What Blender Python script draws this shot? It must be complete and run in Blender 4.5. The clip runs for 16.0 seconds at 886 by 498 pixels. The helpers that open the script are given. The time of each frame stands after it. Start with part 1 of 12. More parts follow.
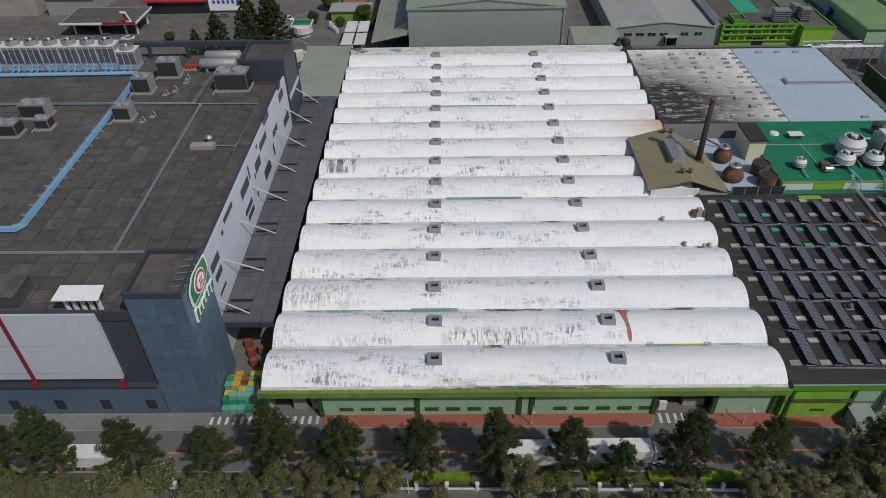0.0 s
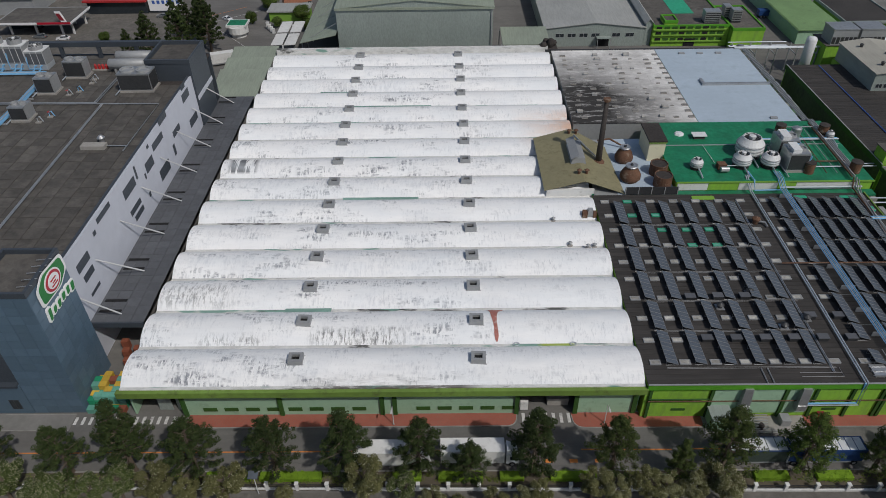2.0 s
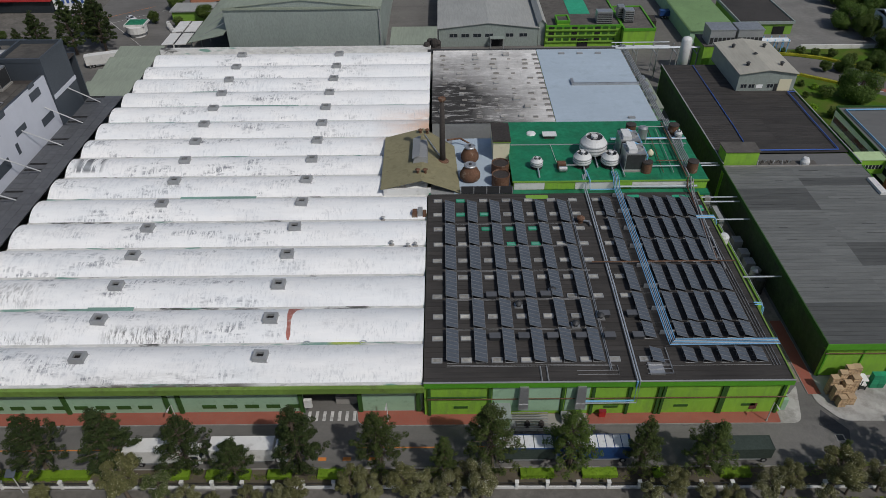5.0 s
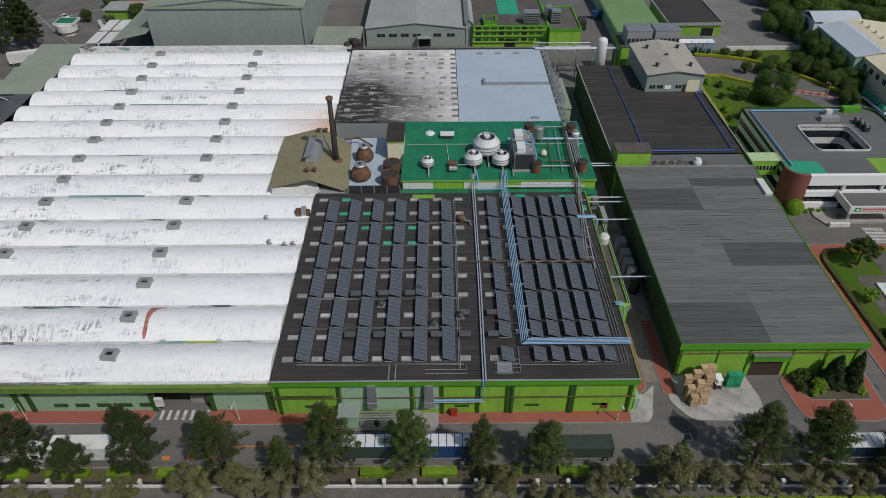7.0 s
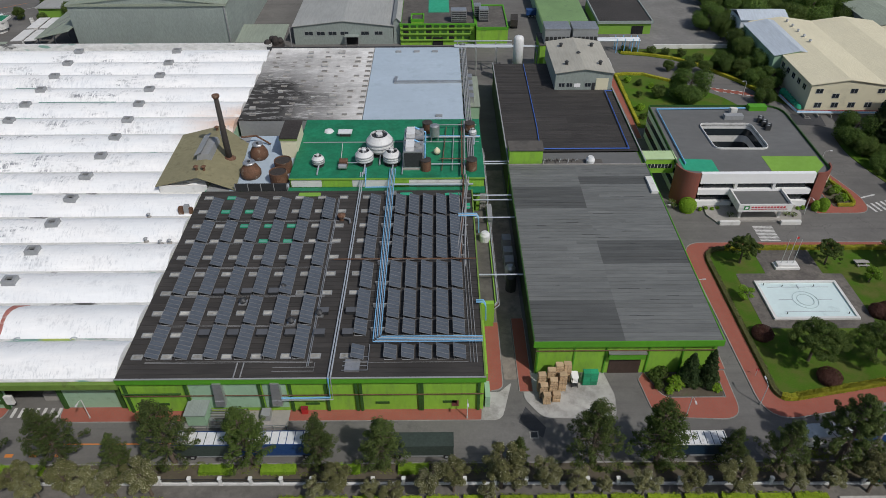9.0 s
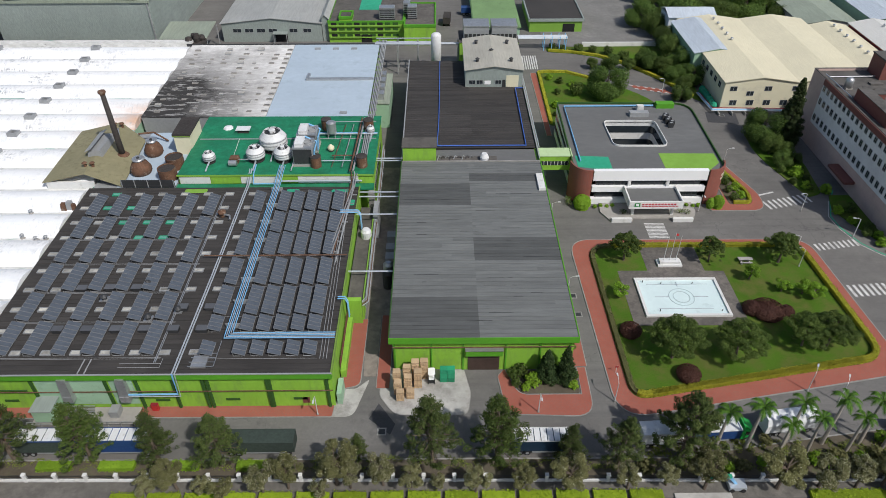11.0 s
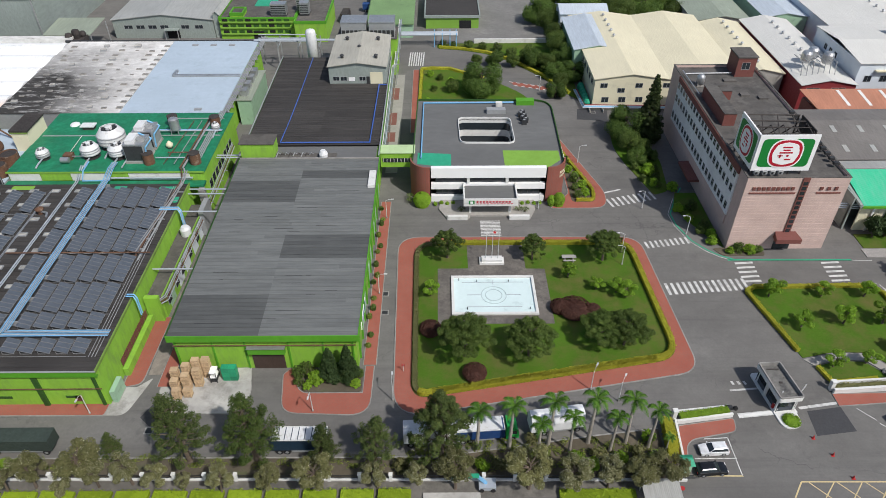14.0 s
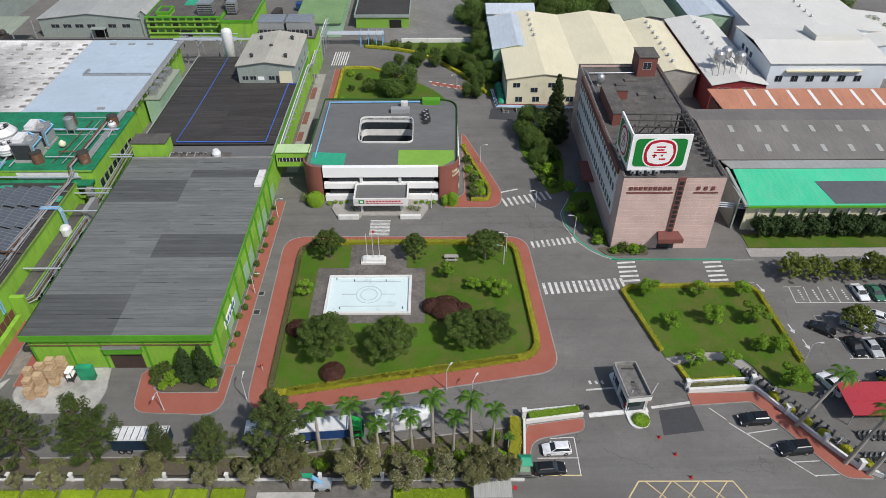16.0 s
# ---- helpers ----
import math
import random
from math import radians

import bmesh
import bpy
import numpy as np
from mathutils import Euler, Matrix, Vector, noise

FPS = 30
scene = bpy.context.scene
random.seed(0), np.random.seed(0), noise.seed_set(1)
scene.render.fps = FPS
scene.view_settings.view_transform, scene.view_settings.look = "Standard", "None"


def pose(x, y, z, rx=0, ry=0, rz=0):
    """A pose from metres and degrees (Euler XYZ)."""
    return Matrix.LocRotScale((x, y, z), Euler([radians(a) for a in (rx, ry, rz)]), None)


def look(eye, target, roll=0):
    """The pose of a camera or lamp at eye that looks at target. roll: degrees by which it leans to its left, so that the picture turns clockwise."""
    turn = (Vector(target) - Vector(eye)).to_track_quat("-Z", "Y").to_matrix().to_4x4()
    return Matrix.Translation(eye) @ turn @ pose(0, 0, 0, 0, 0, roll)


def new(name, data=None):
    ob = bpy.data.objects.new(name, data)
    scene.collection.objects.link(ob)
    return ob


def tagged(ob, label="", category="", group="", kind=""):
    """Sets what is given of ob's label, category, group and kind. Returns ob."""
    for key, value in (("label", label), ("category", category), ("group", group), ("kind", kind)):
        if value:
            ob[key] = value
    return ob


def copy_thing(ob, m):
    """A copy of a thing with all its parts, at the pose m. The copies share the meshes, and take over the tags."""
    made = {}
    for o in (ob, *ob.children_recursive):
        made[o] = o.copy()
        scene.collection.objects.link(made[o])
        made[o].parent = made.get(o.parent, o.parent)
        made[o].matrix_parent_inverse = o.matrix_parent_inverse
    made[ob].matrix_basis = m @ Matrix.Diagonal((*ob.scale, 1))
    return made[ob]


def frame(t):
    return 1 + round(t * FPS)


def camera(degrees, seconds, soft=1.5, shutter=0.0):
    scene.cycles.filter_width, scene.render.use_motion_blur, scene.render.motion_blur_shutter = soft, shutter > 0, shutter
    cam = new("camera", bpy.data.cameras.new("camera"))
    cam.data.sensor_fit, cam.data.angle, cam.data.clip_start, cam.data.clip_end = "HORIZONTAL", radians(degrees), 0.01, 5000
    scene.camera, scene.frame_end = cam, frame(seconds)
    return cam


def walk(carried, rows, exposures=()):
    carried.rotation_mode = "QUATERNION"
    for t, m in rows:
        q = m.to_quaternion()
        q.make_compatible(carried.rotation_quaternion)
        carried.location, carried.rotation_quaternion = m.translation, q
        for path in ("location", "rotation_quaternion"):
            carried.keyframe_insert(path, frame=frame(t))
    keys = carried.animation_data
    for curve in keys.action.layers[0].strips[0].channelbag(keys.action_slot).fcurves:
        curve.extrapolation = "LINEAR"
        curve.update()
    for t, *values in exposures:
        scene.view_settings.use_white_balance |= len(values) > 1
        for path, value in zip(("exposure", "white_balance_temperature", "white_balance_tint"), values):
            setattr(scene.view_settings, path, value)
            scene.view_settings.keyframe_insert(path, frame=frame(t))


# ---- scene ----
cam = camera(66.0, 16.0, soft=0.5)
PATH = [
    (0, (5.304, 10.322, 89.009), (5.275, 11.887, 87.764), -1.20),
    (0.5, (10.558, 10.239, 88.953), (10.529, 11.804, 87.709), -1.20),
    (1, (15.826, 10.199, 88.894), (15.800, 11.765, 87.650), -1.20),
    (1.5, (21.147, 10.201, 88.825), (21.124, 11.767, 87.581), -1.00),
    (2, (26.539, 10.250, 88.737), (26.519, 11.816, 87.493), -1.00),
    (2.5, (31.979, 10.257, 88.643), (31.961, 11.823, 87.399), -0.90),
    (3, (37.498, 10.229, 88.572), (37.483, 11.795, 87.328), -0.90),
    (3.5, (43.123, 10.174, 88.517), (43.109, 11.741, 87.273), -0.80),
    (4, (48.758, 10.059, 88.471), (48.746, 11.625, 87.228), -0.80),
    (6.5, (76.805, 9.623, 87.899), (76.808, 11.191, 86.658), -0.40),
    (7, (82.608, 9.576, 87.881), (82.613, 11.144, 86.640), -0.30),
    (7.5, (88.473, 9.545, 87.839), (88.478, 11.112, 86.597), -0.30),
    (8, (94.296, 9.502, 87.780), (94.303, 11.069, 86.537), -0.30),
    (8.5, (100.101, 9.406, 87.712), (100.109, 10.972, 86.468), -0.30),
    (9, (105.905, 9.345, 87.647), (105.914, 10.911, 86.403), -0.20),
    (11.5, (135.114, 9.162, 86.757), (135.124, 10.726, 85.511), -0.10),
    (12, (141.055, 9.383, 86.646), (141.064, 10.946, 85.398), -0.10),
    (12.5, (146.986, 9.517, 86.512), (146.994, 11.080, 85.264), -0.20),
    (13, (152.879, 9.569, 86.412), (152.887, 11.131, 85.163), -0.10),
    (13.5, (158.722, 9.603, 86.318), (158.730, 11.165, 85.069), -0.10),
    (14, (164.539, 9.614, 86.253), (164.548, 11.175, 85.003), -0.10),
    (14.5, (170.262, 9.572, 86.197), (170.272, 11.133, 84.947), -0.10),
    (15, (175.924, 9.532, 86.162), (175.936, 11.094, 84.912), -0.00),
    (15.5, (181.567, 9.508, 86.150), (181.582, 11.069, 84.900), 0.10),
    (16, (187.206, 9.497, 86.136), (187.223, 11.058, 84.885), 0.10),
]
EXPOSURES = [(0, -0.40), (4, -0.42), (7, -0.31), (9, -0.12), (11.5, 0.33), (12.5, 0.4), (16, 0.38)]
walk(cam, [(t, look(eye, target, roll)) for t, eye, target, roll in PATH], EXPOSURES)

# ---- daylight: high sun over the camera's right shoulder, a hazy sky ----
SUN_AZ, SUN_EL = radians(-47), radians(50)      # azimuth from +x towards +y
sun_way = Vector((math.cos(SUN_AZ) * math.cos(SUN_EL), math.sin(SUN_AZ) * math.cos(SUN_EL), math.sin(SUN_EL)))
world = bpy.data.worlds.new("sky")
scene.world = world
world.use_nodes = True
sky = world.node_tree.nodes.new("ShaderNodeTexSky")
sky.sky_type, sky.sun_disc = "NISHITA", False
sky.sun_elevation, sky.sun_rotation = SUN_EL, radians(90) - SUN_AZ
sky.air_density, sky.dust_density, sky.ozone_density = 1.0, 2.0, 1.0
world.node_tree.nodes["Background"].inputs["Strength"].default_value = 0.085
world.node_tree.links.new(sky.outputs[0], world.node_tree.nodes["Background"].inputs["Color"])
sun = new("sun", bpy.data.lights.new("sun", "SUN"))
sun.data.energy, sun.data.angle, sun.data.color = 2.9, radians(0.8), (1.0, 0.965, 0.92)
sun.matrix_world = look(sun_way * 300, (0, 0, 0))

# ---- small tools ----
rng = random.Random(7)


class Geo:
    """Collects faces for one mesh."""

    def __init__(self):
        self.v, self.f, self.m, self.k = [], [], [], 0

    def add(self, verts, faces):
        b = len(self.v)
        self.v += [tuple(p) for p in verts]
        for f in faces:
            self.f.append([b + i for i in f])
            self.m.append(self.k)
        return self

    def box(self, x0, y0, z0, x1, y1, z1):
        return self.hexa([(x0, y0, z0), (x1, y0, z0), (x1, y1, z0), (x0, y1, z0), (x0, y0, z1), (x1, y0, z1), (x1, y1, z1), (x0, y1, z1)])

    def hexa(self, p):
        return self.add(p, [(3, 2, 1, 0), (4, 5, 6, 7), (0, 1, 5, 4), (1, 2, 6, 5), (2, 3, 7, 6), (3, 0, 4, 7)])

    def prism(self, pts, z0, z1):
        n = len(pts)
        if sum(pts[i][0] * pts[(i + 1) % n][1] - pts[(i + 1) % n][0] * pts[i][1] for i in range(n)) < 0:
            pts = pts[::-1]
        low = [(p[0], p[1], z0) for p in pts]
        top = [(p[0], p[1], z1) for p in pts]
        return self.add(low + top, [tuple(range(n - 1, -1, -1)), tuple(range(n, 2 * n))] + [(i, (i + 1) % n, n + (i + 1) % n, n + i) for i in range(n)])

    def ring(self, outer, inner, z0, z1):
        """A band between two outlines with the same number of points."""
        n = len(outer)
        v = [(p[0], p[1], z) for z in (z0, z1) for q in (outer, inner) for p in q]
        f = []
        for i in range(n):
            j = (i + 1) % n
            f += [(i, j, 2 * n + j, 2 * n + i), (n + j, n + i, 3 * n + i, 3 * n + j), (2 * n + i, 2 * n + j, 3 * n + j, 3 * n + i), (j, i, n + i, n + j)]
        return self.add(v, f)

    def loft(self, rings, caps=True):
        """Skins rings of points, which all have the same count."""
        n = len(rings[0])
        v = [p for r in rings for p in r]
        f = [(a * n + i, a * n + (i + 1) % n, (a + 1) * n + (i + 1) % n, (a + 1) * n + i) for a in range(len(rings) - 1) for i in range(n)]
        if caps:
            f += [tuple(range(n - 1, -1, -1)), tuple(range((len(rings) - 1) * n, len(rings) * n))]
        return self.add(v, f)

    def turned(self, x, y, profile, n=16):
        """A body of revolution about the upright through x, y; profile: (radius, z) from below to above."""
        return self.loft([[(x + r * math.cos(6.2832 * i / n), y + r * math.sin(6.2832 * i / n), z) for i in range(n)] for r, z in profile])

    def cyl(self, x, y, z0, z1, r, r1=None, n=12):
        return self.turned(x, y, [(r, z0), (r if r1 is None else r1, z1)], n)

    def tube(self, pts, r, n=6):
        """A round pipe along points."""
        pts = [Vector(p) for p in pts]
        rings = []
        for i, p in enumerate(pts):
            d = (pts[min(i + 1, len(pts) - 1)] - pts[max(i - 1, 0)]).normalized()
            a = d.cross(Vector((0, 0, 1)) if abs(d.z) < 0.95 else Vector((1, 0, 0))).normalized()
            b = a.cross(d)
            rr = r[i] if isinstance(r, (list, tuple)) else r
            rings.append([tuple(p + rr * (a * math.cos(6.2832 * k / n) + b * math.sin(6.2832 * k / n))) for k in range(n)])
        return self.loft(rings)

    def mesh(self, name, mats, smooth=False):
        me = bpy.data.meshes.new(name)
        me.from_pydata(self.v, [], self.f)
        for m in mats if isinstance(mats, (list, tuple)) else [mats]:
            me.materials.append(m)
        if self.k:
            me.polygons.foreach_set("material_index", self.m)
        if smooth:
            me.polygons.foreach_set("use_smooth", [True] * len(self.f))
        me.update()
        return me


def part(name, geo, mats, parent, label="", smooth=False):
    """One mesh as a part of a thing."""
    ob = new(name, geo if isinstance(geo, bpy.types.Mesh) else geo.mesh(name, mats, smooth))
    ob.parent = parent
    return tagged(ob, label) if label else ob


def thing(name, label, category, group="", at=(0, 0, 0), kind=""):
    """An empty at the base of a thing that has parts."""
    ob = new(name)
    ob.location = at
    return tagged(ob, label, category, group, kind)


def solid(name, geo, mats, label, category="", kind="", group="", smooth=False):
    """A thing of one mesh."""
    return tagged(new(name, geo.mesh(name, mats, smooth)), label, category, group, kind)


def rounded(pts, radius, steps=6):
    """An outline with its corners rounded; radius: one, or one a corner."""
    out, n = [], len(pts)
    for i, p in enumerate(pts):
        r = radius[i] if isinstance(radius, (list, tuple)) else radius
        p, a, b = Vector(p), Vector(pts[i - 1]), Vector(pts[(i + 1) % n])
        if r <= 0:
            out.append(tuple(p))
            continue
        u, w = (a - p).normalized(), (b - p).normalized()
        s, e = p + u * r, p + w * r
        for k in range(steps + 1):
            t = k / steps
            out.append(tuple(s * (1 - t) ** 2 + p * 2 * t * (1 - t) + e * t ** 2))
    return out


def inset(pts, d):
    """The outline moved inwards by d (counter-clockwise or clockwise, closed)."""
    n = len(pts)
    area = sum(pts[i][0] * pts[(i + 1) % n][1] - pts[(i + 1) % n][0] * pts[i][1] for i in range(n))
    s, out = (1 if area > 0 else -1), []
    for i in range(n):
        a, b = Vector(pts[i - 2 if pts[i - 1] == pts[i] else i - 1]), Vector(pts[(i + 1) % n])
        t = b - a
        if t.length < 1e-6:
            t = Vector((1, 0))
        t.normalize()
        out.append((pts[i][0] - s * t.y * d, pts[i][1] + s * t.x * d))
    return out


# ---- materials ----
def tree_of(name, rough, metal=0.0, spec=0.5):
    m = bpy.data.materials.new(name)
    m.use_nodes = True
    nt = m.node_tree
    b = nt.nodes["Principled BSDF"]
    b.inputs["Roughness"].default_value, b.inputs["Metallic"].default_value = rough, metal
    b.inputs["Specular IOR Level"].default_value = spec
    return m, nt, b


def node(nt, kind, **values):
    n = nt.nodes.new(kind)
    for k, v in values.items():
        n.inputs[k.replace("_", " ")].default_value = v
    return n


def coords(nt, stretch=(1, 1, 1), shift=True):
    """Object coordinates, moved by a random step for each object."""
    tc, mp = nt.nodes.new("ShaderNodeTexCoord"), nt.nodes.new("ShaderNodeMapping")
    mp.inputs["Scale"].default_value = stretch
    nt.links.new(tc.outputs["Object"], mp.inputs["Vector"])
    if shift:
        oi, mul = nt.nodes.new("ShaderNodeObjectInfo"), nt.nodes.new("ShaderNodeMath")
        mul.operation, mul.inputs[1].default_value = "MULTIPLY", 61.0
        nt.links.new(oi.outputs["Random"], mul.inputs[0])
        nt.links.new(mul.outputs[0], mp.inputs["Location"])
    return mp.outputs[0]


def noise_of(nt, vec, scale, detail=4.0, rough=0.55, lo=0.3, hi=0.7):
    """Noise, stretched so that lo gives 0 and hi gives 1."""
    n = node(nt, "ShaderNodeTexNoise", Scale=scale, Detail=detail, Roughness=rough)
    nt.links.new(vec, n.inputs["Vector"])
    r = nt.nodes.new("ShaderNodeMapRange")
    r.inputs["From Min"].default_value, r.inputs["From Max"].default_value = lo, hi
    nt.links.new(n.outputs["Fac"], r.inputs["Value"])
    return r.outputs["Result"]


def math_of(nt, op, a, b=None):
    n = nt.nodes.new("ShaderNodeMath")
    n.operation = op
    n.use_clamp = op in ("ADD", "SUBTRACT")
    for i, x in enumerate((a, b)):
        if x is None:
            continue
        if isinstance(x, (int, float)):
            n.inputs[i].default_value = x
        else:
            nt.links.new(x, n.inputs[i])
    return n.outputs[0]


def mix_of(nt, fac, a, b, blend="MIX"):
    n = nt.nodes.new("ShaderNodeMix")
    n.data_type, n.blend_type = "RGBA", blend
    for sock, x in ((n.inputs["Factor"], fac), (n.inputs["A"], a), (n.inputs["B"], b)):
        if isinstance(x, (int, float)):
            sock.default_value = x
        elif isinstance(x, tuple):
            sock.default_value = (*x, 1)
        else:
            nt.links.new(x, sock)
    return n.outputs["Result"]


def bump_of(nt, bsdf, height, strength, distance):
    b = node(nt, "ShaderNodeBump", Strength=strength, Distance=distance)
    nt.links.new(height, b.inputs["Height"])
    nt.links.new(b.outputs[0], bsdf.inputs["Normal"])


def tone(c, k):
    return tuple(min(1.0, x * k) for x in c)


def mat(name, col, rough=0.7, metal=0.0, var=0.15, big=0.12, fine=2.5, stain=None, stain_scale=0.5, stain_at=(0.55, 0.75), stretch=(1, 1, 1), bump=0.2, rnd=0.0, island=0.0, spec=0.4):
    """A weathered surface: two scales of tone, an optional stain, fine relief, and a step of tone from object to object."""
    m, nt, b = tree_of(name, rough, metal, spec)
    vec = coords(nt, stretch)
    large, small = noise_of(nt, vec, big, 3), noise_of(nt, vec, fine, 6, 0.65)
    c = mix_of(nt, large, tone(col, 1 - var), tone(col, 1 + var))
    c = mix_of(nt, math_of(nt, "MULTIPLY", small, 0.6), c, tone(col, 1 - 1.4 * var))
    if stain:
        c = mix_of(nt, noise_of(nt, vec, stain_scale, 7, 0.7, *stain_at), c, stain)
    if rnd or island:
        src = nt.nodes.new("ShaderNodeObjectInfo" if rnd else "ShaderNodeNewGeometry")
        v = src.outputs["Random" if rnd else "Random Per Island"]
        k = rnd or island
        r = nt.nodes.new("ShaderNodeMapRange")
        r.inputs["To Min"].default_value, r.inputs["To Max"].default_value = 1 - k, 1 + k
        nt.links.new(v, r.inputs["Value"])
        hsv = nt.nodes.new("ShaderNodeHueSaturation")
        nt.links.new(r.outputs[0], hsv.inputs["Value"])
        nt.links.new(c, hsv.inputs["Color"])
        c = hsv.outputs[0]
    nt.links.new(c, b.inputs["Base Color"])
    rr = nt.nodes.new("ShaderNodeMapRange")
    rr.inputs["To Min"].default_value, rr.inputs["To Max"].default_value = max(0.05, rough - 0.1), min(1, rough + 0.12)
    nt.links.new(small, rr.inputs["Value"])
    nt.links.new(rr.outputs[0], b.inputs["Roughness"])
    if bump:
        bump_of(nt, b, small, bump, 0.05)
    return m


def glossy(name, col, rough=0.25, metal=0.0):
    m, nt, b = tree_of(name, rough, metal)
    vec = coords(nt)
    c = mix_of(nt, noise_of(nt, vec, 1.3, 4), tone(col, 0.85), tone(col, 1.1))
    nt.links.new(c, b.inputs["Base Color"])
    return m


def leaf(name, col, col2, dead=None):
    """Foliage: tone from leaf to leaf and from plant to plant, a little light through the blade."""
    m, nt, b = tree_of(name, 0.62, 0.0, 0.25)
    g, oi = nt.nodes.new("ShaderNodeNewGeometry"), nt.nodes.new("ShaderNodeObjectInfo")
    vec = coords(nt)
    c = mix_of(nt, g.outputs["Random Per Island"], col, col2)
    c = mix_of(nt, math_of(nt, "MULTIPLY", noise_of(nt, vec, 0.5, 3), 0.55), c, tone(col, 0.7))
    hsv = nt.nodes.new("ShaderNodeHueSaturation")
    r = nt.nodes.new("ShaderNodeMapRange")
    r.inputs["To Min"].default_value, r.inputs["To Max"].default_value = 0.75, 1.2
    nt.links.new(oi.outputs["Random"], r.inputs["Value"])
    nt.links.new(r.outputs[0], hsv.inputs["Value"])
    nt.links.new(c, hsv.inputs["Color"])
    nt.links.new(hsv.outputs[0], b.inputs["Base Color"])
    tr = nt.nodes.new("ShaderNodeBsdfTranslucent")
    nt.links.new(hsv.outputs[0], tr.inputs["Color"])
    mx = nt.nodes.new("ShaderNodeMixShader")
    mx.inputs[0].default_value = 0.35
    nt.links.new(b.outputs[0], mx.inputs[1])
    nt.links.new(tr.outputs[0], mx.inputs[2])
    nt.links.new(mx.outputs[0], nt.nodes["Material Output"].inputs["Surface"])
    return m


def brickwork(name, col, col2, mortar, size, gap=0.06, rnd=0.1, rough=0.8):
    """Small paving or tile pattern, too fine to be told apart singly."""
    m, nt, b = tree_of(name, rough, 0, 0.3)
    vec = coords(nt, shift=False)
    br = node(nt, "ShaderNodeTexBrick", Scale=1.0 / size, Mortar_Size=gap)
    for k, c in (("Color1", col), ("Color2", col2), ("Mortar", mortar)):
        br.inputs[k].default_value = (*c, 1)
    nt.links.new(vec, br.inputs["Vector"])
    c = mix_of(nt, math_of(nt, "MULTIPLY", noise_of(nt, vec, 0.25, 5, 0.65), 0.55), br.outputs["Color"], tone(col, 0.62))
    c = mix_of(nt, math_of(nt, "MULTIPLY", noise_of(nt, vec, 1.7, 6, 0.7, 0.5, 0.8), 0.5), c, tone(mortar, 0.9))
    nt.links.new(c, b.inputs["Base Color"])
    bump_of(nt, b, br.outputs["Fac"], -0.3, 0.02)
    return m


def ribbed(name, col, axis, pitch, rough=0.45, metal=0.3, var=0.15, stain=None, rnd=0.0, depth=0.04):
    """Profiled metal sheet: ribs at a fine pitch along one axis, weathered."""
    m, nt, b = tree_of(name, rough, metal, 0.4)
    vec, own = coords(nt), coords(nt, shift=False)
    wave = node(nt, "ShaderNodeTexWave", Scale=math.pi / 10 / pitch * 2, Distortion=0.0)
    wave.bands_direction, wave.wave_profile = axis, "SIN"
    nt.links.new(own, wave.inputs["Vector"])
    c = mix_of(nt, noise_of(nt, vec, 0.1, 4), tone(col, 1 - var), tone(col, 1 + var))
    st = (0.25, 2.5, 1) if axis == "Y" else (2.5, 0.25, 1)
    c = mix_of(nt, math_of(nt, "MULTIPLY", noise_of(nt, coords(nt, st), 0.9, 6, 0.7, 0.4, 0.75), 0.6), c, stain or tone(col, 0.6))
    if rnd:
        oi, r, hsv = (nt.nodes.new("ShaderNode" + k) for k in ("ObjectInfo", "MapRange", "HueSaturation"))
        r.inputs["To Min"].default_value, r.inputs["To Max"].default_value = 1 - rnd, 1 + rnd
        nt.links.new(oi.outputs["Random"], r.inputs["Value"])
        nt.links.new(r.outputs[0], hsv.inputs["Value"])
        nt.links.new(c, hsv.inputs["Color"])
        c = hsv.outputs[0]
    nt.links.new(c, b.inputs["Base Color"])
    bump_of(nt, b, wave.outputs["Fac"], 0.35, depth)
    return m


def world_tools(nt):
    """Noise and soft box masks over the place's own plan."""
    g = nt.nodes.new("ShaderNodeNewGeometry")
    sep = nt.nodes.new("ShaderNodeSeparateXYZ")
    nt.links.new(g.outputs["Position"], sep.inputs[0])

    def noise_at(stretch, lo, hi, detail=6, shift=0.0):
        mp = nt.nodes.new("ShaderNodeMapping")
        mp.inputs["Scale"].default_value = stretch
        mp.inputs["Location"].default_value = (shift, shift * 0.7, shift * 0.3)
        nt.links.new(g.outputs["Position"], mp.inputs["Vector"])
        return noise_of(nt, mp.outputs[0], 1.0, detail, 0.7, lo, hi)

    def ramp(axis, lo, hi):
        r = nt.nodes.new("ShaderNodeMapRange")
        r.inputs["From Min"].default_value, r.inputs["From Max"].default_value = lo, hi
        nt.links.new(sep.outputs[axis], r.inputs["Value"])
        return r.outputs[0]

    def spot(x0, x1, y0, y1, soft=1.5):
        a = math_of(nt, "MULTIPLY", ramp("X", x0 - soft, x0 + soft), ramp("X", x1 + soft, x1 - soft))
        b = math_of(nt, "MULTIPLY", ramp("Y", y0 - soft * 0.5, y0 + soft * 0.5), ramp("Y", y1 + soft * 0.5, y1 - soft * 0.5))
        return math_of(nt, "MULTIPLY", a, b)
    return noise_at, ramp, spot


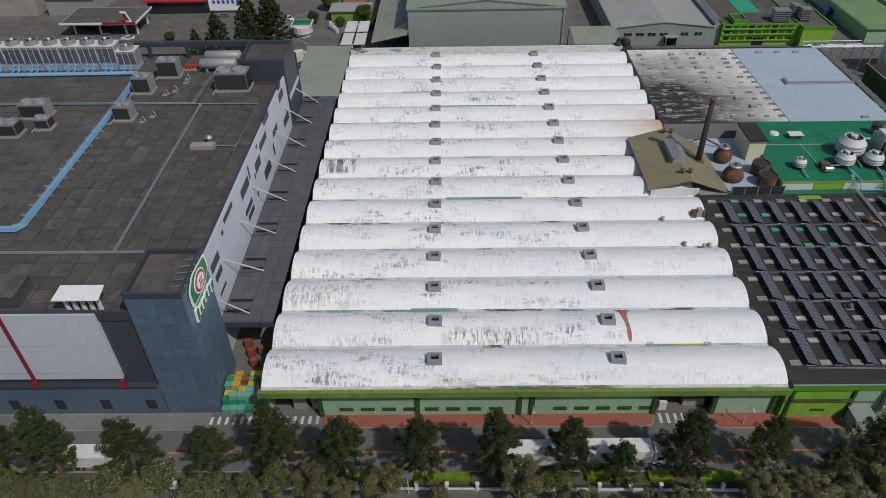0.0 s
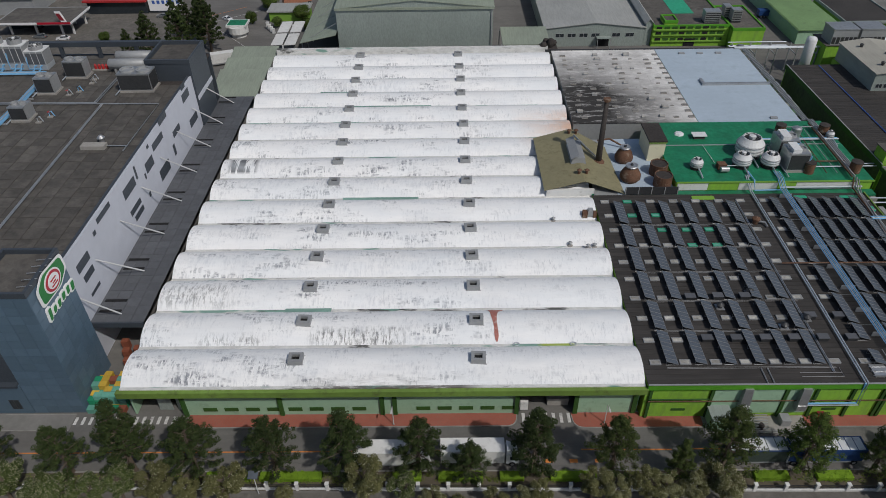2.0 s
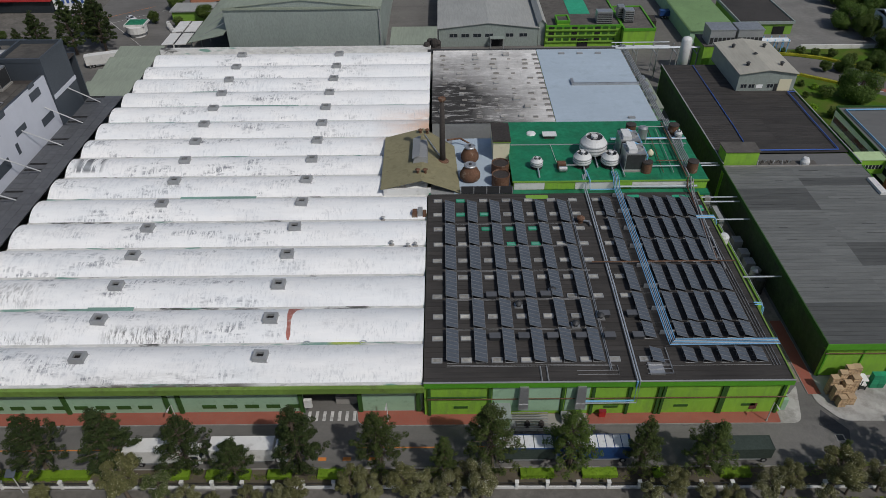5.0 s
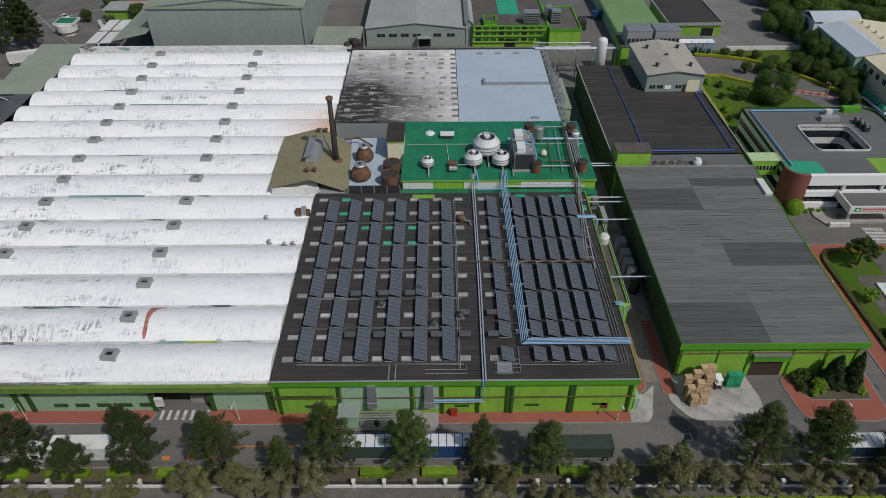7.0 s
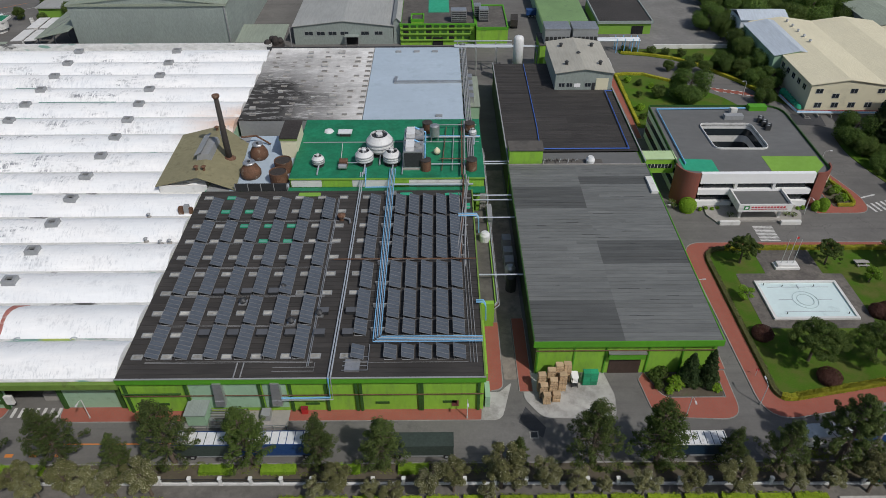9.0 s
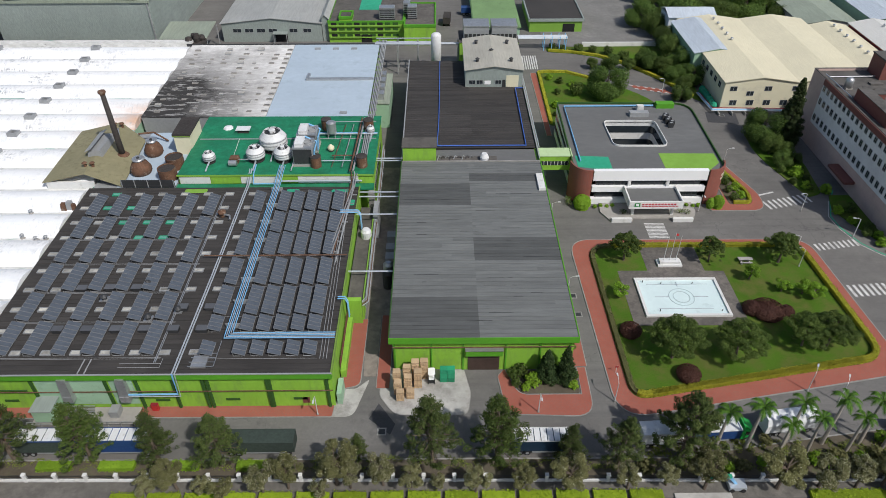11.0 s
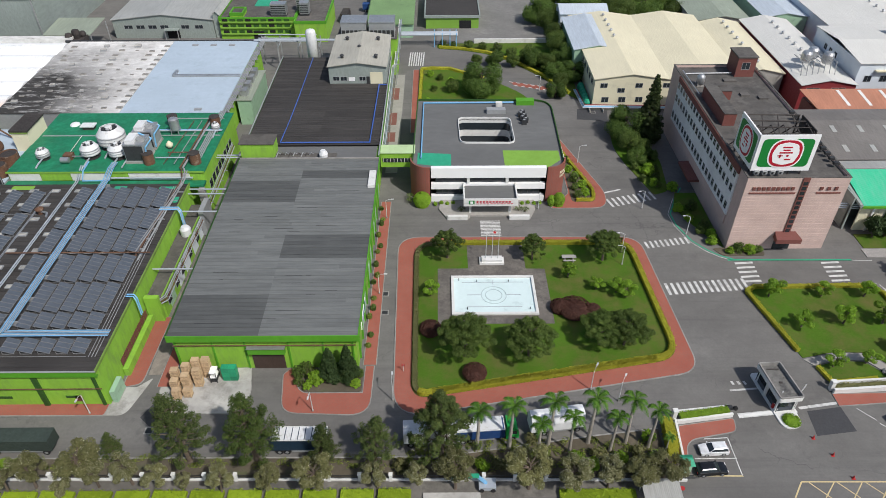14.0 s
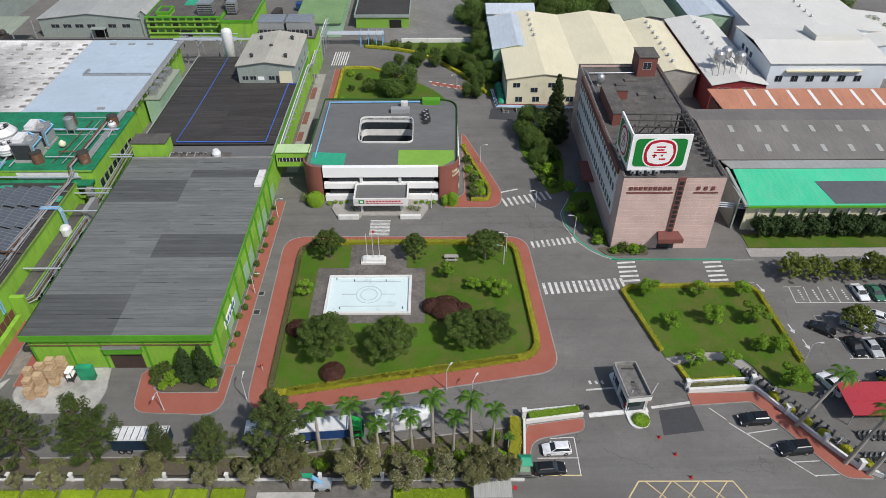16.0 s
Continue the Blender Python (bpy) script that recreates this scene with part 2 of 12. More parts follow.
def vault_paint():
    """White roof coating: peeled streaks that run down the curve, in scattered clusters, and rust at the eastern end."""
    m, nt, b = tree_of("white_roof_coating", 0.75, 0, 0.3)
    noise_at, ramp, spot = world_tools(nt)

    def both(x, y):
        return math_of(nt, "MULTIPLY", x, y)
    base = mix_of(nt, noise_at((0.1, 0.3, 0.3), 0.35, 0.65), (0.77, 0.775, 0.775), (0.86, 0.86, 0.85))
    base = mix_of(nt, both(noise_at((0.12, 1.4, 1.0), 0.48, 0.8), 0.22), base, (0.60, 0.60, 0.59))
    west = math_of(nt, "ADD", ramp("X", 42, 18), 0.25)
    strokes = noise_at((2.2, 0.5, 0.4), 0.46, 0.56, 5)
    courses = noise_at((0.3, 1.0, 1.0), 0.40, 0.54, 4, 9.0)
    cluster = both(noise_at((0.1, 0.26, 0.2), 0.51, 0.62, 4), west)
    c = mix_of(nt, both(both(both(strokes, courses), cluster), 0.9), base, (0.14, 0.15, 0.175))
    # paler, wider rubbed areas
    rub = both(both(noise_at((1.7, 0.4, 0.4), 0.45, 0.66, 6, 5.0), noise_at((0.07, 0.22, 0.16), 0.49, 0.62, 4, 17.0)), west)
    c = mix_of(nt, both(rub, 0.5), c, (0.40, 0.42, 0.46))
    # the worst places: bared bars at the western edge, black runs on the second vault, the dirty front eave
    bars = both(spot(-22.6, -16.6, 139.6, 144.6, 0.6), noise_at((1.25, 0.1, 0.1), 0.44, 0.5, 2, 3.0))
    c = mix_of(nt, both(bars, 0.9), c, (0.06, 0.065, 0.075))
    runs = both(math_of(nt, "ADD", spot(4.0, 19.0, 87.2, 90.0), math_of(nt, "ADD", spot(-14.5, -4.5, 87.5, 89.0), both(spot(-24, -12, 96.6, 101.0), 0.7))), noise_at((2.2, 0.5, 0.5), 0.48, 0.6, 5, 2.0))
    c = mix_of(nt, both(runs, 0.85), c, (0.11, 0.11, 0.105))
    eave = both(spot(3.0, 31.0, 78.4, 79.4, 3.0), noise_at((0.3, 1.5, 1.0), 0.42, 0.6, 5))
    c = mix_of(nt, both(eave, 0.75), c, (0.16, 0.155, 0.14))
    # rust that has run from the stack at the eastern end
    rust = both(both(ramp("X", 42.0, 57.0), spot(38.0, 60.0, 150.0, 166.5, 4.0)), noise_at((0.14, 0.5, 0.3), 0.24, 0.54))
    c = mix_of(nt, both(rust, 0.95), c, (0.58, 0.33, 0.19))
    # fine grey scuffs all over, and dirt that hugs the seams between the sheets
    scuff = both(noise_at((2.6, 0.7, 0.6), 0.52, 0.66, 7, 31.0), noise_at((0.16, 0.3, 0.2), 0.44, 0.60, 4, 41.0))
    c = mix_of(nt, both(scuff, 0.55), c, (0.33, 0.35, 0.38))
    specks = noise_at((3.2, 3.2, 3.2), 0.66, 0.72, 4, 7.0)
    c = mix_of(nt, both(specks, 0.6), c, (0.22, 0.22, 0.22))
    cool = noise_at((0.05, 0.12, 0.1), 0.42, 0.62, 3, 27.0)
    c = mix_of(nt, both(cool, 0.35), c, (0.70, 0.745, 0.78))
    nt.links.new(c, b.inputs["Base Color"])
    bump_of(nt, b, noise_at((1.5, 0.4, 0.4), 0.3, 0.7, 5), 0.2, 0.05)
    return m


def valley_paint():
    """Roof valleys: coated white, with long bare green and black stretches."""
    m, nt, b = tree_of("weathered_gutter", 0.8, 0, 0.3)
    noise_at, ramp, spot = world_tools(nt)
    c = mix_of(nt, noise_at((0.5, 1.0, 1.0), 0.35, 0.65), (0.50, 0.50, 0.48), (0.68, 0.68, 0.66))
    c = mix_of(nt, noise_at((0.055, 0.21, 0.2), 0.56, 0.6, 3), c, (0.20, 0.33, 0.28))
    c = mix_of(nt, noise_at((0.07, 0.23, 0.2), 0.58, 0.64, 5, 31.0), c, (0.10, 0.10, 0.095))
    c = mix_of(nt, spot(41.0, 46.5, 87.0, 88.0, 0.6), c, (0.34, 0.42, 0.10))
    c = mix_of(nt, math_of(nt, "MULTIPLY", spot(4.0, 30.0, 77.5, 79.6, 2.0), noise_at((0.25, 1.0, 1.0), 0.38, 0.52, 5, 3.0)), c, (0.13, 0.12, 0.105))
    nt.links.new(c, b.inputs["Base Color"])
    bump_of(nt, b, noise_at((2, 2, 2), 0.3, 0.7), 0.2, 0.05)
    return m


def asphalt_ground():
    """Old asphalt: worn tracks along the lanes, patches, fine cracks and grit."""
    m, nt, b = tree_of("asphalt", 0.9, 0, 0.35)
    noise_at, ramp, spot = world_tools(nt)
    c = mix_of(nt, noise_at((0.05, 0.07, 1), 0.35, 0.65, 4), (0.122, 0.117, 0.110), (0.172, 0.166, 0.156))
    c = mix_of(nt, math_of(nt, "MULTIPLY", noise_at((0.02, 0.5, 1), 0.5, 0.7, 4, 7.0), 0.45), c, (0.092, 0.089, 0.086))
    c = mix_of(nt, math_of(nt, "MULTIPLY", noise_at((0.3, 0.3, 1), 0.58, 0.78, 7, 4.0), 0.6), c, (0.075, 0.073, 0.072))
    c = mix_of(nt, math_of(nt, "MULTIPLY", noise_at((0.16, 0.16, 1), 0.6, 0.75, 6, 23.0), 0.5), c, (0.22, 0.21, 0.195))
    c = mix_of(nt, math_of(nt, "MULTIPLY", noise_at((2.5, 2.5, 1), 0.35, 0.7, 6, 2.0), 0.3), c, (0.085, 0.082, 0.08))
    vo = node(nt, "ShaderNodeTexVoronoi", Scale=0.085)
    vo.feature = "DISTANCE_TO_EDGE"
    g = nt.nodes.new("ShaderNodeNewGeometry")
    wob, add = node(nt, "ShaderNodeTexNoise", Scale=0.35, Detail=4.0), nt.nodes.new("ShaderNodeVectorMath")
    nt.links.new(g.outputs["Position"], wob.inputs["Vector"])
    sc = nt.nodes.new("ShaderNodeVectorMath")
    sc.operation, sc.inputs["Scale"].default_value = "SCALE", 5.0
    nt.links.new(wob.outputs["Color"], sc.inputs[0])
    nt.links.new(g.outputs["Position"], add.inputs[0])
    nt.links.new(sc.outputs[0], add.inputs[1])
    nt.links.new(add.outputs[0], vo.inputs["Vector"])
    r = nt.nodes.new("ShaderNodeMapRange")
    r.inputs["From Min"].default_value, r.inputs["From Max"].default_value = 0.009, 0.003
    nt.links.new(vo.outputs["Distance"], r.inputs["Value"])
    crack = math_of(nt, "MULTIPLY", r.outputs[0], noise_at((0.04, 0.04, 1), 0.5, 0.58, 3, 12.0))
    c = mix_of(nt, math_of(nt, "MULTIPLY", crack, 0.4), c, (0.05, 0.05, 0.05))
    nt.links.new(c, b.inputs["Base Color"])
    bump_of(nt, b, noise_at((3, 3, 3), 0.3, 0.7), 0.3, 0.03)
    return m


def sooty_roof():
    """Old white coating with soot that has settled thickest beside the chimney."""
    m, nt, b = tree_of("soot_stained_white_roof", 0.85, 0, 0.3)
    g = nt.nodes.new("ShaderNodeNewGeometry")
    sep = nt.nodes.new("ShaderNodeSeparateXYZ")
    nt.links.new(g.outputs["Position"], sep.inputs[0])

    def noise_at(stretch, lo, hi, detail=6, scale=1.0):
        mp = nt.nodes.new("ShaderNodeMapping")
        mp.inputs["Scale"].default_value = stretch
        nt.links.new(g.outputs["Position"], mp.inputs["Vector"])
        return noise_of(nt, mp.outputs[0], scale, detail, 0.7, lo, hi)
    base = mix_of(nt, noise_at((0.3, 0.3, 0.3), 0.35, 0.65), (0.62, 0.605, 0.58), (0.80, 0.79, 0.77))
    base = mix_of(nt, math_of(nt, "MULTIPLY", noise_at((0.25, 2.2, 1), 0.5, 0.75), 0.6), base, (0.26, 0.25, 0.24))
    fx, fy = nt.nodes.new("ShaderNodeMapRange"), nt.nodes.new("ShaderNodeMapRange")
    for r, lo, hi, o in ((fx, 90.0, 66.0, "X"), (fy, 203.0, 176.0, "Y")):
        r.inputs["From Min"].default_value, r.inputs["From Max"].default_value = lo, hi
        nt.links.new(sep.outputs[o], r.inputs["Value"])
    k = math_of(nt, "MULTIPLY", math_of(nt, "ADD", math_of(nt, "MULTIPLY", fx.outputs[0], fy.outputs[0]), math_of(nt, "MULTIPLY", noise_at((0.06, 0.1, 0.1), 0.45, 0.7), 0.4)), math_of(nt, "ADD", noise_at((0.25, 0.9, 0.5), 0.3, 0.55), 0.3))
    c = mix_of(nt, k, base, (0.04, 0.038, 0.036))
    nt.links.new(c, b.inputs["Base Color"])
    bump_of(nt, b, noise_at((2, 2, 2), 0.3, 0.7), 0.2, 0.05)
    return m


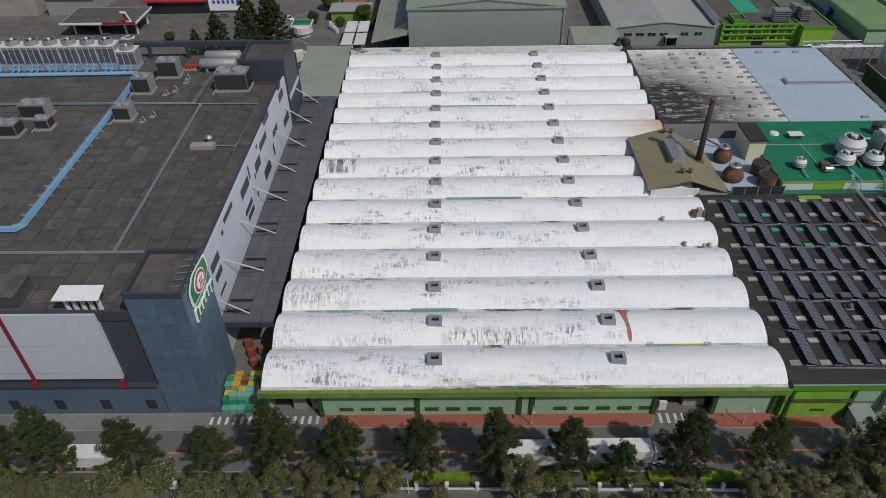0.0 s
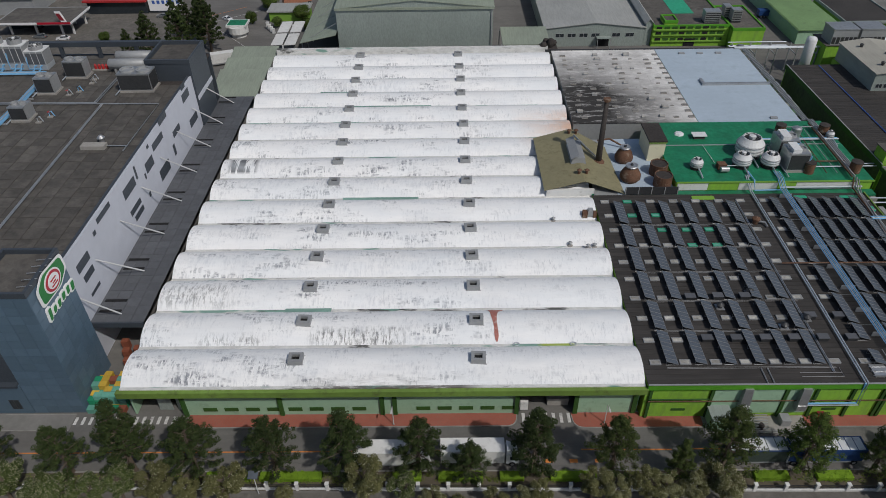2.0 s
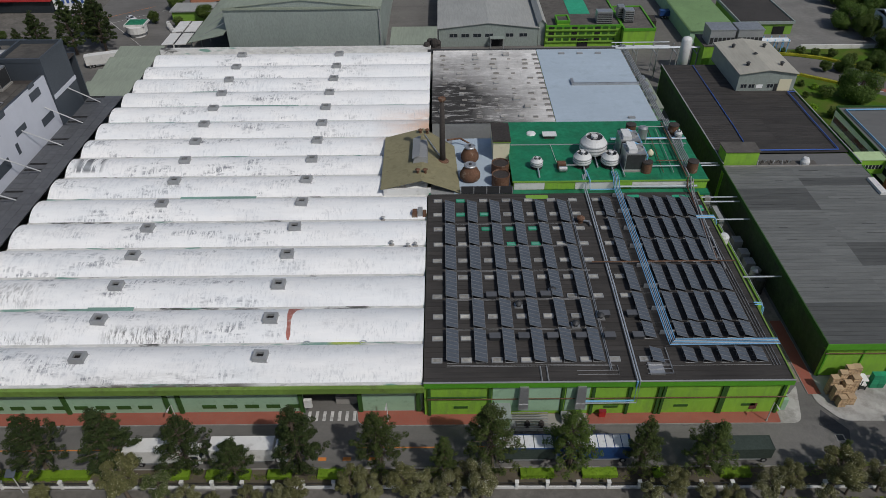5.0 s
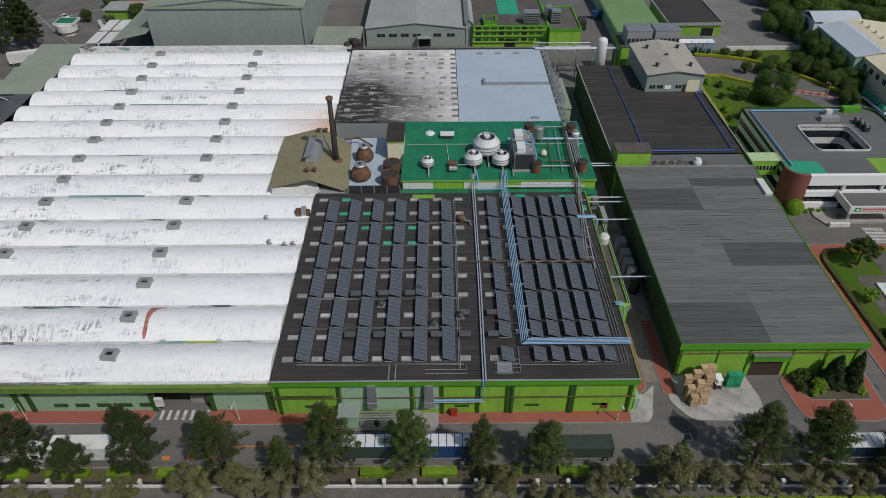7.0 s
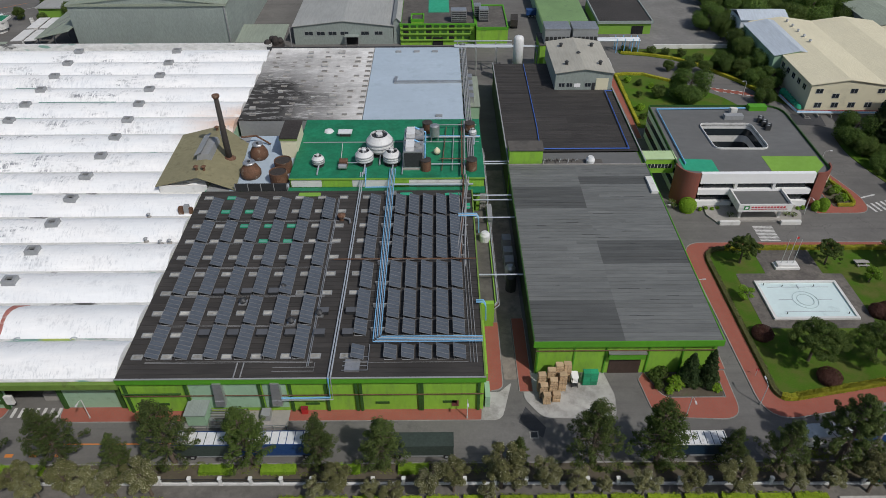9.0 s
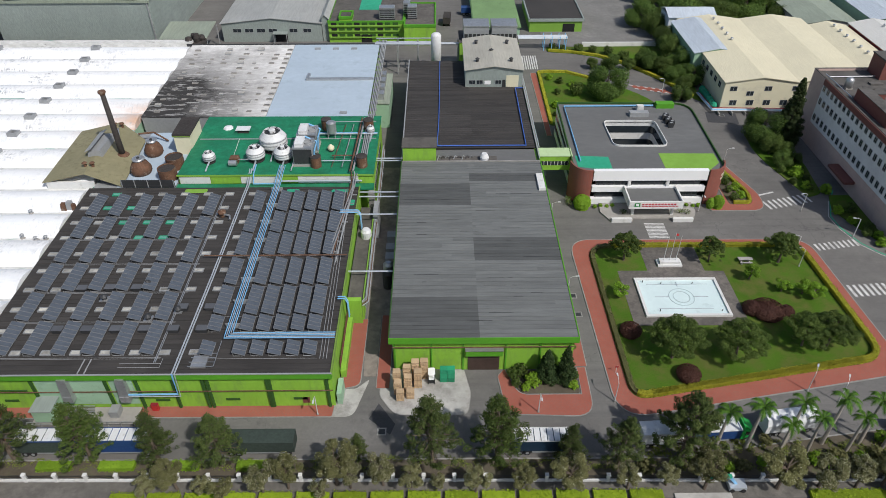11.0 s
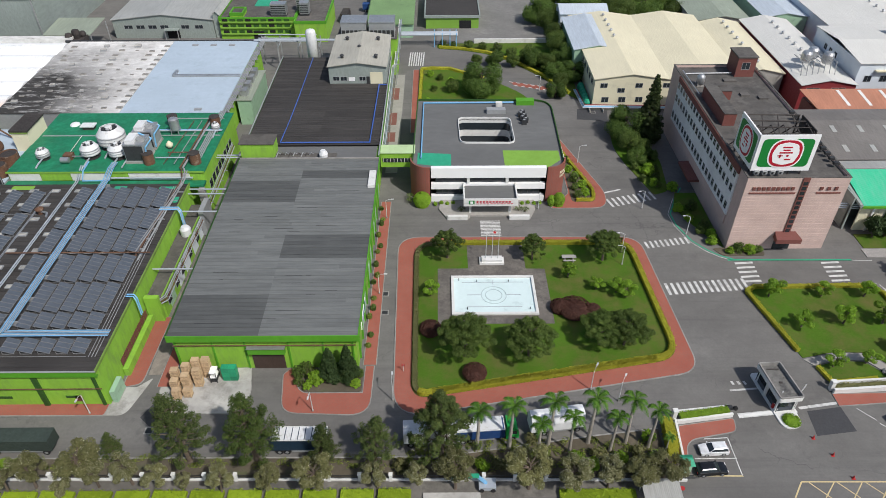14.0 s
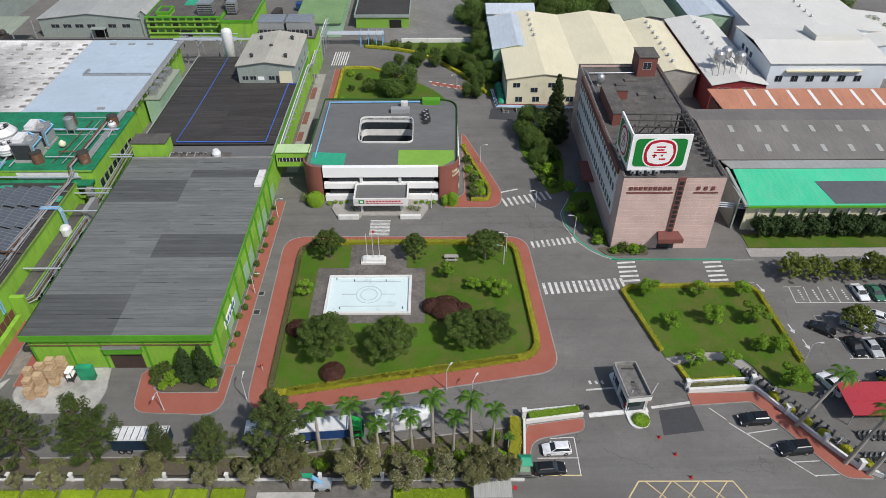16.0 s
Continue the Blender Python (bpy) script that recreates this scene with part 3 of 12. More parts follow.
M = {
    "asphalt": asphalt_ground(),
    "patch": mat("asphalt_patch", (0.055, 0.056, 0.06), 0.92, var=0.15, fine=3.0),
    "concrete": mat("concrete", (0.33, 0.315, 0.29), 0.88, var=0.14, big=0.2, fine=1.5, stain=(0.24, 0.23, 0.21), stain_scale=0.3, stain_at=(0.5, 0.75)),
    "kerb": mat("kerb_stone", (0.28, 0.272, 0.255), 0.9, var=0.25, big=0.4, fine=2.0, stain=(0.15, 0.145, 0.135), stain_scale=0.6),
    "apron": mat("worn_concrete_apron", (0.42, 0.41, 0.385), 0.9, var=0.2, big=0.25, fine=0.9, stain=(0.22, 0.21, 0.19), stain_scale=0.35, stain_at=(0.48, 0.7)),
    "yard": mat("concrete_yard", (0.20, 0.195, 0.185), 0.92, var=0.2, big=0.1, fine=0.8, stain=(0.14, 0.14, 0.13), stain_scale=0.15, stain_at=(0.45, 0.7)),
    "red_walk": brickwork("red_paving", (0.40, 0.105, 0.07), (0.34, 0.085, 0.06), (0.27, 0.12, 0.09), 0.22),
    "grey_walk": brickwork("grey_paving", (0.46, 0.43, 0.40), (0.30, 0.28, 0.27), (0.25, 0.24, 0.23), 1.0),
    "grass": mat("lawn", (0.068, 0.140, 0.014), 0.95, var=0.25, big=0.07, fine=4.0, stain=(0.112, 0.112, 0.034), stain_scale=0.22, stain_at=(0.43, 0.70), bump=0.6, spec=0.1),
    "soil": mat("bare_soil", (0.105, 0.088, 0.062), 0.95, var=0.25, big=0.2, fine=2.0, stain=(0.07, 0.09, 0.035), stain_scale=0.4),
    "paint": mat("road_paint", (0.60, 0.60, 0.58), 0.8, var=0.15, stain=(0.26, 0.26, 0.25), stain_scale=1.0, stain_at=(0.48, 0.68)),
    "yellow_paint": mat("yellow_road_paint", (0.58, 0.47, 0.25), 0.8, var=0.1, stain=(0.3, 0.27, 0.2), stain_scale=1.0),
    "orange_paint": mat("orange_road_paint", (0.62, 0.22, 0.05), 0.8, stain=(0.2, 0.12, 0.09), stain_scale=0.8),
    "white_paint": mat("white_paint", (0.66, 0.66, 0.64), 0.65, var=0.09, fine=1.0, stain=(0.42, 0.41, 0.385), stain_scale=0.6),
    "vault": vault_paint(),
    "valley": valley_paint(),
    "lime": mat("lime_green_wall_paint", (0.235, 0.46, 0.045), 0.75, var=0.10, fine=0.8, stain=(0.17, 0.30, 0.055), stain_scale=0.45, stain_at=(0.48, 0.72), stretch=(1.6, 1.6, 0.5)),
    "green_trim": mat("deep_green_trim", (0.085, 0.30, 0.018), 0.6, var=0.12, fine=0.9),
    "olive_trim": mat("olive_green_fascia", (0.16, 0.26, 0.05), 0.7, var=0.18, fine=1.0, stain=(0.10, 0.13, 0.04)),
    "dark_green": mat("dark_green_pilaster", (0.03, 0.09, 0.015), 0.7, var=0.15),
    # west wall paint: shade put into the base colour, grime in the stain
    "shaded_grimy_green": mat("shaded_grimy_green_wall", (0.055, 0.085, 0.038), 0.8, var=0.25, big=0.15, fine=1.0, stain=(0.03, 0.032, 0.028), stain_scale=0.3, stain_at=(0.45, 0.7)),
    "link_roof": mat("pale_lime_roof_coating", (0.46, 0.60, 0.33), 0.7, var=0.1, fine=0.9, stain=(0.32, 0.42, 0.22), stain_scale=0.5),
    "pale_green": mat("pale_green_wall", (0.30, 0.46, 0.32), 0.78, var=0.08, fine=0.7, stain=(0.2, 0.3, 0.21), stain_scale=0.5),
    "green_roof": mat("green_roof_coating", (0.014, 0.205, 0.10), 0.55, var=0.22, big=0.18, fine=1.0, stain=(0.012, 0.11, 0.05), stain_scale=0.3, stain_at=(0.45, 0.75)),
    "teal_roof": mat("teal_roof_coating", (0.03, 0.33, 0.19), 0.6, var=0.12, fine=0.9),
    "lime_roof": mat("light_green_roof_coating", (0.19, 0.36, 0.05), 0.7, var=0.08, fine=0.9),
    "blue_roof": mat("pale_blue_roof_coating", (0.40, 0.48, 0.555), 0.6, var=0.07, big=0.08, fine=0.7, stain=(0.31, 0.38, 0.44), stain_scale=0.2),
    "dirty_roof": sooty_roof(),
    "dark_sheet": ribbed("dark_roof_sheet", (0.047, 0.043, 0.040), "Y", 0.35, 0.85, 0.0, 0.25, stain=(0.02, 0.019, 0.018), rnd=0.12),
    "grey_sheet": ribbed("grey_roof_sheet", (0.150, 0.157, 0.152), "Y", 0.35, 0.75, 0.0, 0.12, stain=(0.075, 0.077, 0.078), rnd=0.09),
    "sage_sheet": ribbed("sage_metal_sheet", (0.30, 0.345, 0.32), "X", 0.4, 0.6, 0.1, 0.08),
    "sage_roof": ribbed("sage_metal_roof", (0.30, 0.34, 0.27), "X", 0.4, 0.6, 0.1, 0.1),
    "tan_roof": ribbed("weathered_tan_metal_roof", (0.40, 0.385, 0.33), "X", 0.4, 0.6, 0.0, 0.1),
    "grey_metal_roof": ribbed("pale_grey_metal_roof", (0.38, 0.385, 0.365), "X", 0.5, 0.55, 0.1, 0.1),
    "olive_roof": mat("olive_metal_roof", (0.235, 0.215, 0.125), 0.6, var=0.12, big=0.2, fine=1.0, stain=(0.16, 0.14, 0.08)),
    "cream_roof": ribbed("cream_metal_roof", (0.66, 0.61, 0.44), "X", 0.4, 0.6, 0.0, 0.05, stain=(0.56, 0.51, 0.37)),
    "cream_wall": mat("cream_wall", (0.66, 0.62, 0.45), 0.8, var=0.05, fine=0.6, stain=(0.5, 0.47, 0.35), stain_scale=0.4),
    "white_roof": ribbed("off_white_metal_roof", (0.60, 0.595, 0.56), "X", 0.4, 0.6, 0.0, 0.05, stain=(0.52, 0.51, 0.48)),
    "sky_roof": ribbed("pale_blue_metal_roof", (0.52, 0.58, 0.64), "X", 0.4, 0.5, 0.1, 0.06),
    "pale_wall": mat("pale_blue_white_wall", (0.62, 0.67, 0.72), 0.75, var=0.06, fine=0.6),
    "red_wall": mat("dark_red_metal_wall", (0.25, 0.035, 0.04), 0.6, var=0.12),
    "orange_roof": ribbed("rust_orange_metal_roof", (0.42, 0.19, 0.12), "X", 0.4, 0.65, 0.05, 0.15),
    "bright_green_sheet": ribbed("turquoise_green_metal_roof", (0.04, 0.48, 0.26), "X", 0.5, 0.5, 0.05, 0.12, stain=(0.20, 0.46, 0.34)),
    "brown_grey": ribbed("brown_grey_metal_roof", (0.17, 0.16, 0.15), "X", 0.5, 0.75, 0.0, 0.15),
    "old_roof": mat("weathered_flat_roof", (0.106, 0.098, 0.088), 0.9, var=0.24, big=0.12, fine=0.9, stain=(0.058, 0.054, 0.05), stain_scale=0.3, stain_at=(0.47, 0.66), rnd=0.14),
    "office_roof": mat("dark_grey_roof_membrane", (0.132, 0.134, 0.132), 0.85, var=0.13, big=0.12, fine=0.8, stretch=(0.4, 1, 1), stain=(0.19, 0.19, 0.19), stain_scale=0.2, stain_at=(0.55, 0.8)),
    "tower_roof": mat("dusty_grey_roof", (0.115, 0.107, 0.099), 0.9, var=0.25, big=0.14, fine=0.8, stain=(0.055, 0.053, 0.05), stain_scale=0.22, stain_at=(0.48, 0.66)),
    "blue_clad": mat("slate_blue_cladding", (0.105, 0.165, 0.225), 0.45, 0.2, var=0.06, fine=0.6, rnd=0.10),
    "blue_dark": mat("dark_slate_cladding", (0.06, 0.072, 0.088), 0.5, 0.2, var=0.08),
    "white_clad": mat("pale_grey_cladding", (0.52, 0.54, 0.60), 0.5, 0.05, var=0.05, fine=0.5, rnd=0.03),
    "crimson": mat("crimson_paint", (0.22, 0.02, 0.03), 0.5, var=0.1),
    "pink_tile": brickwork("pink_facade_tile", (0.60, 0.45, 0.40), (0.57, 0.42, 0.38), (0.52, 0.40, 0.36), 0.5, 0.02),
    "white_tile": brickwork("white_facade_tile", (0.80, 0.80, 0.80), (0.77, 0.77, 0.77), (0.66, 0.66, 0.66), 0.5, 0.02),
    "grey_tile": brickwork("pale_facade_tile", (0.60, 0.57, 0.56), (0.56, 0.54, 0.53), (0.48, 0.46, 0.45), 0.5, 0.02),
    "maroon": mat("maroon_facade_tile", (0.17, 0.06, 0.05), 0.7, var=0.12),
    "brick": brickwork("red_brick_tile", (0.28, 0.095, 0.07), (0.25, 0.08, 0.06), (0.22, 0.10, 0.08), 0.3, 0.03),
    "steel": mat("galvanised_steel", (0.48, 0.49, 0.50), 0.4, 0.7, var=0.15, fine=1.5, stain=(0.3, 0.28, 0.26), stain_scale=1.2),
    "grey_metal": mat("grey_painted_metal", (0.33, 0.34, 0.345), 0.55, 0.2, var=0.12, fine=1.5),
    "dark_metal": mat("dark_painted_metal", (0.05, 0.052, 0.055), 0.55, 0.3, var=0.2, fine=1.5),
    "rust": mat("rusty_brown_metal", (0.145, 0.075, 0.045), 0.8, 0.1, var=0.3, big=0.6, fine=2.5, stain=(0.33, 0.28, 0.22), stain_scale=0.8, stain_at=(0.55, 0.75)),
    "soot": mat("sooty_steel", (0.06, 0.052, 0.048), 0.8, 0.2, var=0.3, fine=2.0),
    "tank_white": mat("white_fibreglass", (0.66, 0.67, 0.67), 0.5, var=0.1, fine=1.0, stain=(0.4, 0.38, 0.35), stain_scale=1.0),
    "pipe_blue": mat("light_blue_pipe_paint", (0.20, 0.45, 0.70), 0.45, 0.1, var=0.12, fine=1.0),
    "pipe_grey": mat("silver_grey_pipe", (0.50, 0.54, 0.58), 0.4, 0.4, var=0.12, fine=1.0),
    "royal_blue": mat("royal_blue_pipe_paint", (0.05, 0.12, 0.42), 0.5, var=0.15),
    "glass": glossy("dark_window_glass", (0.025, 0.032, 0.038), 0.12),
    # near-black for openings: the unlit depth inside is painted as a colour
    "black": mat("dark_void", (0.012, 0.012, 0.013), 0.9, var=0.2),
    "shutter": ribbed("roller_shutter", (0.20, 0.20, 0.19), "Z", 0.2, 0.6, 0.3, 0.1),
    "panel": glossy("solar_cell_glass", (0.084, 0.098, 0.118), 0.26),
    "alu": mat("aluminium_edge", (0.19, 0.195, 0.20), 0.55, 0.3, var=0.1),
    "rooflight": mat("dusty_rooflight_pane", (0.42, 0.41, 0.37), 0.5, var=0.3, big=0.5, fine=1.5, stain=(0.16, 0.15, 0.13), stain_scale=0.8, stain_at=(0.5, 0.7), rnd=0.35),
    "path": mat("dusty_footpath", (0.15, 0.14, 0.125), 0.92, var=0.25, big=0.2, fine=1.2, stain=(0.09, 0.085, 0.075), stain_scale=0.3, stain_at=(0.45, 0.7)),
    "rubber": mat("rubber", (0.018, 0.018, 0.019), 0.85, var=0.2),
    "wood": mat("pale_pallet_wood", (0.50, 0.36, 0.22), 0.85, var=0.2, big=0.5, fine=3.0, rnd=0.15),
    "bark": mat("bark", (0.13, 0.10, 0.075), 0.9, var=0.3, fine=4.0, bump=0.6),
    "palm_bark": mat("grey_palm_bark", (0.33, 0.30, 0.26), 0.9, var=0.2, fine=3.0),
    "pool": mat("pale_pool_lining", (0.60, 0.72, 0.72), 0.5, var=0.06, big=0.2, fine=0.9, stain=(0.42, 0.52, 0.52), stain_scale=0.35),
    "pool_line": mat("pale_basin_pipe", (0.42, 0.52, 0.53), 0.6, var=0.1),
    "canvas": mat("white_tarpaulin", (0.68, 0.69, 0.70), 0.6, var=0.08, big=0.4, fine=1.0, bump=0.4),
    "navy_truck": mat("navy_lorry_paint", (0.014, 0.034, 0.062), 0.4, 0.1),
    "blue_truck": mat("blue_lorry_paint", (0.02, 0.06, 0.19), 0.4, 0.1),
    "green_truck": mat("bright_green_cab_paint", (0.02, 0.36, 0.07), 0.35, 0.1),
    "dark_tarp": mat("dark_green_tarpaulin", (0.035, 0.05, 0.042), 0.8, var=0.2),
    "crate_green": mat("green_plastic_crate", (0.02, 0.26, 0.13), 0.55, rnd=0.2),
    "crate_teal": mat("pale_teal_plastic_crate", (0.13, 0.36, 0.28), 0.55, rnd=0.15),
    "crate_yellow": mat("yellow_plastic_crate", (0.55, 0.36, 0.05), 0.55, rnd=0.15),
    "crate_brown": mat("brown_plastic_crate", (0.22, 0.07, 0.04), 0.6, rnd=0.15),
    "crate_red": mat("red_plastic", (0.42, 0.03, 0.03), 0.5),
    "sign_green": mat("sign_green", (0.01, 0.19, 0.035), 0.4, var=0.05, bump=0),
    "sign_red": mat("sign_red", (0.42, 0.01, 0.03), 0.4, var=0.05, bump=0),
    "sign_white": mat("sign_white", (0.80, 0.80, 0.80), 0.4, var=0.03, bump=0),
    "red_awning": mat("red_awning", (0.36, 0.03, 0.045), 0.7, var=0.12),
    "teal_cover": mat("teal_green_tarpaulin", (0.02, 0.30, 0.17), 0.6, var=0.2, big=0.4, bump=0.5),
    "lamp_white": mat("lamp_post_paint", (0.62, 0.63, 0.63), 0.5, 0.2, var=0.1),
    "L_pine": leaf("dark_pine_foliage", (0.048, 0.080, 0.020), (0.150, 0.188, 0.052)),
    # darker conifer green; for the western pines it also carries cloud shade
    "L_deep": leaf("deep_pine_foliage", (0.026, 0.047, 0.014), (0.088, 0.118, 0.034)),
    "L_pine2": leaf("mid_green_foliage", (0.056, 0.100, 0.020), (0.160, 0.218, 0.048)),
    "L_olive": leaf("grey_olive_foliage", (0.135, 0.14, 0.052), (0.25, 0.243, 0.105)),
    "L_flower": leaf("cream_blossom", (0.34, 0.35, 0.20), (0.56, 0.55, 0.38)),
    "L_palm": leaf("palm_frond", (0.045, 0.13, 0.015), (0.14, 0.27, 0.03)),
    "L_hedge": leaf("bright_hedge_leaf", (0.16, 0.30, 0.022), (0.30, 0.46, 0.04)),
    "L_yellow": leaf("yellow_green_hedge_leaf", (0.36, 0.37, 0.03), (0.54, 0.51, 0.055)),
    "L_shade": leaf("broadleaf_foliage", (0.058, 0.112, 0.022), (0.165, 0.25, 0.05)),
    # footpath hedges: sunlight put into the leaf colour, against the shaded verge ones
    "L_bright": leaf("sunlit_yellow_green_leaf", (0.22, 0.33, 0.018), (0.40, 0.52, 0.035)),
    "L_lime": leaf("lime_topiary_leaf", (0.13, 0.26, 0.02), (0.30, 0.47, 0.045)),
    "L_lime_dull": leaf("dull_yellow_green_foliage", (0.12, 0.165, 0.03), (0.26, 0.30, 0.065)),
    "L_red": leaf("dark_red_leaf", (0.09, 0.04, 0.03), (0.17, 0.075, 0.055)),
    "L_dark": leaf("deep_green_foliage", (0.026, 0.055, 0.018), (0.07, 0.11, 0.032)),
}
for key, c in (("car_white", (0.72, 0.73, 0.74)), ("car_black", (0.012, 0.013, 0.015)), ("car_grey", (0.14, 0.15, 0.16)), ("car_silver", (0.42, 0.44, 0.45)), ("car_green", (0.05, 0.16, 0.10)), ("car_red", (0.25, 0.02, 0.025)), ("car_blue", (0.03, 0.06, 0.14))):
    M[key] = glossy(key + "_paint", c, 0.22, 0.1)
M["lime_roof_old"] = mat("faded_green_roof", (0.17, 0.28, 0.12), 0.8, var=0.15, stain=(0.1, 0.16, 0.08))
M["teal_patch"] = mat("faded_teal_patch", (0.20, 0.34, 0.29), 0.8, var=0.25)
M["soil_path"] = mat("brown_worn_concrete", (0.285, 0.250, 0.215), 0.92, var=0.25, big=0.25, fine=1.2, stain=(0.15, 0.13, 0.115), stain_scale=0.4, stain_at=(0.45, 0.7))
M["gate_roof"] = mat("stained_grey_screed", (0.17, 0.165, 0.155), 0.9, var=0.3, big=0.4, fine=1.5, stain=(0.05, 0.05, 0.05), stain_scale=0.45, stain_at=(0.5, 0.66))
M["plaza_stone"] = mat("mottled_stone_terrace", (0.150, 0.135, 0.120), 0.9, var=0.25, big=0.2, fine=1.4, stain=(0.085, 0.078, 0.07), stain_scale=0.35, stain_at=(0.44, 0.66))

# ---- ground, roads, pavements ----
g = Geo()
N = 24
xs = [-1500 + 3200 * i / N for i in range(N + 1)]
ys = [-1300 + 3200 * i / N for i in range(N + 1)]
g.add([(x, y, 0) for y in ys for x in xs], [(j * (N + 1) + i, j * (N + 1) + i + 1, (j + 1) * (N + 1) + i + 1, (j + 1) * (N + 1) + i) for j in range(N) for i in range(N)])
solid("ground", g, M["asphalt"], "worn grey asphalt ground of the factory site", "ground", "structure")


def pavement(name, outline, material, label, z=0.12, kerb=0.15, category="pavement"):
    """A raised slab with a kerb round it."""
    ob = solid(name, Geo().prism(inset(outline, kerb) if kerb else outline, -0.02, z), M[material], label, category, "structure")
    if kerb:
        k = Geo().ring(outline, inset(outline, kerb), -0.02, z + 0.012)
        part("kerb", k, M["kerb"], ob)
    return ob


def rect(x0, y0, x1, y1):
    return [(x0, y0), (x1, y0), (x1, y1), (x0, y1)]


# pavement in front of the white warehouse and the solar hall
pavement("pavement_west", rounded([(-15.5, 76.9), (37.0, 76.9), (37.0, 79.6), (-15.5, 79.6)], [0, 2, 0, 0]), "red_walk", "red brick pavement along the pale green warehouse front")
pavement("pavement_middle", rounded([(45.6, 76.5), (112.4, 76.3), (112.4, 79.3), (45.6, 79.6)], [2, 0.6, 0, 0]), "red_walk", "red brick pavement along the lime green hall front")
pavement("pavement_blue_building", rect(-130, 76.6, -34, 79.9), "yard", "plain concrete pavement before the slate blue building")
# the alley's pavement, the yard with the pallets, the bed with shrubs
pavement("pavement_alley", rounded([(113.1, 82.0), (116.2, 82.4), (116.4, 98.0), (113.1, 98.0)], [0, 1.5, 0, 0]), "red_walk", "orange red brick strip beside the lime wall")
pavement("alley_slab", rounded([(111.6, 76.4), (115.5, 76.4), (117.6, 84.0), (115.5, 82.0), (112.4, 82.0)], [0.4, 1.5, 0.6, 0.3, 0]), "apron", "pale worn concrete at the alley mouth", 0.05, 0)
pavement("loading_apron", rounded([(119.3, 80.5), (122.0, 76.6), (133.6, 76.5), (134.2, 81.0), (133.2, 86.0), (119.6, 86.0)], [1, 1.5, 1.5, 1, 0, 0]), "apron", "pale concrete loading apron before the lime hall", 0.08, 0.12)
pavement("alley_kerb_strip", rect(118.7, 82.0, 121.0, 99.0), "red_walk", "dark red brick strip in the alley's shade", 0.1, 0.12)
pavement("pavement_shrub_bed", rounded([(138.6, 84.5), (139.6, 76.6), (153.5, 76.0), (153.6, 86.2), (152.0, 86.2), (152.0, 80.6), (142.0, 80.6), (140.0, 86.0)], [0.5, 2.5, 3.5, 0, 0, 0, 1.5, 0]), "red_walk", "red brick corner pavement round a shrub bed")
pavement("shrub_bed_soil", rounded([(140.2, 85.6), (142.2, 80.8), (151.8, 80.8), (151.8, 85.6)], [0.5, 1, 0.5, 0.5]), "soil", "bare soil bed with patchy grass", 0.1, 0, "soil bed")
pavement("pavement_lane_west", rect(151.6, 86.4, 153.9, 134.0), "red_walk", "red brick pavement along the grey roofed hall")
lane = pavement("pavement_lane_north", rect(151.8, 146.0, 154.6, 200.0), "concrete", "pale concrete pavement with red brick squares beside the dark roofed hall")
M["dull_brick"] = brickwork("dull_red_paving", (0.25, 0.07, 0.06), (0.21, 0.06, 0.05), (0.2, 0.12, 0.1), 0.22)
for y0, y1 in ((160.4, 165.2), (169.1, 176.0), (183.6, 191.0)):
    part("brick_square", Geo().box(151.5, y0, 0.1, 153.3, y1, 0.126), M["dull_brick"], lane)
pavement("pavement_office_lane", rounded([(157.0, 165.0), (158.5, 165.0), (158.8, 203.6), (156.8, 203.6)], [0, 0, 0.8, 0.8]), "red_walk", "red brick pavement beside the rear garden")

# the office garden
GARDEN = [(155.9, 121.3), (205.6, 121.0), (207.6, 84.5), (157.0, 75.3)]
GARDEN_IN = [(159.3, 119.3), (203.3, 119.2), (205.1, 87.4), (159.8, 79.0)]
outer, inner = rounded(GARDEN, [5, 4.5, 4, 6], 8), rounded(GARDEN_IN, [5, 4.5, 4.5, 3.5], 8)
ob = solid("pavement_garden", Geo().ring(inset(outer, 0.2), inner, -0.02, 0.12), M["red_walk"], "red brick pavement ringing the office garden", "pavement", "structure")
part("kerb", Geo().ring(outer, inset(outer, 0.2), -0.02, 0.135), M["kerb"], ob)
solid("lawn_garden", Geo().prism(inner, -0.02, 0.14), M["grass"], "mown green lawn of the office garden", "lawn", "structure")
solid("plaza", Geo().prism(rounded([(164.1, 95.9), (184.9, 95.8), (184.9, 110.8), (181.2, 110.9), (181.2, 120.0), (170.0, 120.0), (170.0, 111.0), (164.1, 111.0)], 0.2), -0.02, 0.17), M["plaza_stone"], "grey stone terrace round the shallow basin", "terrace", "structure")
# the office's corner garden
pavement("pavement_office_east", rounded([(188.5, 131.2), (201.0, 131.2), (202.0, 137.0), (194.4, 163.5), (193.4, 163.5), (193.4, 137.0)], [1, 3, 3, 0.5, 0.3, 1]), "red_walk", "red brick pavement round the office's east bed")
solid("lawn_office_east", Geo().prism(rounded([(193.8, 133.6), (199.0, 133.6), (199.5, 138.0), (193.8, 158.0)], [1, 1.5, 1.5, 0.5]), -0.02, 0.16), M["soil"], "planted bed beside the office", "flower bed", "structure")
solid("lawn_rear", Geo().prism(rounded([(158.6, 170.6), (193.0, 171.0), (189.0, 186.5), (179.0, 197.0), (168.0, 204.6), (158.9, 204.6)], [1, 3, 6, 6, 4, 2]), -0.02, 0.1), M["grass"], "lawn with trees behind the office", "lawn", "structure")
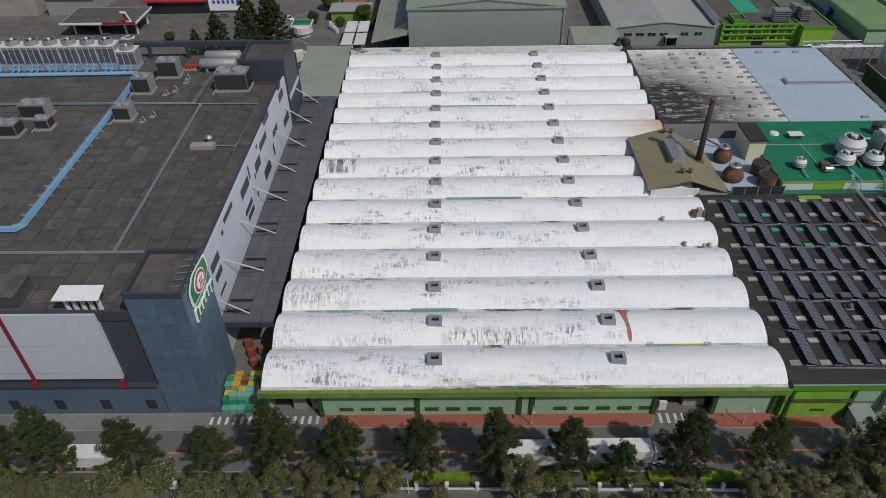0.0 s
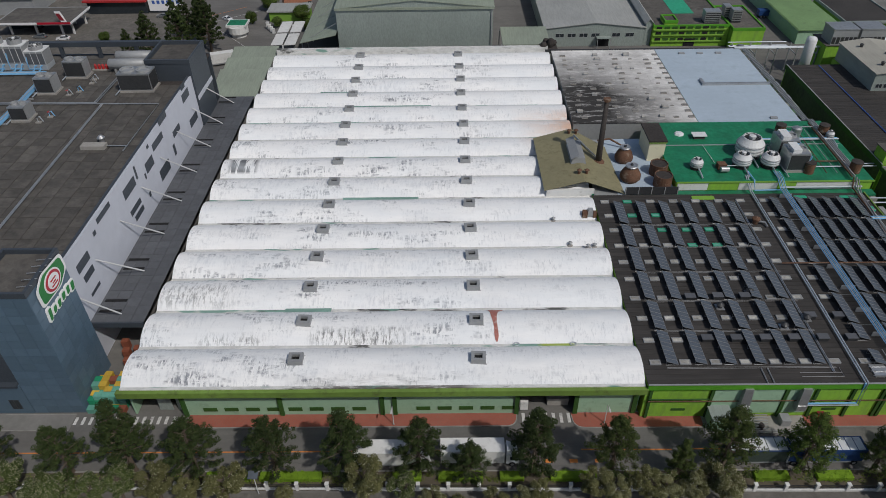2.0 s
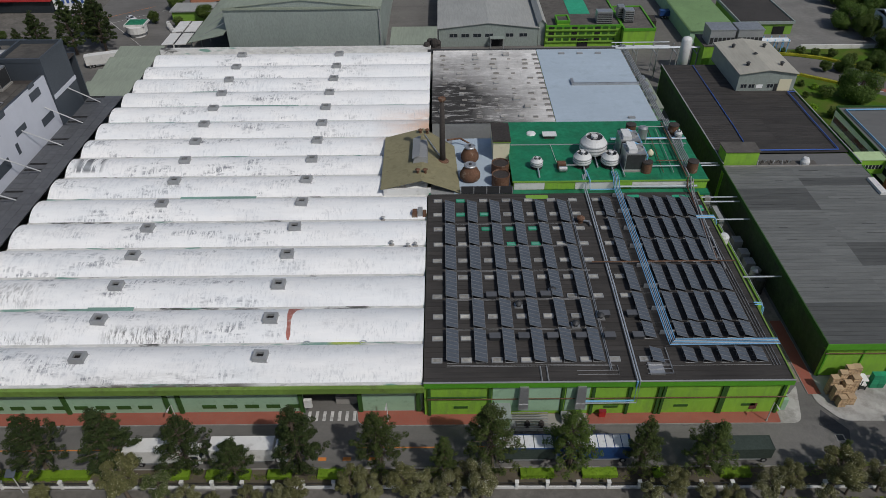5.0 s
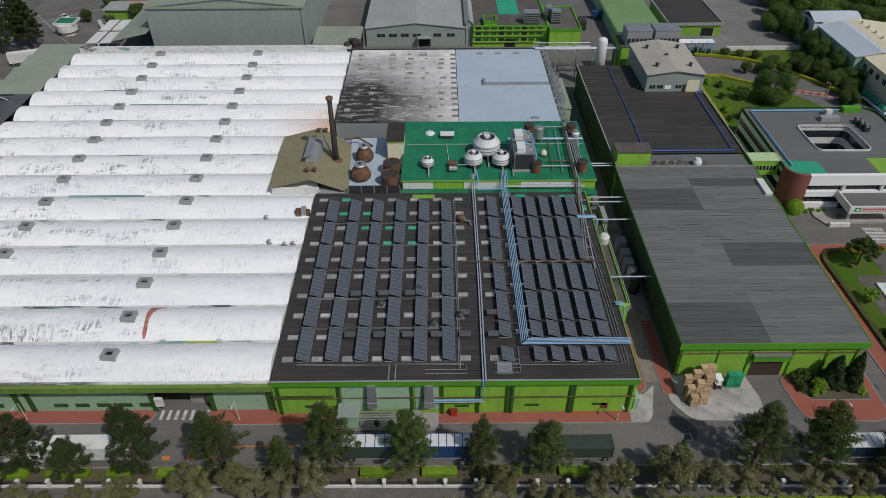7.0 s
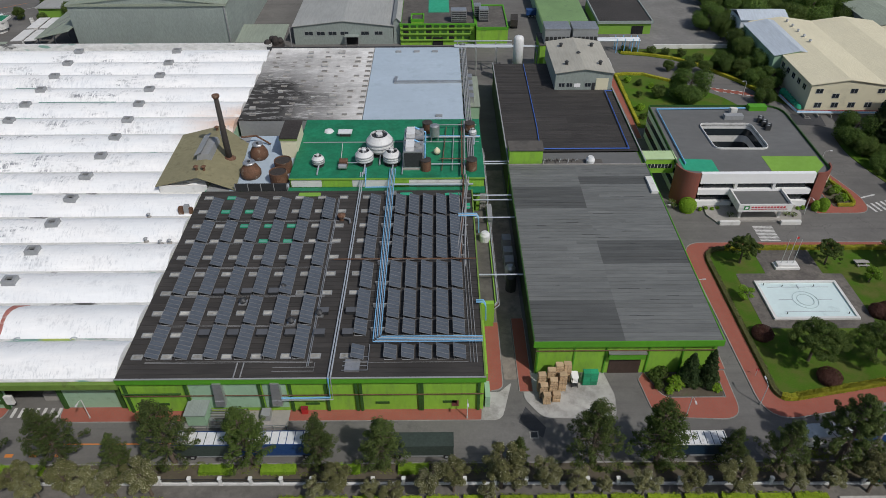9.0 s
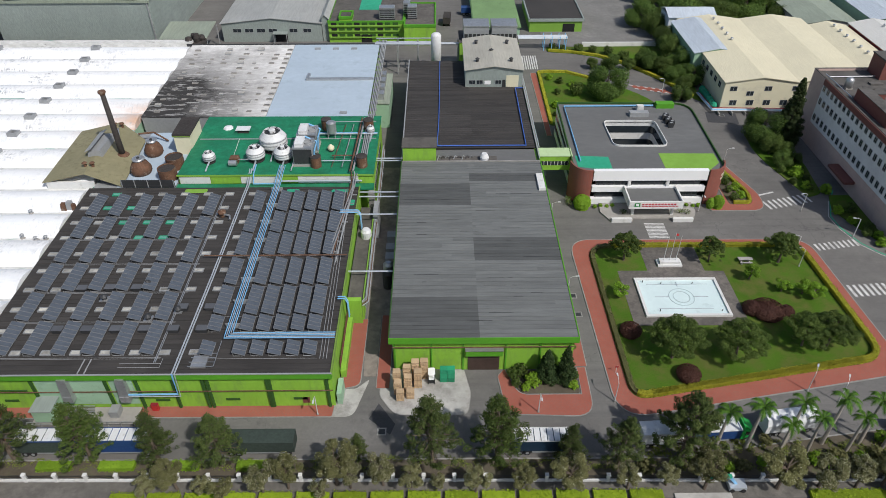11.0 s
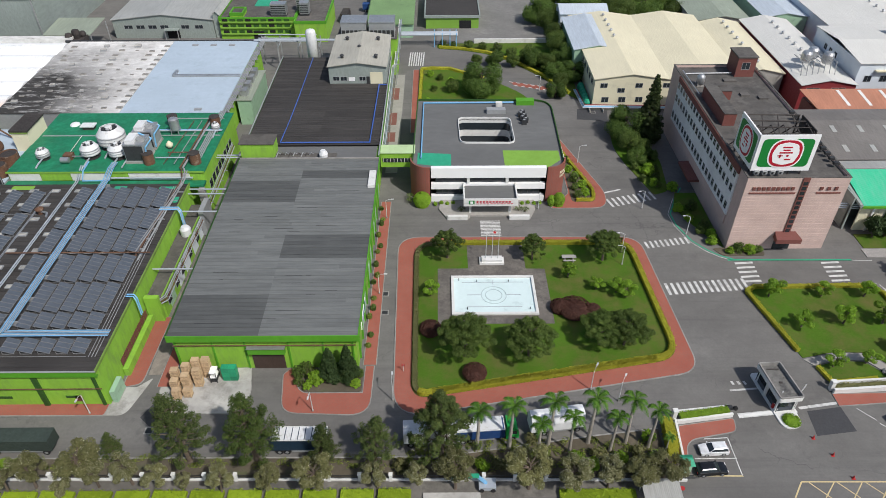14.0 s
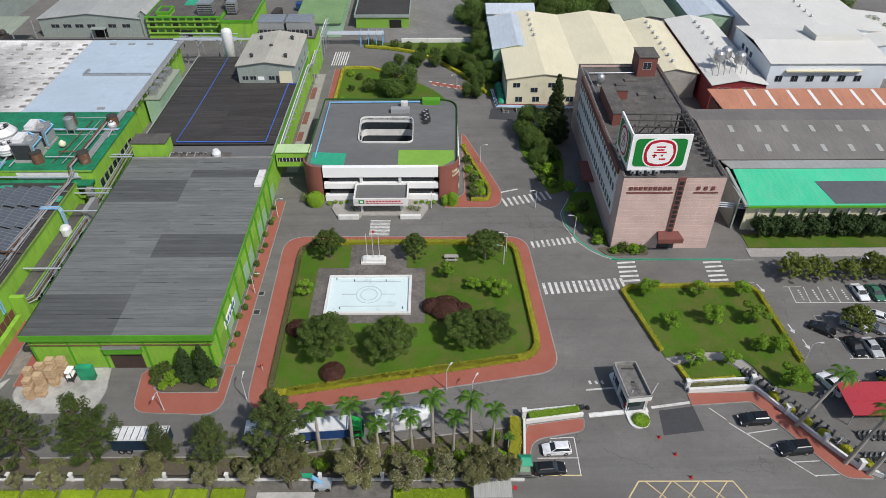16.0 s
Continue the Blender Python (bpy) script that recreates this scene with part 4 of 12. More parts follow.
solid("lawn_rear_bank", Geo().prism(rounded([(164.0, 219.6), (172.0, 218.2), (179.2, 215.4), (186.2, 209.6), (194.3, 198.6), (200.9, 186.4), (203.6, 183.0), (204.0, 224.0), (164.0, 223.6)], 1.5), -0.02, 0.1), M["grass"], "grassy bank with shrubs along the rear drive", "lawn", "structure")
# gate side
solid("lawn_gate", Geo().prism([(222.4, 104.2), (223.6, 104.9), (245.4, 105.5), (246.6, 104.6), (248.0, 92.0), (248.8, 83.0), (247.6, 80.2), (246.0, 79.6), (241.4, 81.0), (239.3, 85.7), (237.3, 88.5), (231.3, 88.7), (225.5, 87.4)], -0.02, 0.13), M["grass"], "lawn with small clipped trees beside the car park", "lawn", "structure")
solid("lawn_gate_small", Geo().prism([(226.9, 85.4), (231.0, 86.6), (235.4, 86.4), (237.0, 84.4), (238.4, 81.7), (228.2, 81.2)], -0.02, 0.14), M["grass"], "small lawn behind the gate wall", "lawn", "structure")
pavement("path_gate", [(225.4, 87.0), (231.4, 88.4), (237.0, 88.2), (238.9, 85.4), (240.9, 81.2), (239.4, 80.9), (237.3, 84.7), (235.6, 86.7), (231.0, 86.9), (226.6, 85.7)], "concrete", "narrow concrete footpath across the lawn", 0.17, 0, "path")
pavement("pavement_gate_east", rounded([(227.0, 77.2), (236.6, 77.9), (245.0, 64.2), (249.5, 64.0), (239.0, 80.0), (227.0, 79.8)], [0, 0.8, 1.5, 0.8, 1.2, 0]), "red_walk", "red brick pavement along the low white wall")
pavement("pavement_gate_west", rounded([(198.2, 65.8), (200.4, 65.8), (201.2, 71.0), (209.4, 72.6), (209.8, 75.2), (200.8, 73.8)], [0, 1, 2.0, 1.0, 0.8, 0]), "red_walk", "red brick pavement beside the visitor parking")
solid("lawn_tower", Geo().prism(rounded([(217.4, 137.0), (215.6, 131.5), (217.5, 126.0), (220.5, 119.5), (222.0, 117.2), (222.0, 137.0)], [0.5, 1, 2, 2, 0, 0.5]), -0.02, 0.12), M["grass"], "shady planted bed beside the tower", "lawn", "structure")
solid("lawn_island", Geo().prism(rounded([(208.4, 166.0), (207.6, 157.0), (208.8, 150.0), (212.6, 136.2), (216.2, 137.9), (217.6, 150.4), (216.8, 158.0), (216.8, 167.0)], [2, 3, 2, 1, 1.2, 2, 2, 2]), -0.02, 0.13), M["grass"], "grassy island with trees beside the tower drive", "lawn", "structure")
solid("lawn_tower_front", Geo().prism(rounded([(219.5, 117.0), (221.0, 114.6), (229.5, 114.6), (229.5, 117.2), (222.0, 117.2)], 0.8), -0.02, 0.12), M["soil"], "planted strip before the tower", "flower bed", "structure")
solid("lawn_green_hall", Geo().prism(rect(250.2, 116.8, 400, 121.4), -0.02, 0.12), M["grass"], "lawn strip before the long green roofed hall", "lawn", "structure")
pavement("pavement_green_hall", rect(249.5, 113.8, 400, 116.6), "grey_walk", "patterned grey and beige pavement along the road")
# verge and footpath along the street in the foreground
solid("verge", Geo().prism([(-140, 69.4), (-140, 66.6), (197.5, 64.9), (197.5, 73.2), (188, 72.0), (164, 68.4)], -0.02, 0.14), M["soil"], "leaf strewn verge under the street trees", "verge", "structure")
part("kerb", Geo().prism([(-140, 69.6), (-140, 69.38), (164, 68.36), (188, 71.96), (197.5, 73.16), (197.5, 73.4), (188, 72.2), (164, 68.6)], -0.02, 0.16), M["kerb"], bpy.data.objects["verge"])
solid("footpath", Geo().prism([(-140, 66.2), (-140, 62.6), (105, 62.6), (196.5, 61.8), (196.5, 64.6)], -0.02, 0.1), M["path"], "dusty grey footpath outside the fence", "footpath", "structure")
solid("yard_rear", Geo().prism([(164.0, 224.6), (203.0, 224.6), (203.0, 285.0), (168.0, 285.0), (168.0, 264.0), (164.0, 250.0)], -0.02, 0.05), M["yard"], "stained concrete yard behind the drive", "yard", "structure")
solid("forecourt", Geo().prism([(-220, 214.0), (-78.0, 214.0), (-70.0, 262.0), (-70.0, 320.0), (-220, 320.0)], -0.02, 0.05), M["path"], "pale concrete forecourt of the petrol station", "yard", "structure")

# ---- road markings ----
def stripes(name, a, b, depth, count, width, label):
    """A zebra crossing from a to b; depth: the stripes' vector."""
    ob = thing(name, label, "crosswalk", "crosswalks", (a[0], a[1], 0.0), "structure")
    d = ((b[0] - a[0]) / (count - 1), (b[1] - a[1]) / (count - 1))
    n = Vector((b[0] - a[0], b[1] - a[1])).normalized() * width / 2
    me = Geo().prism([(-n.x, -n.y), (n.x, n.y), (n.x + depth[0], n.y + depth[1]), (-n.x + depth[0], -n.y + depth[1])], 0.004, 0.012).mesh("stripe", M["paint"])
    for i in range(count):
        part("stripe", me, None, ob).location = (d[0] * i, d[1] * i, 0)
    return ob


stripes("crosswalk", (207.6, 103.3), (222.6, 104.6), (-0.3, 3.2), 14, 0.55, "white zebra crossing beside the garden corner")
stripes("crosswalk", (222.3, 106.9), (222.6, 112.3), (3.6, 0.25), 5, 0.55, "white zebra crossing before the tower")
stripes("crosswalk", (239.3, 107.0), (239.6, 112.3), (3.6, 0.2), 5, 0.55, "white zebra crossing beside the car park")
stripes("crosswalk", (202.6, 131.8), (212.6, 134.6), (-0.9, 3.0), 9, 0.55, "white zebra crossing east of the office")
stripes("crosswalk", (206.8, 117.2), (215.4, 118.7), (-0.3, 2.1), 9, 0.5, "white zebra crossing south of the tower corner")
stripes("crosswalk", (38.0, 77.6), (45.2, 77.6), (0, 1.9), 7, 0.5, "worn white crossing at the warehouse gate")
stripes("crosswalk", (-33.6, 77.8), (-16.6, 77.8), (0, 1.5), 15, 0.5, "worn white crossing at the warehouse corner")
stripes("crosswalk", (155.4, 206.4), (159.6, 206.4), (0.3, 10.4), 7, 0.36, "white zebra crossing on the rear drive")
plaid = thing("crosswalk", "white lattice pattern painted before the office door", "crosswalk", "crosswalks", (173.1, 121.6, 0), "structure")
for i in range(11):
    part("stripe", Geo().box(0, i * 0.5, 0.004, 4.2, i * 0.5 + 0.3, 0.012), M["paint"], plaid)


def line(pts, w, material="paint", name="road_line", label="thin worn painted road line"):
    g = Geo()
    for a, b in zip(pts, pts[1:]):
        d = (Vector(b) - Vector(a)).normalized()
        n = Vector((-d.y, d.x)) * w / 2
        g.prism([(a[0] + n.x, a[1] + n.y), (b[0] + n.x, b[1] + n.y), (b[0] - n.x, b[1] - n.y), (a[0] - n.x, a[1] - n.y)], 0.003, 0.010)
    return solid(name, g, M[material], label, "road marking", "structure")


for a, b in ((-120, 26), (46.2, 60), (63, 76)):
    line([(a, 72.6), (b, 72.5)], 0.22, "orange_paint", label="orange centre line on the works road")
line([(16, 70.3), (17.4, 70.3)], 0.7, "orange_paint", label="faded orange mark on the road")
for x in (40.5, 44.2, 48.0):
    line([(x, 70.6), (x + 1.2, 70.6)], 0.6, "orange_paint", label="faded orange mark on the road")
line([(201.6, 68.0), (207.8, 68.0)], 0.15); line([(207.6, 71.5), (207.6, 65.1)], 0.15); line([(200.6, 65.2), (207.7, 65.1)], 0.2, "yellow_paint"); line([(204.0, 71.4), (207.6, 71.6)], 0.15)
line([(211.0, 80.6), (215.6, 81.0)], 0.35, label="white stop line before the gatehouse")
for x in (212.0, 213.0, 214.0):
    line([(x, 81.8), (x - 0.2, 82.5)], 0.4)
line([(200.8, 137.0), (205.5, 138.6)], 0.45, label="white stop line before the crossing")
line([(210.6, 75.6), (220.0, 76.6)], 0.9, "paint", label="white painted gate track"); line([(220.6, 77.0), (228.6, 78.2)], 0.5)
for a, b in (((229.6, 76.9), (231.6, 74.6)), ((231.8, 74.0), (241.2, 64.6)), ((233.6, 72.0), (238.8, 72.8)), ((236.2, 69.4), (240.8, 70.0)), ((238.6, 67.0), (242.8, 67.2)), ((241.0, 64.8), (245.0, 64.9))):
    line([a, b], 0.15, label="thin white parking bay line")
line([(215.6, 64.1), (229.0, 64.0)], 0.2, "yellow_paint"); line([(229.0, 64.0), (231.5, 58.0)], 0.2, "yellow_paint"); line([(215.6, 64.1), (211.0, 58.0)], 0.2, "yellow_paint")
for x in (216.6, 220.6, 224.6):
    line([(x, 64.0), (x + 4.4, 59.0)], 0.15, "yellow_paint"); line([(x + 3.6, 64.0), (x - 1.0, 59.0)], 0.15, "yellow_paint")
for i in range(6):
    line([(253.6 + i * 2.75, 105.0), (253.2 + i * 2.75, 100.7)], 0.14, label="white parking bay line")
    if i < 4:
        for k in range(5):
            line([(254.8 + i * 2.75, 101.6 + k * 0.6), (255.2 + i * 2.75, 101.6 + k * 0.6)], 0.3, label="row of faint painted bars in a bay")
line([(253.2, 100.7), (300, 100.5)], 0.14); line([(252.6, 105.0), (256.0, 105.0)], 0.1)
line([(252.4, 95.4), (257.0, 90.9), (300, 90.9)], 0.14); line([(256.6, 86.9), (300, 86.8)], 0.14)
for i in range(6):
    line([(257.2 + i * 2.7, 90.9), (257.2 + i * 2.7, 86.9)], 0.14, label="white parking bay line")
line([(258.0, 80.4), (262.0, 78.0), (258.6, 70.5)], 0.14)
for x, y, dx, dy in ((248.2, 104.6, 0.6, -2.2), (249.6, 94.0, 0.2, -2.0), (250.6, 90.2, 0.2, -2.0), (258.2, 97.2, 2.0, 0)):
    a = thing("road_arrow", "white painted direction arrow on the asphalt", "road marking", "road arrows", (x, y, 0), "structure")
    d = Vector((dx, dy)).normalized(); n = Vector((-d.y, d.x))
    part("arrow", Geo().prism([tuple(-d * 1.2 - n * 0.12), tuple(d * 0.3 - n * 0.12), tuple(d * 0.3 - n * 0.5), tuple(d * 1.2), tuple(d * 0.3 + n * 0.5), tuple(d * 0.3 + n * 0.12), tuple(-d * 1.2 + n * 0.12)], 0.004, 0.012), M["paint"], a)
line([(221.5, 113.4), (246, 113.2)], 0.45, "teal_roof", label="dark green painted kerb line")
line([(219.4, 139.2), (216.9, 135.0), (214.3, 129.0), (214.5, 125.0), (216.2, 119.6), (218.4, 116.6), (220.4, 114.8), (222.6, 113.7)], 0.3, "teal_roof", label="dark green painted kerb line")
line([(222.4, 105.6), (247.5, 106.2)], 0.12); line([(216.4, 134.8), (213.8, 129.0), (214.0, 124.9), (215.8, 119.2), (218.1, 116.2), (220.2, 114.4), (222.4, 113.3), (250, 113.0)], 0.12)
solid("asphalt_patch", Geo().prism([(221.2, 71.8), (227.6, 72.6), (227.2, 77.2), (221.6, 76.4)], 0.0, 0.008), M["patch"], "fresh dark asphalt patch by the gate", "asphalt patch", "structure")
solid("asphalt_patch", Geo().prism([(201.0, 172.0), (209.0, 171.0), (210.0, 177.0), (202.0, 178.0)], 0.0, 0.008), M["patch"], "dark asphalt patch on the drive", "asphalt patch", "structure")
solid("asphalt_patch", Geo().prism([(118.0, 76.0), (121.5, 73.0), (122.2, 75.0), (119.4, 79.0)], 0.0, 0.008), M["patch"], "dark asphalt patch at the alley mouth", "asphalt patch", "structure")
for x, y in ((120.2, 73.6), (154.3, 104.0), (154.5, 99.0), (206.0, 176.0), (255.6, 96.6)):
    m = thing("manhole_cover", "square cast iron drain cover in the road", "manhole", "manhole covers", (x, y, 0))
    part("frame", Geo().ring(rect(-0.7, -0.7, 0.7, 0.7), rect(-0.5, -0.5, 0.5, 0.5), 0.003, 0.02), M["kerb"], m)
    part("lid", Geo().box(-0.5, -0.5, 0.002, 0.5, 0.5, 0.012), M["dark_metal"], m)
# chequered ramp on the rear drive
ramp = thing("speed_ramp", "red and white chequered speed ramp", "speed ramp", "", (186.4, 192.4, 0), "structure")
for i in range(10):
    for j in range(5):
        part("block", Geo().prism([(i * 1.0 - j * 0.3, j * 0.6 - i * 0.35), (i * 1.0 + 0.95 - j * 0.3, j * 0.6 - i * 0.35 - 0.3), (i + 0.7 - j * 0.3, j * 0.6 - i * 0.35 + 0.2), (i - 0.25 - j * 0.3, j * 0.6 - i * 0.35 + 0.55)], 0.0, 0.03), M["red_walk"] if 0 < j < 4 else M[("paint", "red_walk")[i % 2]], ramp)

# ---- the white vaulted warehouse ----
VX0, VX1, VY0, PITCH, VALLEY, CROWN = -24.4, 56.2, 78.8, 8.50, 7.4, 8.95
ware = thing("warehouse", "long warehouse with fifteen white coated barrel vaults and pale green walls", "warehouse", "", (16, 78.6, 0))


def under(parent, name, geo, mats, label="", smooth=False):
    """A part whose geometry is given in world coordinates."""
    ob = part(name, geo, mats, parent, label, smooth)
    ob.location = -parent.location
    return ob


g = Geo()
SEG, NX = 12, 48
for b in range(15):
    g = Geo()
    y0 = VY0 + b * PITCH
    rows = []
    for i in range(NX + 1):
        x = VX0 + (VX1 - VX0) * i / NX
        row = []
        for k in range(SEG + 1):
            a = -1 + 2 * k / SEG
            wob = 0.05 * noise.noise((x * 0.3, y0 + k * 0.4, 3.1))
            row.append((x, y0 + 0.25 + (PITCH - 0.5) * (k / SEG), VALLEY + (CROWN - VALLEY) * (1 - abs(a) ** 2.1) + wob))
        rows.append(row)
    n = SEG + 1
    g.add([p for r in rows for p in r], [(i * n + k, (i + 1) * n + k, (i + 1) * n + k + 1, i * n + k + 1) for i in range(NX) for k in range(SEG)])
    ends = [[(x, p[1], VALLEY - 0.25) for p in (rows[0] if x == VX0 else rows[-1])] for x in (VX0, VX1)]
    for e, r, flip in ((ends[0], rows[0], 1), (ends[1], rows[-1], 0)):
        g.add(e + r, [((k, n + k, n + k + 1, k + 1) if flip else (k, k + 1, n + k + 1, n + k)) for k in range(SEG)])
    under(ware, "roof_vault", g, M["vault"], "" if b else "white coated vault with dark streaks", True)
    under(ware, "valley_gutter", Geo().box(VX0, y0 - 0.26, VALLEY - 0.3, VX1, y0 + 0.26, VALLEY + 0.08), M["valley"])
under(ware, "valley_gutter", Geo().box(VX0 - 0.2, VY0 + 15 * PITCH - 0.2, VALLEY - 0.6, VX1, VY0 + 15 * PITCH + 1.4, VALLEY + 1.9), M["valley"])
# front: fascia, pale green wall with louvres, pilasters, openings
under(ware, "fascia", Geo().box(VX0 - 0.5, 77.9, 6.15, VX1 + 0.3, 78.75, 7.32), M["olive_trim"], "olive green metal fascia")
under(ware, "soffit", Geo().box(VX0, 78.76, 6.3, VX1, 79.4, 6.6), M["dark_green"])
for x0, x1 in ((-15.8, 37.2), (46.0, 56.0)):
    under(ware, "wall", Geo().box(x0, 79.5, 0, x1, 79.9, 6.3), M["pale_green"])
for x0, x1 in ((-24.3, -15.8), (37.2, 46.0)):
    under(ware, "lintel", Geo().box(x0, 79.5, 4.9, x1, 79.9, 6.3), M["dark_green"])
# added black sheet, no real wall: stands in for the dark interior
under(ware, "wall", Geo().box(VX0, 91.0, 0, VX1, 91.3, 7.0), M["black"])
for x0, x1 in ((VX0, VX0 + 0.3), (VX1 - 0.3, VX1)):
    under(ware, "wall", Geo().box(x0, 79.9, 0, x1, 206.6, 7.05), M["pale_green"])
under(ware, "wall", Geo().box(VX0 + 0.3, 206.4, 0, VX1 - 0.3, 206.7, 7.0), M["pale_green"])
for x0 in (-24.0, -21.0):
    under(ware, "dock_curtain", Geo().box(x0 + 3.4, 80.6, 0.1, x0 + 5.6, 80.7, 4.8), M["sage_sheet"], "grey strip curtain door")
for x in (-15.9, -0.5, 15.6, 17.6, 36.9, 46.2, 55.4):
    under(ware, "pilaster", Geo().box(x - 0.35, 79.2, 0, x + 0.35, 79.5, 6.3), M["dark_green"])
for x in [-13 + i * 3.4 for i in range(15)]:
    if 13.9 < x < 19:
        continue
    under(ware, "louvre", Geo().box(x, 79.42, 1.05, x + 2.2, 79.52, 1.85), M["dark_green"])
under(ware, "loading_platform", Geo().box(42.0, 81.0, 0, 45.4, 84.0, 1.6), M["concrete"])
under(ware, "gate_lamp_box", Geo().box(37.4, 78.9, 1.6, 38.6, 79.4, 3.4), M["white_paint"])

vent_body = Geo()
for x0, y0, x1, y1 in ((-1.15, -0.95, -0.62, 0.95), (0.62, -0.95, 1.15, 0.95), (-0.62, -0.95, 0.62, -0.5), (-0.62, 0.5, 0.62, 0.95)):
    vent_body.box(x0, y0, -0.15, x1, y1, 0.85)
vent0 = thing("roof_vent", "grey metal hooded roof vent with a dark square opening", "roof vent", "roof vents", (2.3, VY0 + PITCH * 0.5, CROWN - 0.08))
part("housing", vent_body, M["grey_metal"], vent0)
part("opening", Geo().box(-0.62, -0.5, -0.1, 0.62, 0.5, 0.35), M["black"], vent0)
for s in (-1, 1):
    part("flange", Geo().hexa([(-1.3, s * 0.95 - 0.05, 0.02), (1.3, s * 0.95 - 0.05, 0.02), (1.3, s * 0.95 + 0.05, 0.02), (-1.3, s * 0.95 + 0.05, 0.02), (-1.3, s * 1.2 - 0.05, -0.2), (1.3, s * 1.2 - 0.05, -0.2), (1.3, s * 1.2 + 0.05, -0.2), (-1.3, s * 1.2 + 0.05, -0.2)]), M["grey_metal"], vent0)
for b in range(15):
    for x in (2.3, 30.9):
        if b or x > 3:
            copy_thing(vent0, pose(x - 0.09 * b + rng.uniform(-0.15, 0.15), VY0 + PITCH * (b + 0.5), CROWN - 0.08, 0, 0, rng.uniform(-4, 4)))
# torn patches and loose odds and ends on the vaults
def vault_z(y):
    a = -1 + 2 * (((y - VY0) % PITCH) - 0.25) / (PITCH - 0.5)
    return VALLEY + (CROWN - VALLEY) * (1 - min(1, abs(a)) ** 2.1)


M["torn_red"] = mat("faded_red_sheet", (0.42, 0.16, 0.13), 0.85, var=0.25, big=0.6, fine=2.0, stain=(0.55, 0.48, 0.44), stain_scale=0.9, stain_at=(0.5, 0.7))
g = Geo()
cut = [(32.9, 35.6, 95.5), (33.0, 35.3, 95.0), (33.2, 34.6, 94.2), (33.3, 34.3, 92.9), (33.5, 34.2, 91.5), (33.7, 34.3, 90.1), (33.7, 34.4, 88.7), (33.9, 34.2, 87.9)]
for (a0, b0, ya), (a1, b1, yb) in zip(cut, cut[1:]):
    za, zb = vault_z(ya) + 0.07, vault_z(yb) + 0.07
    g.hexa([(a1, yb, zb - 0.05), (b1, yb, zb - 0.05), (b0, ya, za - 0.05), (a0, ya, za - 0.05), (a1, yb, zb), (b1, yb, zb), (b0, ya, za), (a0, ya, za)])
solid("roof_patch", g, M["torn_red"], "reddish torn strip of roof coating hanging down a vault", "roof patch", "structure")
for x, y, r in ((37.2, 87.4, 0.42), (46.4, 87.4, 0.45)):
    coil = thing("hose_coil", "grey hose coil lying in a roof valley", "hose", "roof hoses", (x, y, VALLEY + 0.12))
    for k in range(2):
        part("loop", Geo().tube([((r + 0.1 * k) * math.cos(i * 0.5236), (r + 0.1 * k) * 0.7 * math.sin(i * 0.5236), 0.05 + 0.06 * k) for i in range(12)], 0.05, 5), M["pipe_grey"], coil)

# ---- helper for plain flat or sloped halls ----
def roof_strips(parent, name, x0, x1, y0, y1, z0, z1, step, mats, cuts=(), pick=None, thick=0.12, jog=False):
    """Sheets that run along x, one beside the other up a slope in y."""
    n = max(1, round((y1 - y0) / step))
    for i in range(n):
        edges = sorted([x0, *cuts, x1] + ([rng.uniform(x0 + 2, x1 - 2)] if jog and rng.random() < 0.75 else []))
        for a, b in zip(edges, edges[1:]):
            ya, yb = y0 + (y1 - y0) * i / n, y0 + (y1 - y0) * (i + 1) / n - 0.03
            za, zb = z0 + (z1 - z0) * i / n, z0 + (z1 - z0) * (i + 1) / n
            j = 0.02 * rng.random()
            under(parent, name, Geo().hexa([(a, ya, za - thick), (b, ya, za - thick), (b, yb, zb - thick), (a, yb, zb - thick), (a, ya, za + j + 0.03), (b, ya, za + j + 0.03), (b, yb, zb + j), (a, yb, zb + j)]), pick(a, ya) if pick else mats)


def walls(parent, x0, x1, y0, y1, z0, z1, material, t=0.3, front=True, west=None):
    if front:
        under(parent, "wall", Geo().box(x0, y0, 0, x1, y0 + t, z0), M[material])
    under(parent, "wall", Geo().box(x0, y1 - t, 0, x1, y1, z1), M[material])
    # the west side can take its own colour, darkened for shade
    for a, b in ((x0, x0 + t), (x1 - t, x1)):
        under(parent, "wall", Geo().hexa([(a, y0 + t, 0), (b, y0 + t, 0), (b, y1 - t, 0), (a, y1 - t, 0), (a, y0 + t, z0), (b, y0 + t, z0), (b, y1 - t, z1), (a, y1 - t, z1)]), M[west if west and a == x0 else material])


def sash(parent, x0, z0, x1, z1, y, face="S", depth=0.12, frame="grey_metal"):
    """A window set in a wall. face S: in the plane y, looking to -y; W: in the plane x = y, looking to -x; E: to +x."""
    def bx(a0, b0, c0, a1, b1, c1):
        return Geo().box(a0, b0, c0, a1, b1, c1) if face == "S" else Geo().box(b0, a0, c0, b1, a1, c1)
    lo, hi = (y - 0.05, y + depth) if face in "SW" else (y - depth, y + 0.05)
    w = under(parent, "window", bx(x0, lo + 0.02, z0, x1, hi, z1), M["glass"])
    f = Geo()
    for a0, c0, a1, c1 in ((x0 - 0.08, z0 - 0.08, x1 + 0.08, z0), (x0 - 0.08, z1, x1 + 0.08, z1 + 0.08), (x0 - 0.08, z0, x0, z1), (x1, z0, x1 + 0.08, z1), ((x0 + x1) / 2 - 0.04, z0, (x0 + x1) / 2 + 0.04, z1)):
        q = bx(a0, lo - 0.02, c0, a1, hi, c1)
        f.add(q.v, q.f)
    fr = part("frame", f, M[frame], w)
    return w


